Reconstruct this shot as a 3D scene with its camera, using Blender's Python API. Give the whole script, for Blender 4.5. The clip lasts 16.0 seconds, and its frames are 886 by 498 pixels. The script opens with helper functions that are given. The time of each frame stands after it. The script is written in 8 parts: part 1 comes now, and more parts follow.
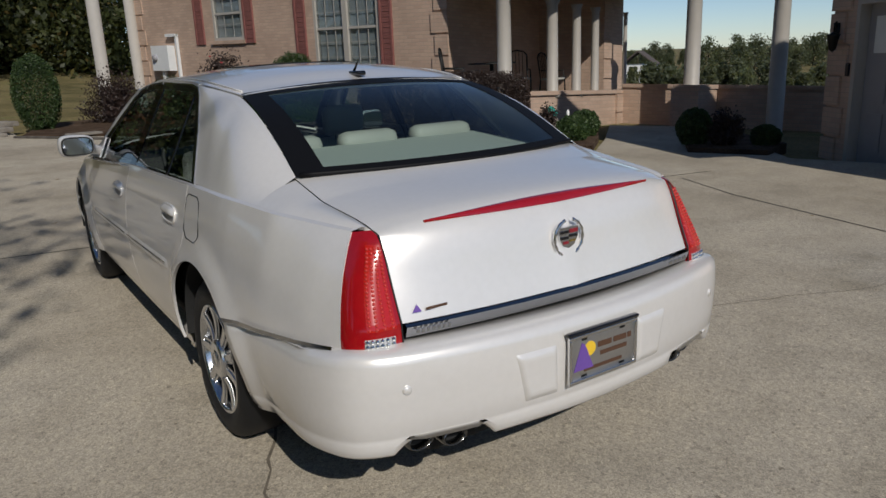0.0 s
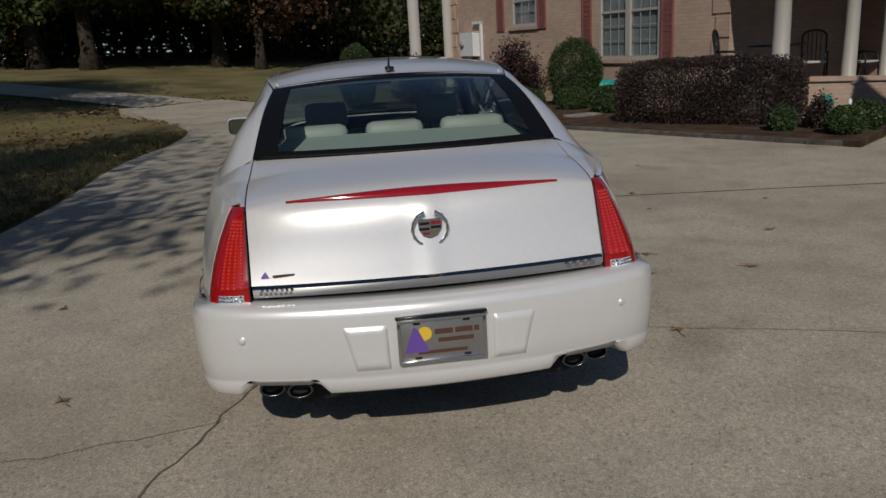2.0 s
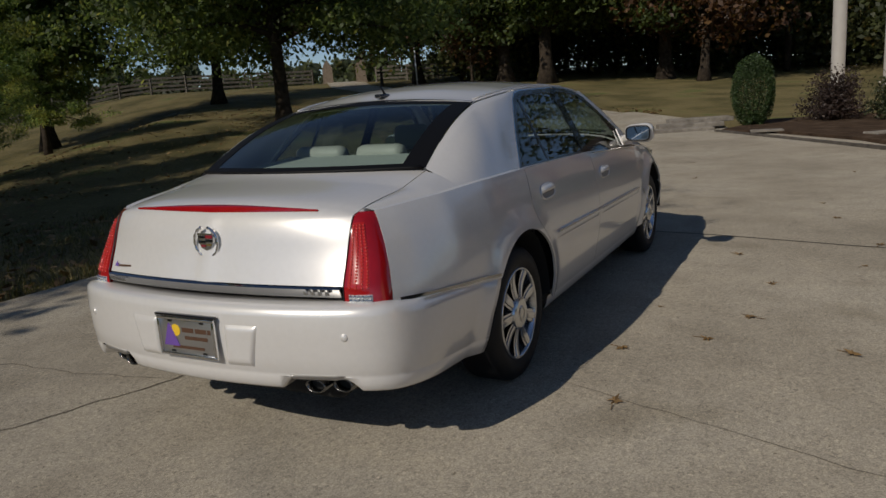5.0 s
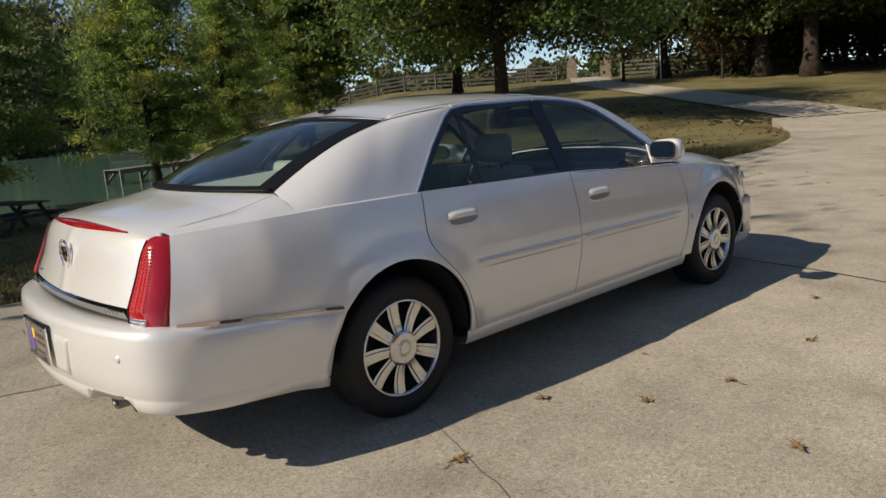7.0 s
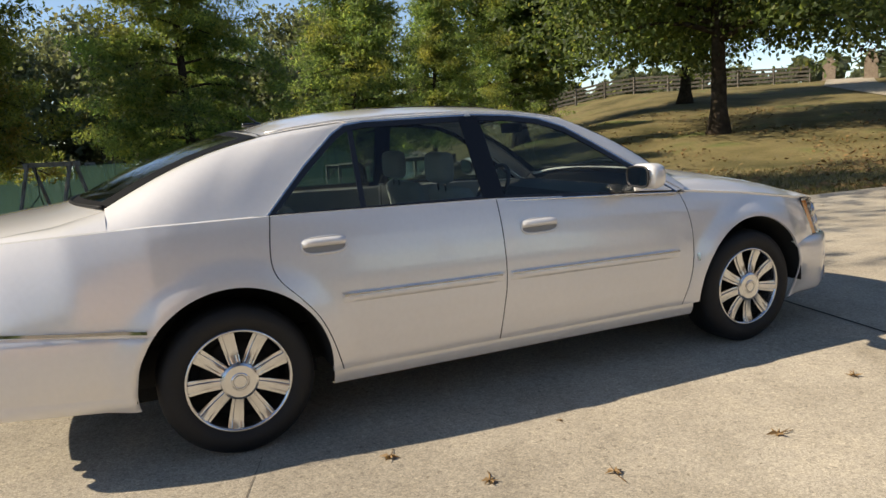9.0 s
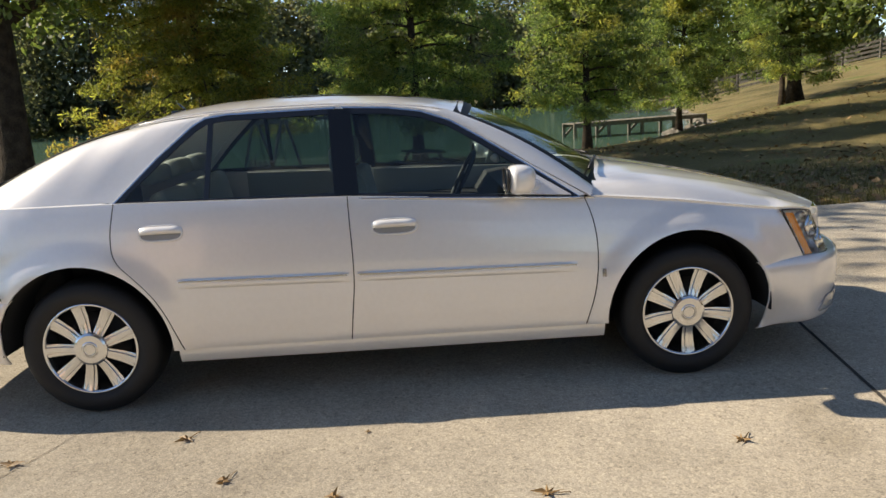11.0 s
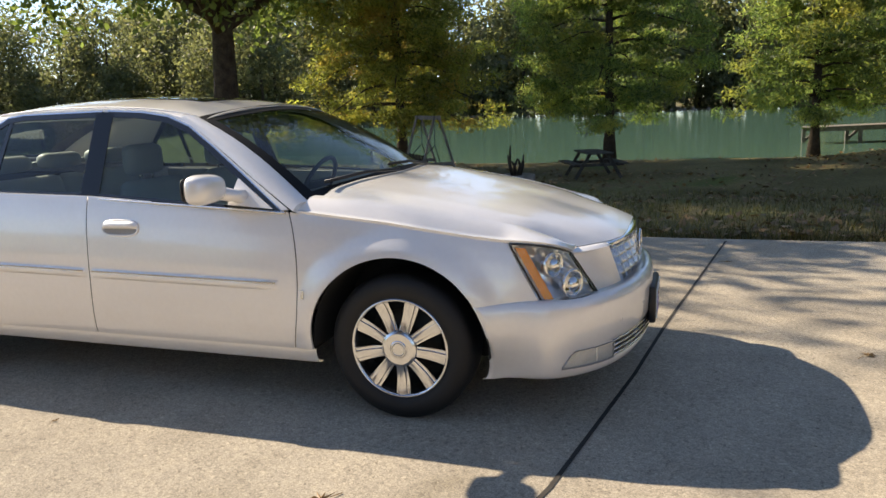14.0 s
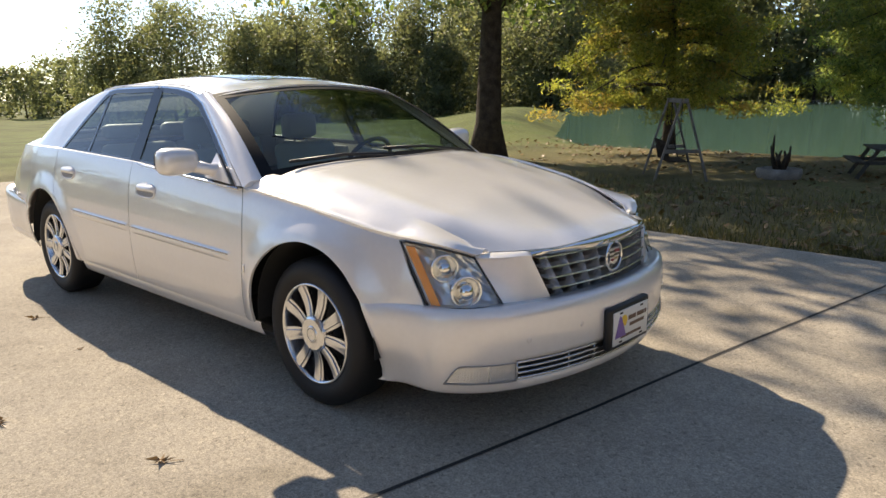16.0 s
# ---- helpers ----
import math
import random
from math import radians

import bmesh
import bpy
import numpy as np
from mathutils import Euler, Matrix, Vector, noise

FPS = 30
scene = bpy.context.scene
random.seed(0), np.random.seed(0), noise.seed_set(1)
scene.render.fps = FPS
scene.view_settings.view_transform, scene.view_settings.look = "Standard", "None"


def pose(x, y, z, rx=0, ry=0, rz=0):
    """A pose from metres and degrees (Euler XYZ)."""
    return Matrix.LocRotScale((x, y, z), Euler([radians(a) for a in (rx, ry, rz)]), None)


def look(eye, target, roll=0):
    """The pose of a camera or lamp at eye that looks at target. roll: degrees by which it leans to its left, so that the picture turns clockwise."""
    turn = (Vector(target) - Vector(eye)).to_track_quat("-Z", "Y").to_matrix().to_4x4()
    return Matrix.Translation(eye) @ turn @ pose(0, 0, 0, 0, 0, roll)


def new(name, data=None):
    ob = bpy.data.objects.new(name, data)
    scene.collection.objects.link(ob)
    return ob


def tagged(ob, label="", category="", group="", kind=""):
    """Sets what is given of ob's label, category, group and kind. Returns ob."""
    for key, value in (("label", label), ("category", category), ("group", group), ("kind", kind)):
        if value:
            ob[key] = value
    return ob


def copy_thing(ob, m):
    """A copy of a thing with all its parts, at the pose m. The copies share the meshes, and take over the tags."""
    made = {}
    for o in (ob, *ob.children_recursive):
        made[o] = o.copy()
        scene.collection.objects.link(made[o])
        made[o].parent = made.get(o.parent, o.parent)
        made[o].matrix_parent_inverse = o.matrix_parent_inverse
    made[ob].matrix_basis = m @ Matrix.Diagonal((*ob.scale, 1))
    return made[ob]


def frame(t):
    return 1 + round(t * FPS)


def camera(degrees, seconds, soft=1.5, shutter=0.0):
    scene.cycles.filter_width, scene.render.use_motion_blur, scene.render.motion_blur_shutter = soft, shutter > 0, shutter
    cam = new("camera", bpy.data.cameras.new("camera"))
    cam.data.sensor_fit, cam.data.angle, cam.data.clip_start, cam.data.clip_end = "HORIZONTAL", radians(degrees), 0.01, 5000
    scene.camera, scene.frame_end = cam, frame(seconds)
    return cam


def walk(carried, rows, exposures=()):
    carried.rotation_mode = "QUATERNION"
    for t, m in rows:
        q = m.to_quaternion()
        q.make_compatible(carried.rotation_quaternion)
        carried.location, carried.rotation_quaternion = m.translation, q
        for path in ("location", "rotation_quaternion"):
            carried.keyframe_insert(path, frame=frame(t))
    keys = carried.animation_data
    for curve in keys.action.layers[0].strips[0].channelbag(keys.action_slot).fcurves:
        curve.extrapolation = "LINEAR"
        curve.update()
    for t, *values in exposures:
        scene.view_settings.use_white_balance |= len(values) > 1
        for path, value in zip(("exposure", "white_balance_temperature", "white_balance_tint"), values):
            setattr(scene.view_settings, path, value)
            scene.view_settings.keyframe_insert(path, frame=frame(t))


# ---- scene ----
cam = camera(62.5, 16.0)
PATH = [
    (0, (-1.633, -2.843, 1.505), (-0.568, -1.230, 0.990), -2.33),
    (0.5, (-1.332, -3.090, 1.509), (-0.468, -1.363, 0.987), -2.61),
    (1, (-0.971, -3.327, 1.494), (-0.244, -1.535, 0.983), -2.52),
    (1.5, (-0.670, -3.525, 1.510), (-0.190, -1.651, 1.000), -2.77),
    (2, (-0.279, -3.597, 1.495), (-0.031, -1.681, 0.978), -3.39),
    (2.5, (0.126, -3.716, 1.433), (0.141, -1.768, 0.980), -3.69),
    (3, (0.509, -3.704, 1.430), (0.275, -1.772, 0.969), -3.77),
    (3.5, (0.934, -3.564, 1.443), (0.471, -1.669, 0.999), -3.88),
    (3.7, (1.112, -3.542, 1.427), (0.591, -1.661, 0.992), -3.83),
    (5.8, (2.761, -2.780, 1.413), (1.606, -1.197, 1.014), -4.37),
    (6, (2.879, -2.638, 1.422), (1.677, -1.090, 1.028), -4.36),
    (6.5, (3.199, -2.327, 1.401), (1.867, -0.883, 1.026), -4.32),
    (7, (3.434, -1.992, 1.400), (1.969, -0.683, 1.026), -4.32),
    (7.5, (3.604, -1.545, 1.414), (2.091, -0.287, 1.058), -4.32),
    (8, (3.799, -1.214, 1.392), (2.151, -0.130, 1.062), -4.02),
    (8.5, (3.903, -0.788, 1.377), (2.160, 0.126, 1.022), -3.75),
    (9, (4.024, -0.362, 1.365), (2.212, 0.418, 1.036), -3.42),
    (9.2, (4.110, -0.196, 1.366), (2.272, 0.524, 1.047), -3.45),
    (11.3, (4.321, 1.947, 1.448), (2.363, 1.887, 1.047), -3.20),
    (11.5, (4.318, 2.143, 1.446), (2.361, 2.018, 1.057), -3.20),
    (12, (4.360, 2.597, 1.452), (2.405, 2.427, 1.066), -2.93),
    (12.5, (4.247, 2.972, 1.402), (2.303, 2.714, 1.006), -2.72),
    (13, (4.043, 3.403, 1.399), (2.112, 3.048, 1.017), -2.68),
    (13.5, (3.949, 3.800, 1.422), (2.043, 3.332, 1.039), -2.37),
    (14, (3.726, 4.137, 1.390), (1.871, 3.499, 1.000), -2.20),
    (14.5, (3.558, 4.515, 1.385), (1.788, 3.665, 1.008), -1.97),
    (15, (3.363, 4.807, 1.382), (1.732, 3.714, 0.997), -1.52),
    (15.5, (3.069, 5.088, 1.404), (1.535, 3.864, 1.018), -1.02),
    (16, (2.734, 5.443, 1.376), (1.302, 4.113, 0.951), -0.83),
]
EXPOSURES = [(0.0, -0.31, 6430, 10), (1.5, -0.58, 6450, 10), (2.5, -0.74, 6600, 10), (3.7, -0.76, 6650, 10), (6.0, -0.24, 7000, 10), (7.0, 0.31, 7250, 10), (8.5, 0.86, 7600, 10), (12.5, 1.29, 7750, 11), (14.0, 1.48, 7950, 12), (15.0, 1.56, 8050, 13), (16.0, 1.38, 8000, 13)]
walk(cam, [(t, look(eye, target, roll)) for t, eye, target, roll in PATH], EXPOSURES)

# world: sun behind the car and a little to its left, low autumn sky
SUN_TO = Vector((-0.35, -1.35, 1.0)).normalized()
world = bpy.data.worlds.new("sky")
scene.world = world
world.use_nodes = True
wn = world.node_tree.nodes
sky = wn.new("ShaderNodeTexSky")
sky.sky_type = "NISHITA"
sky.sun_disc = False
sky.sun_elevation = math.asin(SUN_TO.z)
sky.sun_rotation = math.atan2(SUN_TO.x, SUN_TO.y)
sky.air_density, sky.dust_density, sky.ozone_density, sky.altitude = 0.8, 0.2, 3.0, 1200
world.node_tree.links.new(sky.outputs[0], wn["Background"].inputs[0])
wn["Background"].inputs[1].default_value = 0.095
sun_data = bpy.data.lights.new("sun", "SUN")
sun_data.energy, sun_data.angle, sun_data.color = 3.7, radians(0.53), (1.0, 0.95, 0.86)
new("sun", sun_data).matrix_world = look(SUN_TO * 60, (0, 0, 0))


# ---- materials ----
def nodes_of(name, rough=0.6, metal=0.0, color=(0.5, 0.5, 0.5)):
    m = bpy.data.materials.new(name)
    m.use_nodes = True
    b = m.node_tree.nodes["Principled BSDF"]
    b.inputs["Base Color"].default_value = (*color, 1)
    b.inputs["Roughness"].default_value = rough
    b.inputs["Metallic"].default_value = metal
    return m, m.node_tree.nodes, m.node_tree.links, b


def plain(name, color, rough=0.6, metal=0.0, coat=0.0, var=0.12, scale=6.0, bump=0.0, emit=0.0):
    """A surface with slight mottling at two scales."""
    m, n, l, b = nodes_of(name, rough, metal, color)
    b.inputs["Coat Weight"].default_value = coat
    b.inputs["Coat Roughness"].default_value = 0.04
    if var:
        tc = n.new("ShaderNodeTexCoord")
        a, c = n.new("ShaderNodeTexNoise"), n.new("ShaderNodeTexNoise")
        a.inputs["Scale"].default_value, c.inputs["Scale"].default_value = scale, scale * 14
        a.inputs["Detail"].default_value = 4
        l.new(tc.outputs["Object"], a.inputs["Vector"]), l.new(tc.outputs["Object"], c.inputs["Vector"])
        add = n.new("ShaderNodeMath")
        l.new(a.outputs[0], add.inputs[0]), l.new(c.outputs[0], add.inputs[1])
        mr = n.new("ShaderNodeMapRange")
        mr.inputs["From Min"].default_value, mr.inputs["From Max"].default_value = 0.7, 1.3
        mr.inputs["To Min"].default_value, mr.inputs["To Max"].default_value = 1 - var, 1 + var
        l.new(add.outputs[0], mr.inputs[0])
        mul = n.new("ShaderNodeVectorMath")
        mul.operation = "SCALE"
        mul.inputs[0].default_value = color
        l.new(mr.outputs[0], mul.inputs["Scale"])
        l.new(mul.outputs[0], b.inputs["Base Color"])
        if bump:
            bp = n.new("ShaderNodeBump")
            bp.inputs["Strength"].default_value = bump
            bp.inputs["Distance"].default_value = 0.01
            l.new(add.outputs[0], bp.inputs["Height"]), l.new(bp.outputs[0], b.inputs["Normal"])
    if emit:
        b.inputs["Emission Color"].default_value = (*color, 1)
        b.inputs["Emission Strength"].default_value = emit
    return m


def ramp_mat(name, stops, scale, rough=0.9, fine=None, bump=0.3, detail=6, dist=0.02, speck=None):
    """Noise through a colour ramp, with a finer noise on top and optional dark and light specks."""
    m, n, l, b = nodes_of(name, rough)
    b.inputs["Diffuse Roughness"].default_value, b.inputs["Specular IOR Level"].default_value = 0.3, 0.18
    tc = n.new("ShaderNodeTexCoord")
    a = n.new("ShaderNodeTexNoise")
    a.inputs["Scale"].default_value, a.inputs["Detail"].default_value = scale, detail
    l.new(tc.outputs["Object"], a.inputs["Vector"])
    r = n.new("ShaderNodeValToRGB")
    while len(r.color_ramp.elements) < len(stops):
        r.color_ramp.elements.new(0.5)
    for e, (p, c) in zip(r.color_ramp.elements, stops):
        e.position, e.color = p, (*c, 1)
    l.new(a.outputs[0], r.inputs[0])
    out = r.outputs[0]
    f = n.new("ShaderNodeTexNoise")
    f.inputs["Scale"].default_value, f.inputs["Detail"].default_value = fine or scale * 20, 3
    l.new(tc.outputs["Object"], f.inputs["Vector"])
    mix = n.new("ShaderNodeMix")
    mix.data_type, mix.blend_type = "RGBA", "OVERLAY"
    mix.inputs["Factor"].default_value = 0.55
    l.new(out, mix.inputs["A"]), l.new(f.outputs[0], mix.inputs["B"])
    out = mix.outputs["Result"]
    if speck:
        v = n.new("ShaderNodeTexVoronoi")
        v.inputs["Scale"].default_value = speck[0]
        l.new(tc.outputs["Object"], v.inputs["Vector"])
        sr = n.new("ShaderNodeValToRGB")
        sr.color_ramp.elements[0].color, sr.color_ramp.elements[1].color = (*speck[1], 1), (*speck[2], 1)
        sr.color_ramp.elements.new(0.5).color = (0.5, 0.5, 0.5, 1)
        l.new(v.outputs["Color"], sr.inputs[0])
        mx = n.new("ShaderNodeMix")
        mx.data_type, mx.blend_type = "RGBA", "OVERLAY"
        mx.inputs["Factor"].default_value = speck[3]
        l.new(out, mx.inputs["A"]), l.new(sr.outputs[0], mx.inputs["B"])
        out = mx.outputs["Result"]
    l.new(out, b.inputs["Base Color"])
    bp = n.new("ShaderNodeBump")
    bp.inputs["Strength"].default_value, bp.inputs["Distance"].default_value = bump, dist
    l.new(f.outputs[0], bp.inputs["Height"]), l.new(bp.outputs[0], b.inputs["Normal"])
    return m


def concrete_mat():
    """Old exposed aggregate: broad pale and grey patches, blotches, small stones, dark pits and a few stains."""
    m, n, l, b = nodes_of("exposed aggregate concrete", 0.9)
    b.inputs["Diffuse Roughness"].default_value, b.inputs["Specular IOR Level"].default_value = 0.3, 0.18
    tc = n.new("ShaderNodeTexCoord")

    def tex(kind, scale, detail=4.0, out=0):
        t = n.new("ShaderNodeTex" + kind)
        t.inputs["Scale"].default_value = scale
        if kind == "Noise":
            t.inputs["Detail"].default_value = detail
        l.new(tc.outputs["Object"], t.inputs["Vector"])
        return t.outputs[out]

    def ramp(src, *stops):
        r = n.new("ShaderNodeValToRGB")
        while len(r.color_ramp.elements) < len(stops):
            r.color_ramp.elements.new(0.5)
        for e, (p, c) in zip(r.color_ramp.elements, stops):
            e.position, e.color = p, (*c, 1)
        l.new(src, r.inputs[0])
        return r.outputs[0]

    def mix(a, c, mode, f):
        x = n.new("ShaderNodeMix")
        x.data_type, x.blend_type = "RGBA", mode
        x.inputs["Factor"].default_value = f
        l.new(a, x.inputs["A"]), l.new(c, x.inputs["B"])
        return x.outputs["Result"]

    col = ramp(tex("Noise", 0.42, 7), (0.30, (0.278, 0.245, 0.196)), (0.45, (0.345, 0.303, 0.242)), (0.58, (0.388, 0.345, 0.280)), (0.72, (0.345, 0.312, 0.262)))
    col = mix(col, ramp(tex("Noise", 2.6, 9), (0.30, (0.76, 0.75, 0.73)), (0.52, (1, 1, 1)), (0.70, (1.12, 1.11, 1.08))), "MULTIPLY", 0.55)
    col = mix(col, ramp(tex("Noise", 0.95, 3), (0.62, (1, 1, 1)), (0.70, (0.80, 0.79, 0.76)), (0.76, (0.72, 0.70, 0.66))), "MULTIPLY", 0.8)
    stones = tex("Voronoi", 62, out=1)
    col = mix(col, ramp(stones, (0.0, (0.12, 0.12, 0.12)), (0.22, (0.42, 0.42, 0.42)), (0.5, (0.5, 0.5, 0.5)), (0.85, (0.62, 0.61, 0.58)), (1.0, (0.92, 0.90, 0.86))), "OVERLAY", 0.42)
    col = mix(col, ramp(tex("Voronoi", 185, out=1), (0.0, (0.10, 0.10, 0.10)), (0.5, (0.5, 0.5, 0.5)), (1.0, (0.9, 0.9, 0.9))), "OVERLAY", 0.45)
    pits = tex("Noise", 34, 2)
    col = mix(col, ramp(pits, (0.27, (0.42, 0.40, 0.37)), (0.33, (1, 1, 1))), "MULTIPLY", 0.75)
    l.new(col, b.inputs["Base Color"])
    bp = n.new("ShaderNodeBump")
    bp.inputs["Strength"].default_value, bp.inputs["Distance"].default_value = 0.35, 0.004
    l.new(stones, bp.inputs["Height"]), l.new(bp.outputs[0], b.inputs["Normal"])
    return m


def leaf_mat(name, dark, light, gold, gold_share=0.1, glow=0.35, turned=None):
    """Leaves: each leaf its own shade, light passing through it."""
    m, n, l, b = nodes_of(name, 0.55)
    g = n.new("ShaderNodeNewGeometry")
    r = n.new("ShaderNodeValToRGB")
    r.color_ramp.elements[0].color, r.color_ramp.elements[1].color = (*dark, 1), (*gold, 1)
    r.color_ramp.elements[1].position = 1.0
    e = r.color_ramp.elements.new(1 - gold_share)
    e.color = (*light, 1)
    l.new(g.outputs["Random Per Island"], r.inputs[0])
    tc, a = n.new("ShaderNodeTexCoord"), n.new("ShaderNodeTexNoise")
    a.inputs["Scale"].default_value = 0.45
    l.new(tc.outputs["Object"], a.inputs["Vector"])
    mr = n.new("ShaderNodeMapRange")
    mr.inputs["From Min"].default_value, mr.inputs["From Max"].default_value = 0.35, 0.65
    mr.inputs["To Min"].default_value, mr.inputs["To Max"].default_value = 0.7, 1.3
    l.new(a.outputs[0], mr.inputs[0])
    mul = n.new("ShaderNodeVectorMath")
    mul.operation = "SCALE"
    shade = r.outputs[0]
    if turned:
        # whole sprays that have turned colour
        w = n.new("ShaderNodeTexNoise")
        w.inputs["Scale"].default_value, w.inputs["Detail"].default_value = 0.6, 4
        l.new(tc.outputs["Object"], w.inputs["Vector"])
        wr = n.new("ShaderNodeMapRange")
        wr.inputs["From Min"].default_value, wr.inputs["From Max"].default_value = 0.50, 0.68
        l.new(w.outputs[0], wr.inputs[0])
        mx = n.new("ShaderNodeMix")
        mx.data_type = "RGBA"
        mx.inputs["B"].default_value = (*turned, 1)
        l.new(wr.outputs[0], mx.inputs["Factor"]), l.new(shade, mx.inputs["A"])
        shade = mx.outputs["Result"]
    l.new(shade, mul.inputs[0]), l.new(mr.outputs[0], mul.inputs["Scale"])
    l.new(mul.outputs[0], b.inputs["Base Color"])
    t = n.new("ShaderNodeBsdfTranslucent")
    thru = n.new("ShaderNodeVectorMath")
    thru.operation = "MULTIPLY"
    thru.inputs[1].default_value = (2.1, 2.0, 1.3)
    l.new(mul.outputs[0], thru.inputs[0]), l.new(thru.outputs[0], t.inputs["Color"])
    mix = n.new("ShaderNodeMixShader")
    mix.inputs[0].default_value = glow
    out = n["Material Output"]
    l.new(b.outputs[0], mix.inputs[1]), l.new(t.outputs[0], mix.inputs[2]), l.new(mix.outputs[0], out.inputs[0])
    return m


def glass_mat(name, tint, rough=0.0):
    """Thin tinted glass: clear through, mirror-like by Fresnel."""
    m = bpy.data.materials.new(name)
    m.use_nodes = True
    n, l = m.node_tree.nodes, m.node_tree.links
    n.clear()
    out, mix, tr, gl, lw, po, ad = (n.new("ShaderNode" + k) for k in ("OutputMaterial", "MixShader", "BsdfTransparent", "BsdfGlossy", "LayerWeight", "Math", "Math"))
    lw.inputs[0].default_value = 0.5
    po.operation, ad.operation = "POWER", "MULTIPLY_ADD"
    po.inputs[1].default_value, ad.inputs[1].default_value, ad.inputs[2].default_value = 4.0, 0.90, 0.055
    tr.inputs[0].default_value = (*tint, 1)
    gl.inputs["Roughness"].default_value = rough
    l.new(lw.outputs["Facing"], po.inputs[0]), l.new(po.outputs[0], ad.inputs[0])
    l.new(ad.outputs[0], mix.inputs[0]), l.new(tr.outputs[0], mix.inputs[1]), l.new(gl.outputs[0], mix.inputs[2])
    l.new(mix.outputs[0], out.inputs[0])
    return m


PAINT = plain("pearl white paint", (0.830, 0.803, 0.778), 0.30, 0.26, 1.0, 0.02, 3.0)
CHROME = plain("chrome", (0.80, 0.80, 0.80), 0.07, 1.0, var=0)
DARKCHROME = plain("dark mirror chrome", (0.42, 0.42, 0.42), 0.06, 1.0, var=0)
TIPCHROME = plain("dark exhaust chrome", (0.20, 0.20, 0.20), 0.2, 1.0, var=0.05, scale=20)
SATIN = plain("bright machined alloy", (0.68, 0.69, 0.71), 0.2, 1.0, var=0.04, scale=20)
BLADE = plain("bright plated grille", (0.80, 0.82, 0.84), 0.24, 0.88, var=0.03, scale=20)
BLACK = plain("black plastic", (0.012, 0.012, 0.013), 0.45, var=0.1)
MATTBLACK = plain("black glass print", (0.006, 0.006, 0.007), 0.55, var=0)
MATTBLACK.node_tree.nodes["Principled BSDF"].inputs["Specular IOR Level"].default_value = 0.15
PILLARBLACK = plain("gloss black pillar film", (0.004, 0.004, 0.005), 0.05, var=0)
GLOSSBLACK = plain("gloss black trim", (0.008, 0.008, 0.01), 0.12, coat=0.5, var=0)
RUBBER = plain("tyre rubber", (0.007, 0.007, 0.008), 0.65, var=0.2, scale=12, bump=0.15)
SHADOW = plain("dark underbody and painted shade", (0.015, 0.015, 0.015), 0.9, var=0.2)
LEATHER = plain("pale grey leather", (0.46, 0.46, 0.42), 0.5, var=0.06, scale=9, bump=0.1)
DASHMAT = plain("dark grey dash", (0.05, 0.05, 0.052), 0.6, var=0.1)
CARPET = plain("shelf cloth", (0.46, 0.49, 0.46), 0.9, var=0.08, scale=30)
TINT = glass_mat("tinted car glass", (0.57, 0.69, 0.66))
SIDETINT = glass_mat("tinted side glass", (0.47, 0.56, 0.55))
CLEAR = glass_mat("clear lens", (0.92, 0.94, 0.95))
PANE = glass_mat("window glass", (0.80, 0.83, 0.84), 0.02)
RED = plain("red lens", (0.34, 0.006, 0.010), 0.10, coat=1.0, var=0.1, scale=40)
STUDRED = plain("bright red lamp studs", (0.60, 0.045, 0.035), 0.15, coat=1.0, var=0)
REDDEEP = plain("vivid red lens", (0.46, 0.012, 0.008), 0.12, coat=1.0, var=0.1, scale=60)
AMBER = plain("amber lens", (0.75, 0.22, 0.02), 0.15, coat=1.0, var=0.08, scale=50)
REFLECTOR = plain("lamp reflector", (0.92, 0.94, 0.96), 0.15, 0.62, var=0.05, scale=60)
FOGREF = plain("ribbed fog reflector", (0.58, 0.58, 0.59), 0.25, 0.5, var=0.08, scale=60)
MIRROR = plain("mirror glass", (0.46, 0.48, 0.50), 0.02, 1.0, var=0)
GREY = plain("bare metal plate", (0.52, 0.51, 0.50), 0.28, 0.85, var=0.05)
WHITE = plain("white plate", (0.75, 0.75, 0.72), 0.4, var=0.05)
PURPLE = plain("purple print", (0.16, 0.08, 0.36), 0.4, var=0.05)
YELLOW = plain("yellow print", (0.85, 0.55, 0.04), 0.4, var=0.05)
INK = plain("brown print", (0.10, 0.05, 0.03), 0.4, var=0)
# Grey painted for the shade in the handle hollows; also edges the fog lamps.
RECESS = plain("grey of recess shade and lamp edge", (0.30, 0.29, 0.28), 0.55, var=0.05)
CREST_RED = plain("crest red", (0.25, 0.02, 0.03), 0.3, var=0)
CREST_GOLD = plain("crest gold", (0.5, 0.36, 0.12), 0.25, 0.8, var=0)

CONCRETE = concrete_mat()
JOINT = plain("dark joint filler", (0.03, 0.026, 0.022), 0.9, var=0.3, scale=20)
CRACK = plain("crack", (0.15, 0.125, 0.095), 0.95, var=0.3, scale=20)
LAWN = ramp_mat("autumn lawn", [(0.3, (0.075, 0.070, 0.030)), (0.45, (0.140, 0.119, 0.054)), (0.58, (0.195, 0.160, 0.078)), (0.72, (0.105, 0.135, 0.042))], 0.35, 0.95, 26, 0.8, 10, 0.05, (30, (0.15, 0.12, 0.1), (0.8, 0.7, 0.5), 0.45))


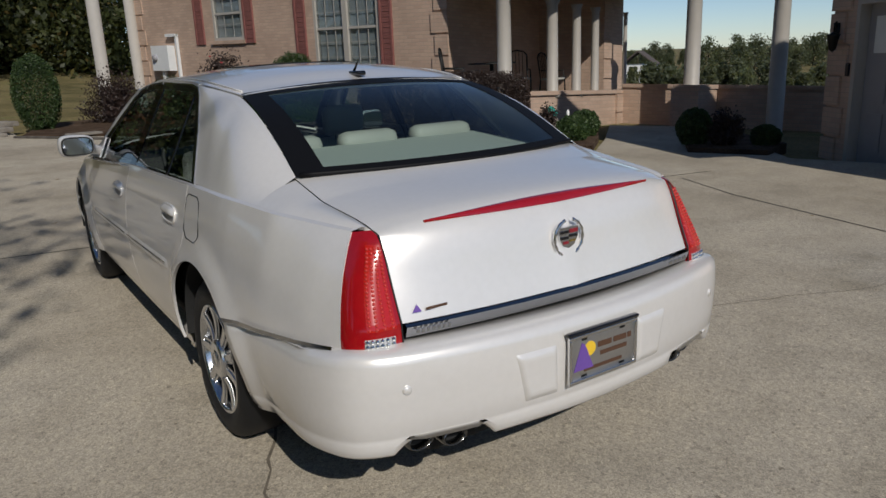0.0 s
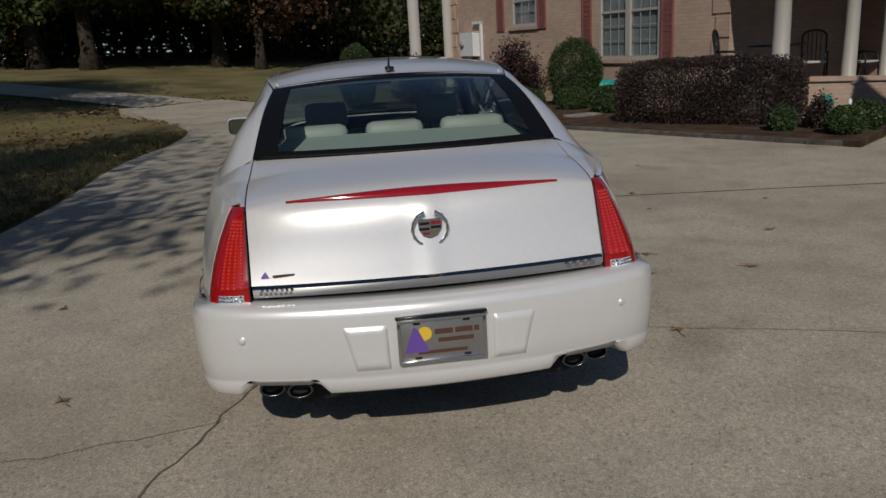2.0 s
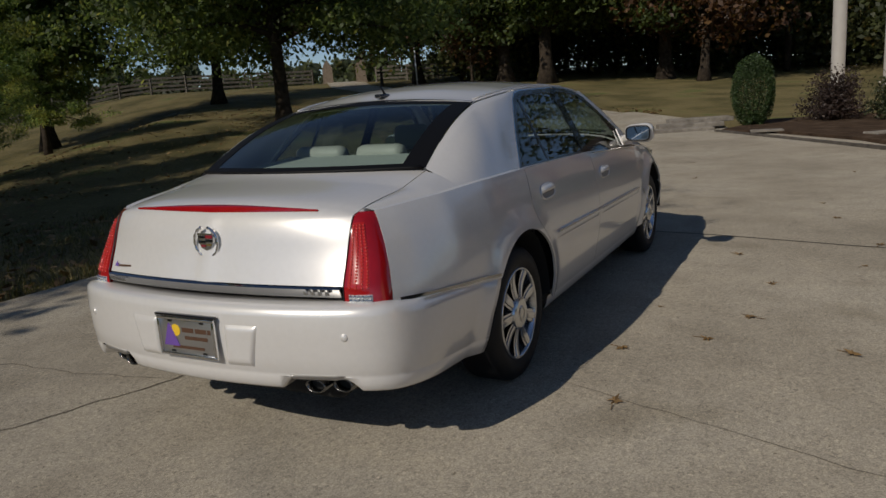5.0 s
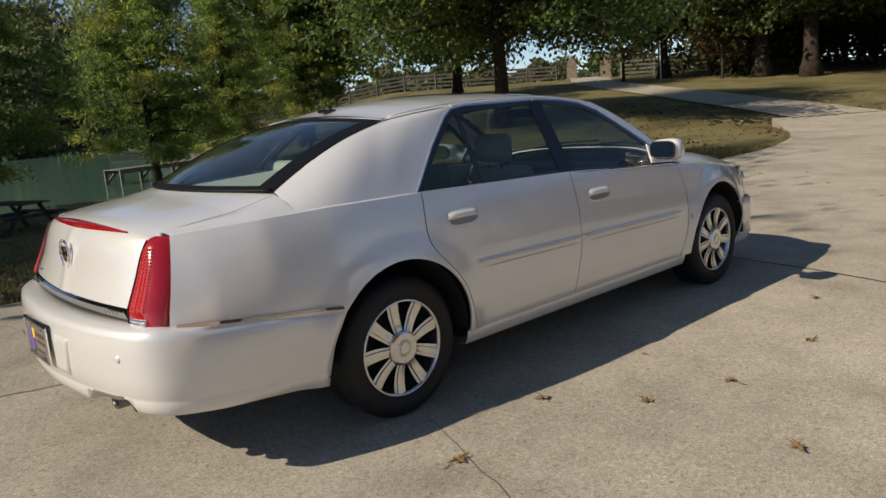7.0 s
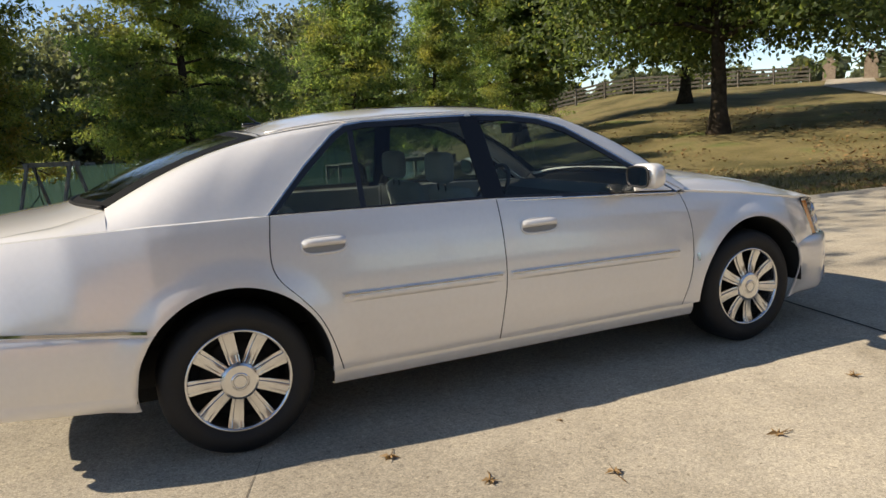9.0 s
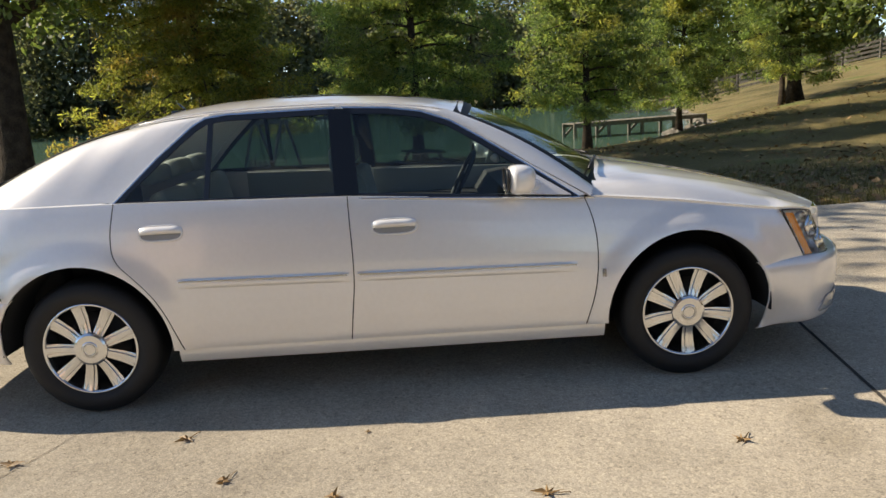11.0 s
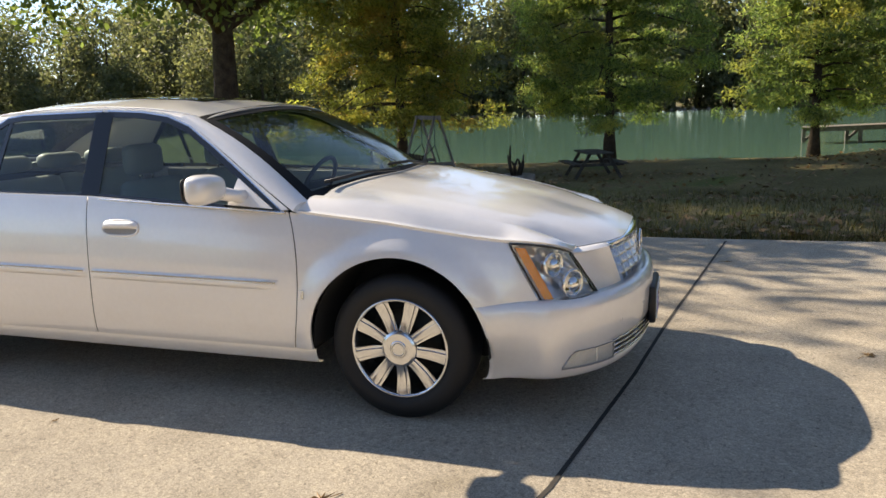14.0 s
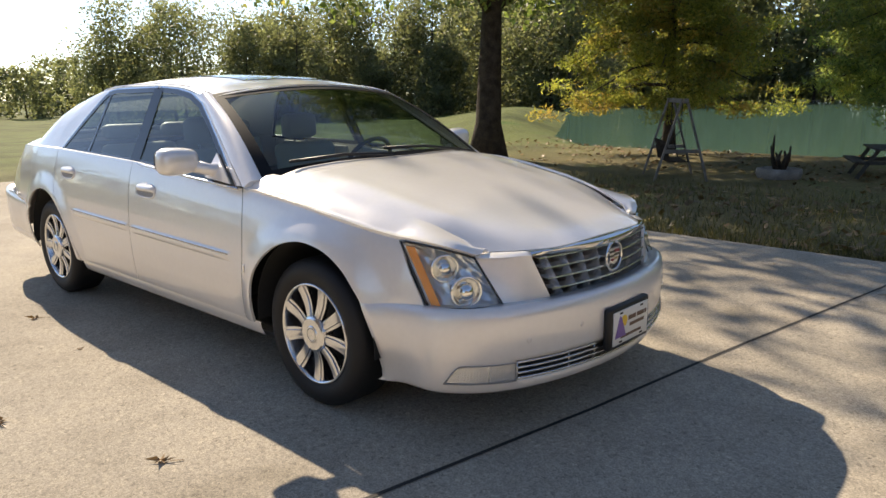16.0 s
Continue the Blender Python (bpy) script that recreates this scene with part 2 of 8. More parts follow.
def greener_south(m):
    """The lawn keeps more green away from the drive's end."""
    n, l = m.node_tree.nodes, m.node_tree.links
    b = n["Principled BSDF"]
    src = b.inputs["Base Color"].links[0].from_socket
    tc, sep, mr, mx = n.new("ShaderNodeTexCoord"), n.new("ShaderNodeSeparateXYZ"), n.new("ShaderNodeMapRange"), n.new("ShaderNodeMix")
    l.new(tc.outputs["Object"], sep.inputs[0]), l.new(sep.outputs["Y"], mr.inputs[0])
    mr.inputs["From Min"].default_value, mr.inputs["From Max"].default_value = -5.0, -13.0
    mx.data_type, mx.blend_type = "RGBA", "MULTIPLY"
    mx.inputs["B"].default_value = (0.70, 1.02, 0.55, 1)
    l.new(mr.outputs[0], mx.inputs["Factor"]), l.new(src, mx.inputs["A"]), l.new(mx.outputs["Result"], b.inputs["Base Color"])


greener_south(LAWN)
MULCH = ramp_mat("mulch", [(0.3, (0.045, 0.028, 0.018)), (0.55, (0.085, 0.055, 0.036)), (0.75, (0.14, 0.10, 0.07))], 3, 0.95, 40, 1.0, 6, 0.04)
STONE = ramp_mat("grey stone", [(0.3, (0.16, 0.14, 0.12)), (0.7, (0.32, 0.29, 0.25))], 4, 0.9, 50, 0.6)
EDGESTONE = ramp_mat("dark weathered edging", [(0.3, (0.055, 0.048, 0.042)), (0.7, (0.13, 0.115, 0.10))], 6, 0.92, 50, 0.6)
OLDWOOD = ramp_mat("dark weathered timber", [(0.3, (0.045, 0.042, 0.036)), (0.7, (0.10, 0.092, 0.078))], 9, 0.85, 60, 0.5)
BARK = ramp_mat("bark", [(0.3, (0.035, 0.026, 0.019)), (0.7, (0.085, 0.065, 0.048))], 5, 0.95, 30, 1.0, 6, 0.05)
WOOD = ramp_mat("weathered timber", [(0.3, (0.13, 0.115, 0.095)), (0.7, (0.25, 0.225, 0.19))], 6, 0.85, 60, 0.5)
DRYLEAF = leaf_mat("dry leaf", (0.10, 0.055, 0.02), (0.20, 0.12, 0.05), (0.30, 0.19, 0.08), 0.2, 0.1)
OAKLEAF = leaf_mat("oak leaves", (0.042, 0.066, 0.025), (0.145, 0.195, 0.066), (0.22, 0.215, 0.07), 0.10, 0.55)
CYPLEAF = leaf_mat("cypress needles", (0.055, 0.094, 0.040), (0.180, 0.245, 0.082), (0.28, 0.28, 0.08), 0.08, 0.62, (0.24, 0.235, 0.066))
GOLDLEAF = leaf_mat("golden cypress needles", (0.075, 0.095, 0.030), (0.21, 0.23, 0.062), (0.27, 0.21, 0.06), 0.12, 0.66, (0.24, 0.155, 0.050))
RUSTLEAF = leaf_mat("russet leaves", (0.045, 0.022, 0.010), (0.12, 0.055, 0.022), (0.17, 0.10, 0.03), 0.2)
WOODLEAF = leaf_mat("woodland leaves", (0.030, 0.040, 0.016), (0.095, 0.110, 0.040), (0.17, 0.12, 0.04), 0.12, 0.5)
# Woodland green with distance haze put into its colour.
HAZYLEAF = leaf_mat("woodland leaves paled for haze", (0.080, 0.094, 0.060), (0.140, 0.158, 0.090), (0.19, 0.17, 0.085), 0.06, 0.55)
SHRUBLEAF = leaf_mat("box leaves", (0.020, 0.042, 0.012), (0.056, 0.098, 0.026), (0.10, 0.14, 0.04), 0.08, 0.2)
ROSELEAF = leaf_mat("rose leaves", (0.03, 0.04, 0.016), (0.07, 0.085, 0.032), (0.12, 0.10, 0.05), 0.1, 0.2)
PURPLELEAF = leaf_mat("dark plum leaves", (0.032, 0.020, 0.017), (0.054, 0.034, 0.028), (0.075, 0.05, 0.038), 0.06, 0.2)
GRASSBLADE = leaf_mat("grass blades", (0.05, 0.05, 0.016), (0.13, 0.12, 0.038), (0.24, 0.18, 0.08), 0.25, 0.3)


def brick_mat():
    m, n, l, b = nodes_of("tan pink brick", 0.9)
    tc, br = n.new("ShaderNodeTexCoord"), n.new("ShaderNodeTexBrick")
    br.inputs["Color1"].default_value, br.inputs["Color2"].default_value = (0.52, 0.370, 0.280, 1), (0.45, 0.315, 0.238, 1)
    br.inputs["Mortar"].default_value = (0.40, 0.31, 0.24, 1)
    br.inputs["Scale"].default_value = 1.0
    br.inputs["Brick Width"].default_value, br.inputs["Row Height"].default_value = 0.20, 0.067
    br.inputs["Mortar Size"].default_value = 0.006
    l.new(tc.outputs["UV"], br.inputs["Vector"])
    a = n.new("ShaderNodeTexNoise")
    a.inputs["Scale"].default_value = 1.3
    l.new(tc.outputs["Object"], a.inputs["Vector"])
    mix = n.new("ShaderNodeMix")
    mix.data_type, mix.blend_type = "RGBA", "OVERLAY"
    mix.inputs["Factor"].default_value = 0.25
    l.new(br.outputs["Color"], mix.inputs["A"]), l.new(a.outputs[0], mix.inputs["B"])
    l.new(mix.outputs["Result"], b.inputs["Base Color"])
    bp = n.new("ShaderNodeBump")
    bp.inputs["Strength"].default_value, bp.inputs["Distance"].default_value, bp.invert = 0.5, 0.006, True
    l.new(br.outputs["Fac"], bp.inputs["Height"]), l.new(bp.outputs[0], b.inputs["Normal"])
    return m


BRICK = brick_mat()
PLAINBRICK = ramp_mat("far brick", [(0.3, (0.20, 0.155, 0.12)), (0.7, (0.29, 0.235, 0.185))], 6, 0.9, 30, 0.3)
SHUTTER = plain("brick red shutter paint", (0.235, 0.090, 0.078), 0.65, var=0.2)
TRIM = plain("cream trim paint", (0.42, 0.39, 0.35), 0.5, var=0.05)
CURTAIN = plain("pale curtain", (0.55, 0.56, 0.55), 0.9, var=0.12, scale=3)
GREYDOOR = plain("grey painted door", (0.30, 0.29, 0.30), 0.5, var=0.05)
ROOFING = plain("brown shingle", (0.10, 0.08, 0.07), 0.9, var=0.25, scale=10)
METALBOX = plain("pale grey metal", (0.74, 0.75, 0.75), 0.45, 0.0, var=0.05)
REDBLOOM = plain("red petals", (0.42, 0.05, 0.06), 0.7, var=0.2)
PALEBLOOM = plain("pale petals", (0.75, 0.66, 0.60), 0.7, var=0.15)
TEAL = plain("teal plastic", (0.02, 0.30, 0.25), 0.4, var=0.08)
DARKMETAL = plain("black iron", (0.02, 0.02, 0.02), 0.5, 0.6, var=0.1)


def water_mat():
    m, n, l, b = nodes_of("green pond water", 0.10, 0.0, (0.075, 0.150, 0.112))
    tc, a = n.new("ShaderNodeTexCoord"), n.new("ShaderNodeTexNoise")
    a.inputs["Scale"].default_value, a.inputs["Detail"].default_value = 2.2, 3
    l.new(tc.outputs["Object"], a.inputs["Vector"])
    bp = n.new("ShaderNodeBump")
    bp.inputs["Strength"].default_value, bp.inputs["Distance"].default_value = 0.05, 0.03
    l.new(a.outputs[0], bp.inputs["Height"]), l.new(bp.outputs[0], b.inputs["Normal"])
    return m


WATER = water_mat()


# ---- mesh helpers ----
def finish(name, bm, mat, parent=None, label="", smooth=True, solid=0.0, recalc=True):
    if recalc:
        bmesh.ops.recalc_face_normals(bm, faces=bm.faces)
    me = bpy.data.meshes.new(name)
    bm.to_mesh(me)
    bm.free()
    me.materials.append(mat)
    if smooth:
        me.polygons.foreach_set("use_smooth", [True] * len(me.polygons))
    ob = new(name, me)
    if parent:
        ob.parent = parent
    if label:
        ob["label"] = label
    if mat.name in ("tinted car glass", "tinted side glass", "clear lens"):
        ob.visible_shadow = False
    if solid:
        s = ob.modifiers.new("thickness", "SOLIDIFY")
        s.thickness, s.offset = abs(solid), -1 if solid > 0 else 1
        if smooth and name not in ("front_bumper", "rear_bumper", "rear_pillar"):
            es = ob.modifiers.new("crisp rim", "EDGE_SPLIT")
            es.split_angle = radians(42)
    return ob


def part(name, bm, mat, parent, label="", smooth=True, solid=0.0):
    return finish(name, bm, mat, parent, label, smooth, solid)


def thing(name, label, category, group="", at=None):
    e = new(name)
    if at is not None:
        e.matrix_basis = at
    return tagged(e, label, category, group)


def lerp(table, x):
    xs, ys = zip(*table)
    return float(np.interp(x, xs, ys))


def sheet(f, nu, nv, bm=None, flip=False):
    """A grid of quads over f(u, v), u and v from 0 to 1."""
    bm = bm or bmesh.new()
    rows = [[bm.verts.new(f(i / nu, j / nv)) for j in range(nv + 1)] for i in range(nu + 1)]
    for i in range(nu):
        for j in range(nv):
            q = (rows[i][j], rows[i + 1][j], rows[i + 1][j + 1], rows[i][j + 1])
            try:
                bm.faces.new(q[::-1] if flip else q)
            except ValueError:
                pass
    return bm


def box(bm, c, size, m=None, bevel=0.0):
    r = bmesh.ops.create_cube(bm, size=1.0)
    vs = r["verts"]
    bmesh.ops.scale(bm, vec=size, verts=vs)
    if bevel:
        es = list({e for v in vs for e in v.link_edges})
        nv = bmesh.ops.bevel(bm, geom=es, offset=bevel, segments=2, affect="EDGES", profile=0.5)
        vs = list({v for f in nv["faces"] for v in f.verts} | {v for v in vs if v.is_valid})
    bmesh.ops.translate(bm, vec=c, verts=vs)
    if m is not None:
        bmesh.ops.transform(bm, matrix=m, verts=vs)
    return vs


def lathe(bm, profile, seg=32, m=None, a0=0.0, a1=2 * math.pi):
    """Turns (radius, height) points round z."""
    closed = abs(a1 - a0 - 2 * math.pi) < 1e-6
    n = seg if closed else seg + 1
    rings = []
    for k in range(n):
        a = a0 + (a1 - a0) * k / seg
        ring = [bm.verts.new((r * math.cos(a), r * math.sin(a), h)) for r, h in profile]
        rings.append(ring)
    for k in range(seg):
        p, q = rings[k], rings[(k + 1) % n]
        for j in range(len(profile) - 1):
            bm.faces.new((p[j], q[j], q[j + 1], p[j + 1]))
    vs = [v for r in rings for v in r]
    if m is not None:
        bmesh.ops.transform(bm, matrix=m, verts=vs)
    bmesh.ops.remove_doubles(bm, verts=vs, dist=1e-5)
    return vs


def tube(bm, pts, radii, seg=8, cap=True):
    """A round bar along points; radii one number or one a point."""
    pts = [Vector(p) for p in pts]
    if not hasattr(radii, "__len__"):
        radii = [radii] * len(pts)
    radii = [float(r) for r in radii]
    rings, side = [], None
    for i, p in enumerate(pts):
        d = (pts[min(i + 1, len(pts) - 1)] - pts[max(i - 1, 0)]).normalized()
        if side is None:
            side = d.orthogonal().normalized()
        side = (side - d * side.dot(d)).normalized()
        up = d.cross(side)
        rings.append([bm.verts.new(p + radii[i] * (math.cos(a) * side + math.sin(a) * up)) for a in (2 * math.pi * k / seg for k in range(seg))])
    for a, b in zip(rings, rings[1:]):
        for k in range(seg):
            bm.faces.new((a[k], a[(k + 1) % seg], b[(k + 1) % seg], b[k]))
    if cap:
        bm.faces.new(rings[0][::-1]), bm.faces.new(rings[-1])


def slab(bm, pts, z0, z1):
    """A polygon of (x, y) points raised from z0 to z1 (numbers or functions of x, y)."""
    top = [bm.verts.new((x, y, z1(x, y) if callable(z1) else z1)) for x, y in pts]
    low = [bm.verts.new((x, y, z0(x, y) if callable(z0) else z0)) for x, y in pts]
    f = bm.faces.new(top)
    for i in range(len(pts)):
        j = (i + 1) % len(pts)
        bm.faces.new((top[i], low[i], low[j], top[j]))
    bmesh.ops.triangulate(bm, faces=[f])


def poly(bm, pts):
    f = bm.faces.new([bm.verts.new(p) for p in pts])
    return f


def strip(bm, pts, width, z):
    """A thin flat ribbon along (x, y) points."""
    last = None
    for i, (x, y) in enumerate(pts):
        a, b = pts[max(i - 1, 0)], pts[min(i + 1, len(pts) - 1)]
        d = Vector((b[0] - a[0], b[1] - a[1]))
        d = d.normalized() if d.length else Vector((1, 0))
        w = width(i) if callable(width) else width
        pair = [bm.verts.new((x + s * w / 2 * -d.y, y + s * w / 2 * d.x, z)) for s in (-1, 1)]
        if last:
            bm.faces.new((last[0], pair[0], pair[1], last[1]))
        last = pair


# ---- the ground ----
POND = [(-20.3, -9), (-20.6, 0), (-21.6, 7.6), (-25.6, 12.0), (-31, 16), (-54, 22.5), (-90, 36), (-106, 20), (-100, -30), (-75, -46), (-42, -24), (-25, -13.5)]
PAD = [(-3.7, -7.2), (-3.85, -2), (-3.8, 2.5), (-3.7, 5.5), (-3.95, 8.0), (-4.0, 10), (-3.6, 13), (-4.2, 16.5), (-5.7, 20.2), (-8.0, 24.2), (-4.9, 27.3), (-2.5, 24.6), (-1.0, 21.5), (-0.3, 18.5), (-0.3, 16.6), (1.2, 15.3), (2.7, 12.9), (4.3, 8.9), (6.4, 5.05), (7.6, 6.0), (9.4, 7.6), (10.2, 5.6),
       (8.9, 4.3), (7.5, 2.6), (8.6, -0.9), (10.6, -6), (9.4, -9.0), (2.0, -8.9), (-1.2, -8.0), (-2.8, -7.6)]


def softened(pts, turns):
    """A polyline with its corners cut, its ends kept."""
    for _ in range(turns):
        pts = [pts[0]] + [(a[0] + k * (b[0] - a[0]), a[1] + k * (b[1] - a[1])) for a, b in zip(pts, pts[1:]) for k in (0.25, 0.75)] + [pts[-1]]
    return pts


PAD = softened(PAD[:10], 2) + PAD[10:]


def inside(p, x, y):
    c = False
    for (x1, y1), (x2, y2) in zip(p, p[1:] + p[:1]):
        if (y1 > y) != (y2 > y) and x < (x2 - x1) * (y - y1) / (y2 - y1) + x1:
            c = not c
    return c


def edge_distance(p, x, y):
    best = 1e9
    for (x1, y1), (x2, y2) in zip(p, p[1:] + p[:1]):
        dx, dy = x2 - x1, y2 - y1
        k = max(0, min(1, ((x - x1) * dx + (y - y1) * dy) / (dx * dx + dy * dy)))
        best = min(best, math.hypot(x - x1 - k * dx, y - y1 - k * dy))
    return best


def land(x, y):
    """Height of the lawn without the pond."""
    s = -0.75 * x + 0.66 * y
    z = 0.075 * max(0, min(s, 62) - 19) - 0.03 * max(0, min(s, 130) - 62)
    z *= max(0.0, min(1.0, (y - 6 + 0.2 * x) / 12 + 0.5))
    w = max(0.0, min(1.0, (-3.9 - x) / 9))
    z -= 0.55 * w * w * (3 - 2 * w) * max(0.0, min(1.0, (22 - y) / 16))
    if x > 7:
        z -= 0.045 * min(x - 7, 30)
    if y < -9:
        z -= 0.028 * min(-9 - y, 60)
    bank = math.exp(-(((0.62 * (x + 24) - 0.78 * (y + 14)) / 5) ** 2)) if x < -20 and y < -10 else 0
    return z + 1.1 * bank * min(1, (-20 - x) / 8)


def ground_z(x, y):
    z = land(x, y)
    d = edge_distance(POND, x, y)
    if inside(POND, x, y):
        return min(z, -0.70) - 0.8 * min(1, d / 3)
    reach = 2.5 + 15 * max(0.0, min(1.0, (-23 - x) / 12)) * max(0.0, min(1.0, (y + 2) / 8))
    if d < reach:
        k = (d / reach) ** (1 if reach < 3 else 0.8)
        return z * k + (1 - k) * min(z, -0.62)
    return z


def axis_steps(lo, hi, near_lo, near_hi, step):
    out, v = [], near_lo
    while v < near_hi:
        out.append(v)
        v += step
    out.append(near_hi)
    v, s = near_hi, step
    while v < hi:
        s *= 1.25
        v += s
        out.append(min(v, hi))
    v, s = near_lo, step
    while v > lo:
        s *= 1.25
        v -= s
        out.insert(0, max(v, lo))
    return out


def build_ground():
    xs, ys = axis_steps(-2000, 2000, -40, 12, 0.8), axis_steps(-2000, 2000, -20, 40, 0.8)
    verts = []
    for y in ys:
        for x in xs:
            r = math.hypot(x, y)
            if r < 130:
                z = ground_z(x, y)
                if inside(PAD, x, y) and edge_distance(PAD, x, y) > 0.25:
                    z = min(z, 0) - 0.12
                elif r < 26 and x > -13 and edge_distance(PAD, x, y) < 1.2:
                    z = min(z, 0.0) - 0.02
                else:
                    z += 0.03 * noise.noise((x * 0.25, y * 0.25, 0)) - 0.02
            else:
                z = land(x * 130 / r, y * 130 / r) - 0.004 * (r - 130)
            verts.append((x, y, z))
    n = len(xs)
    faces = [(j * n + i, j * n + i + 1, (j + 1) * n + i + 1, (j + 1) * n + i) for j in range(len(ys) - 1) for i in range(n - 1)]
    me = bpy.data.meshes.new("ground")
    me.from_pydata(verts, [], faces)
    me.polygons.foreach_set("use_smooth", [True] * len(me.polygons))
    me.materials.append(LAWN)
    tagged(new("ground", me), "patchy brown and green autumn lawn with fallen leaves", "lawn", kind="structure")


build_ground()

bm = bmesh.new()
poly(bm, [(x, y, -0.72) for x, y in POND])
bmesh.ops.triangulate(bm, faces=bm.faces)
tagged(finish("water", bm, WATER), "still green pond water with soft ripples", "pond", kind="structure")

bm = bmesh.new()
slab(bm, PAD, -0.2, lambda x, y: max(0.0, land(x, y) + 0.02) if y > 12 else 0.0)
tagged(finish("pavement", bm, CONCRETE, smooth=False), "pale tan exposed aggregate concrete driveway", "driveway", kind="structure")


def road_z(x, y):
    return land(x, y) + 0.01


def build_road():
    pts = [(-6.3, 25.6), (-8.6, 27.6), (-10.6, 29.2), (-13.6, 31.6), (-18, 35.2), (-24.5, 40.2), (-31, 45.4), (-36.4, 52.3), (-52, 74)]
    verts, faces = [], []
    for i, (x, y) in enumerate(pts):
        a, b = pts[max(i - 1, 0)], pts[min(i + 1, len(pts) - 1)]
        d = Vector((b[0] - a[0], b[1] - a[1])).normalized()
        for s in np.linspace(-1.6, 1.6, 5):
            px, py = x - d.y * s, y + d.x * s
            verts.append((px, py, road_z(px, py) + 0.03))
        if i:
            o = 5 * (i - 1)
            faces += [(o + k, o + k + 1, o + k + 6, o + k + 5) for k in range(4)]
    me = bpy.data.meshes.new("road")
    me.from_pydata(verts, [], faces)
    me.materials.append(CONCRETE)
    tagged(new("road", me), "long pale concrete drive leading up to brick gate pillars", "road", kind="structure")


build_road()


def groove(name, pts, width, mat, label):
    b = bmesh.new()
    strip(b, pts, width, 0.003)
    return tagged(finish(name, b, mat, smooth=False), label, "joint", kind="structure")


def wander(a, b, n, amount, seed):
    rnd = random.Random(seed)
    a, b, out, off = Vector(a), Vector(b), [], 0
    side = Vector((-(b - a).y, (b - a).x)).normalized()
    for i in range(n + 1):
        k = i / n
        off = 0.75 * off + rnd.uniform(-amount, amount)
        p = a.lerp(b, k) + side * off * min(1, 4 * k, 4 * (1 - k) + 0.2)
        out.append((p.x, p.y))
    return out


groove("expansion_joint", [(-3.62, 4.47), (-0.84, 4.02), (0.1, 3.89), (1.3, 3.68), (2.43, 3.36), (6.0, 2.7)], 0.020, JOINT, "straight dark expansion joint across the concrete")
groove("expansion_joint", [(5.35, 2.62), (4.9, 1.62), (4.42, -0.09), (3.2, -6.5)], 0.016, JOINT, "straight dark expansion joint across the concrete")
for pa, pb, w, seed in (((-0.62, 0.1), (-1.85, -2.75), 0.013, 3), ((-0.9, -0.6), (-3.7, -1.0), 0.006, 5), ((0.95, 0.05), (5.5, -1.6), 0.005, 8)):
    groove("crack", wander(pa, pb, 40, 0.025, seed), lambda i: w * (0.6 + 0.5 * ((i * 7919) % 13) / 13), CRACK, "fine irregular crack in the concrete")


# ---- plants ----
def quads(pos, size, rng, up=0.0, long=1.6):
    """Leaf blades at positions: arrays of vertices and faces."""
    n = len(pos)
    nor = rng.normal(size=(n, 3))
    nor[:, 2] = np.abs(nor[:, 2]) + up
    nor /= np.linalg.norm(nor, axis=1)[:, None]
    t = np.cross(nor, rng.normal(size=(n, 3)))
    t /= np.linalg.norm(t, axis=1)[:, None] + 1e-9
    b = np.cross(nor, t)
    s = (size * rng.uniform(0.6, 1.3, n))[:, None]
    t, b = t * s * long / 2, b * s / 2
    v = np.stack([pos - t, pos + b * 0.9 - t * 0.1, pos + t, pos - b * 0.9 - t * 0.1], 1).reshape(-1, 3)
    return v, np.arange(4 * n).reshape(-1, 4)


def leaf_mesh(name, verts, faces, mat):
    me = bpy.data.meshes.new(name)
    me.vertices.add(len(verts))
    me.vertices.foreach_set("co", np.asarray(verts, np.float32).ravel())
    me.loops.add(faces.size)
    me.loops.foreach_set("vertex_index", faces.ravel().astype(np.int32))
    me.polygons.add(len(faces))
    me.polygons.foreach_set("loop_start", np.arange(0, faces.size, 4, dtype=np.int32))
    me.update(calc_edges=True)
    me.validate()
    me.materials.append(mat)
    return me


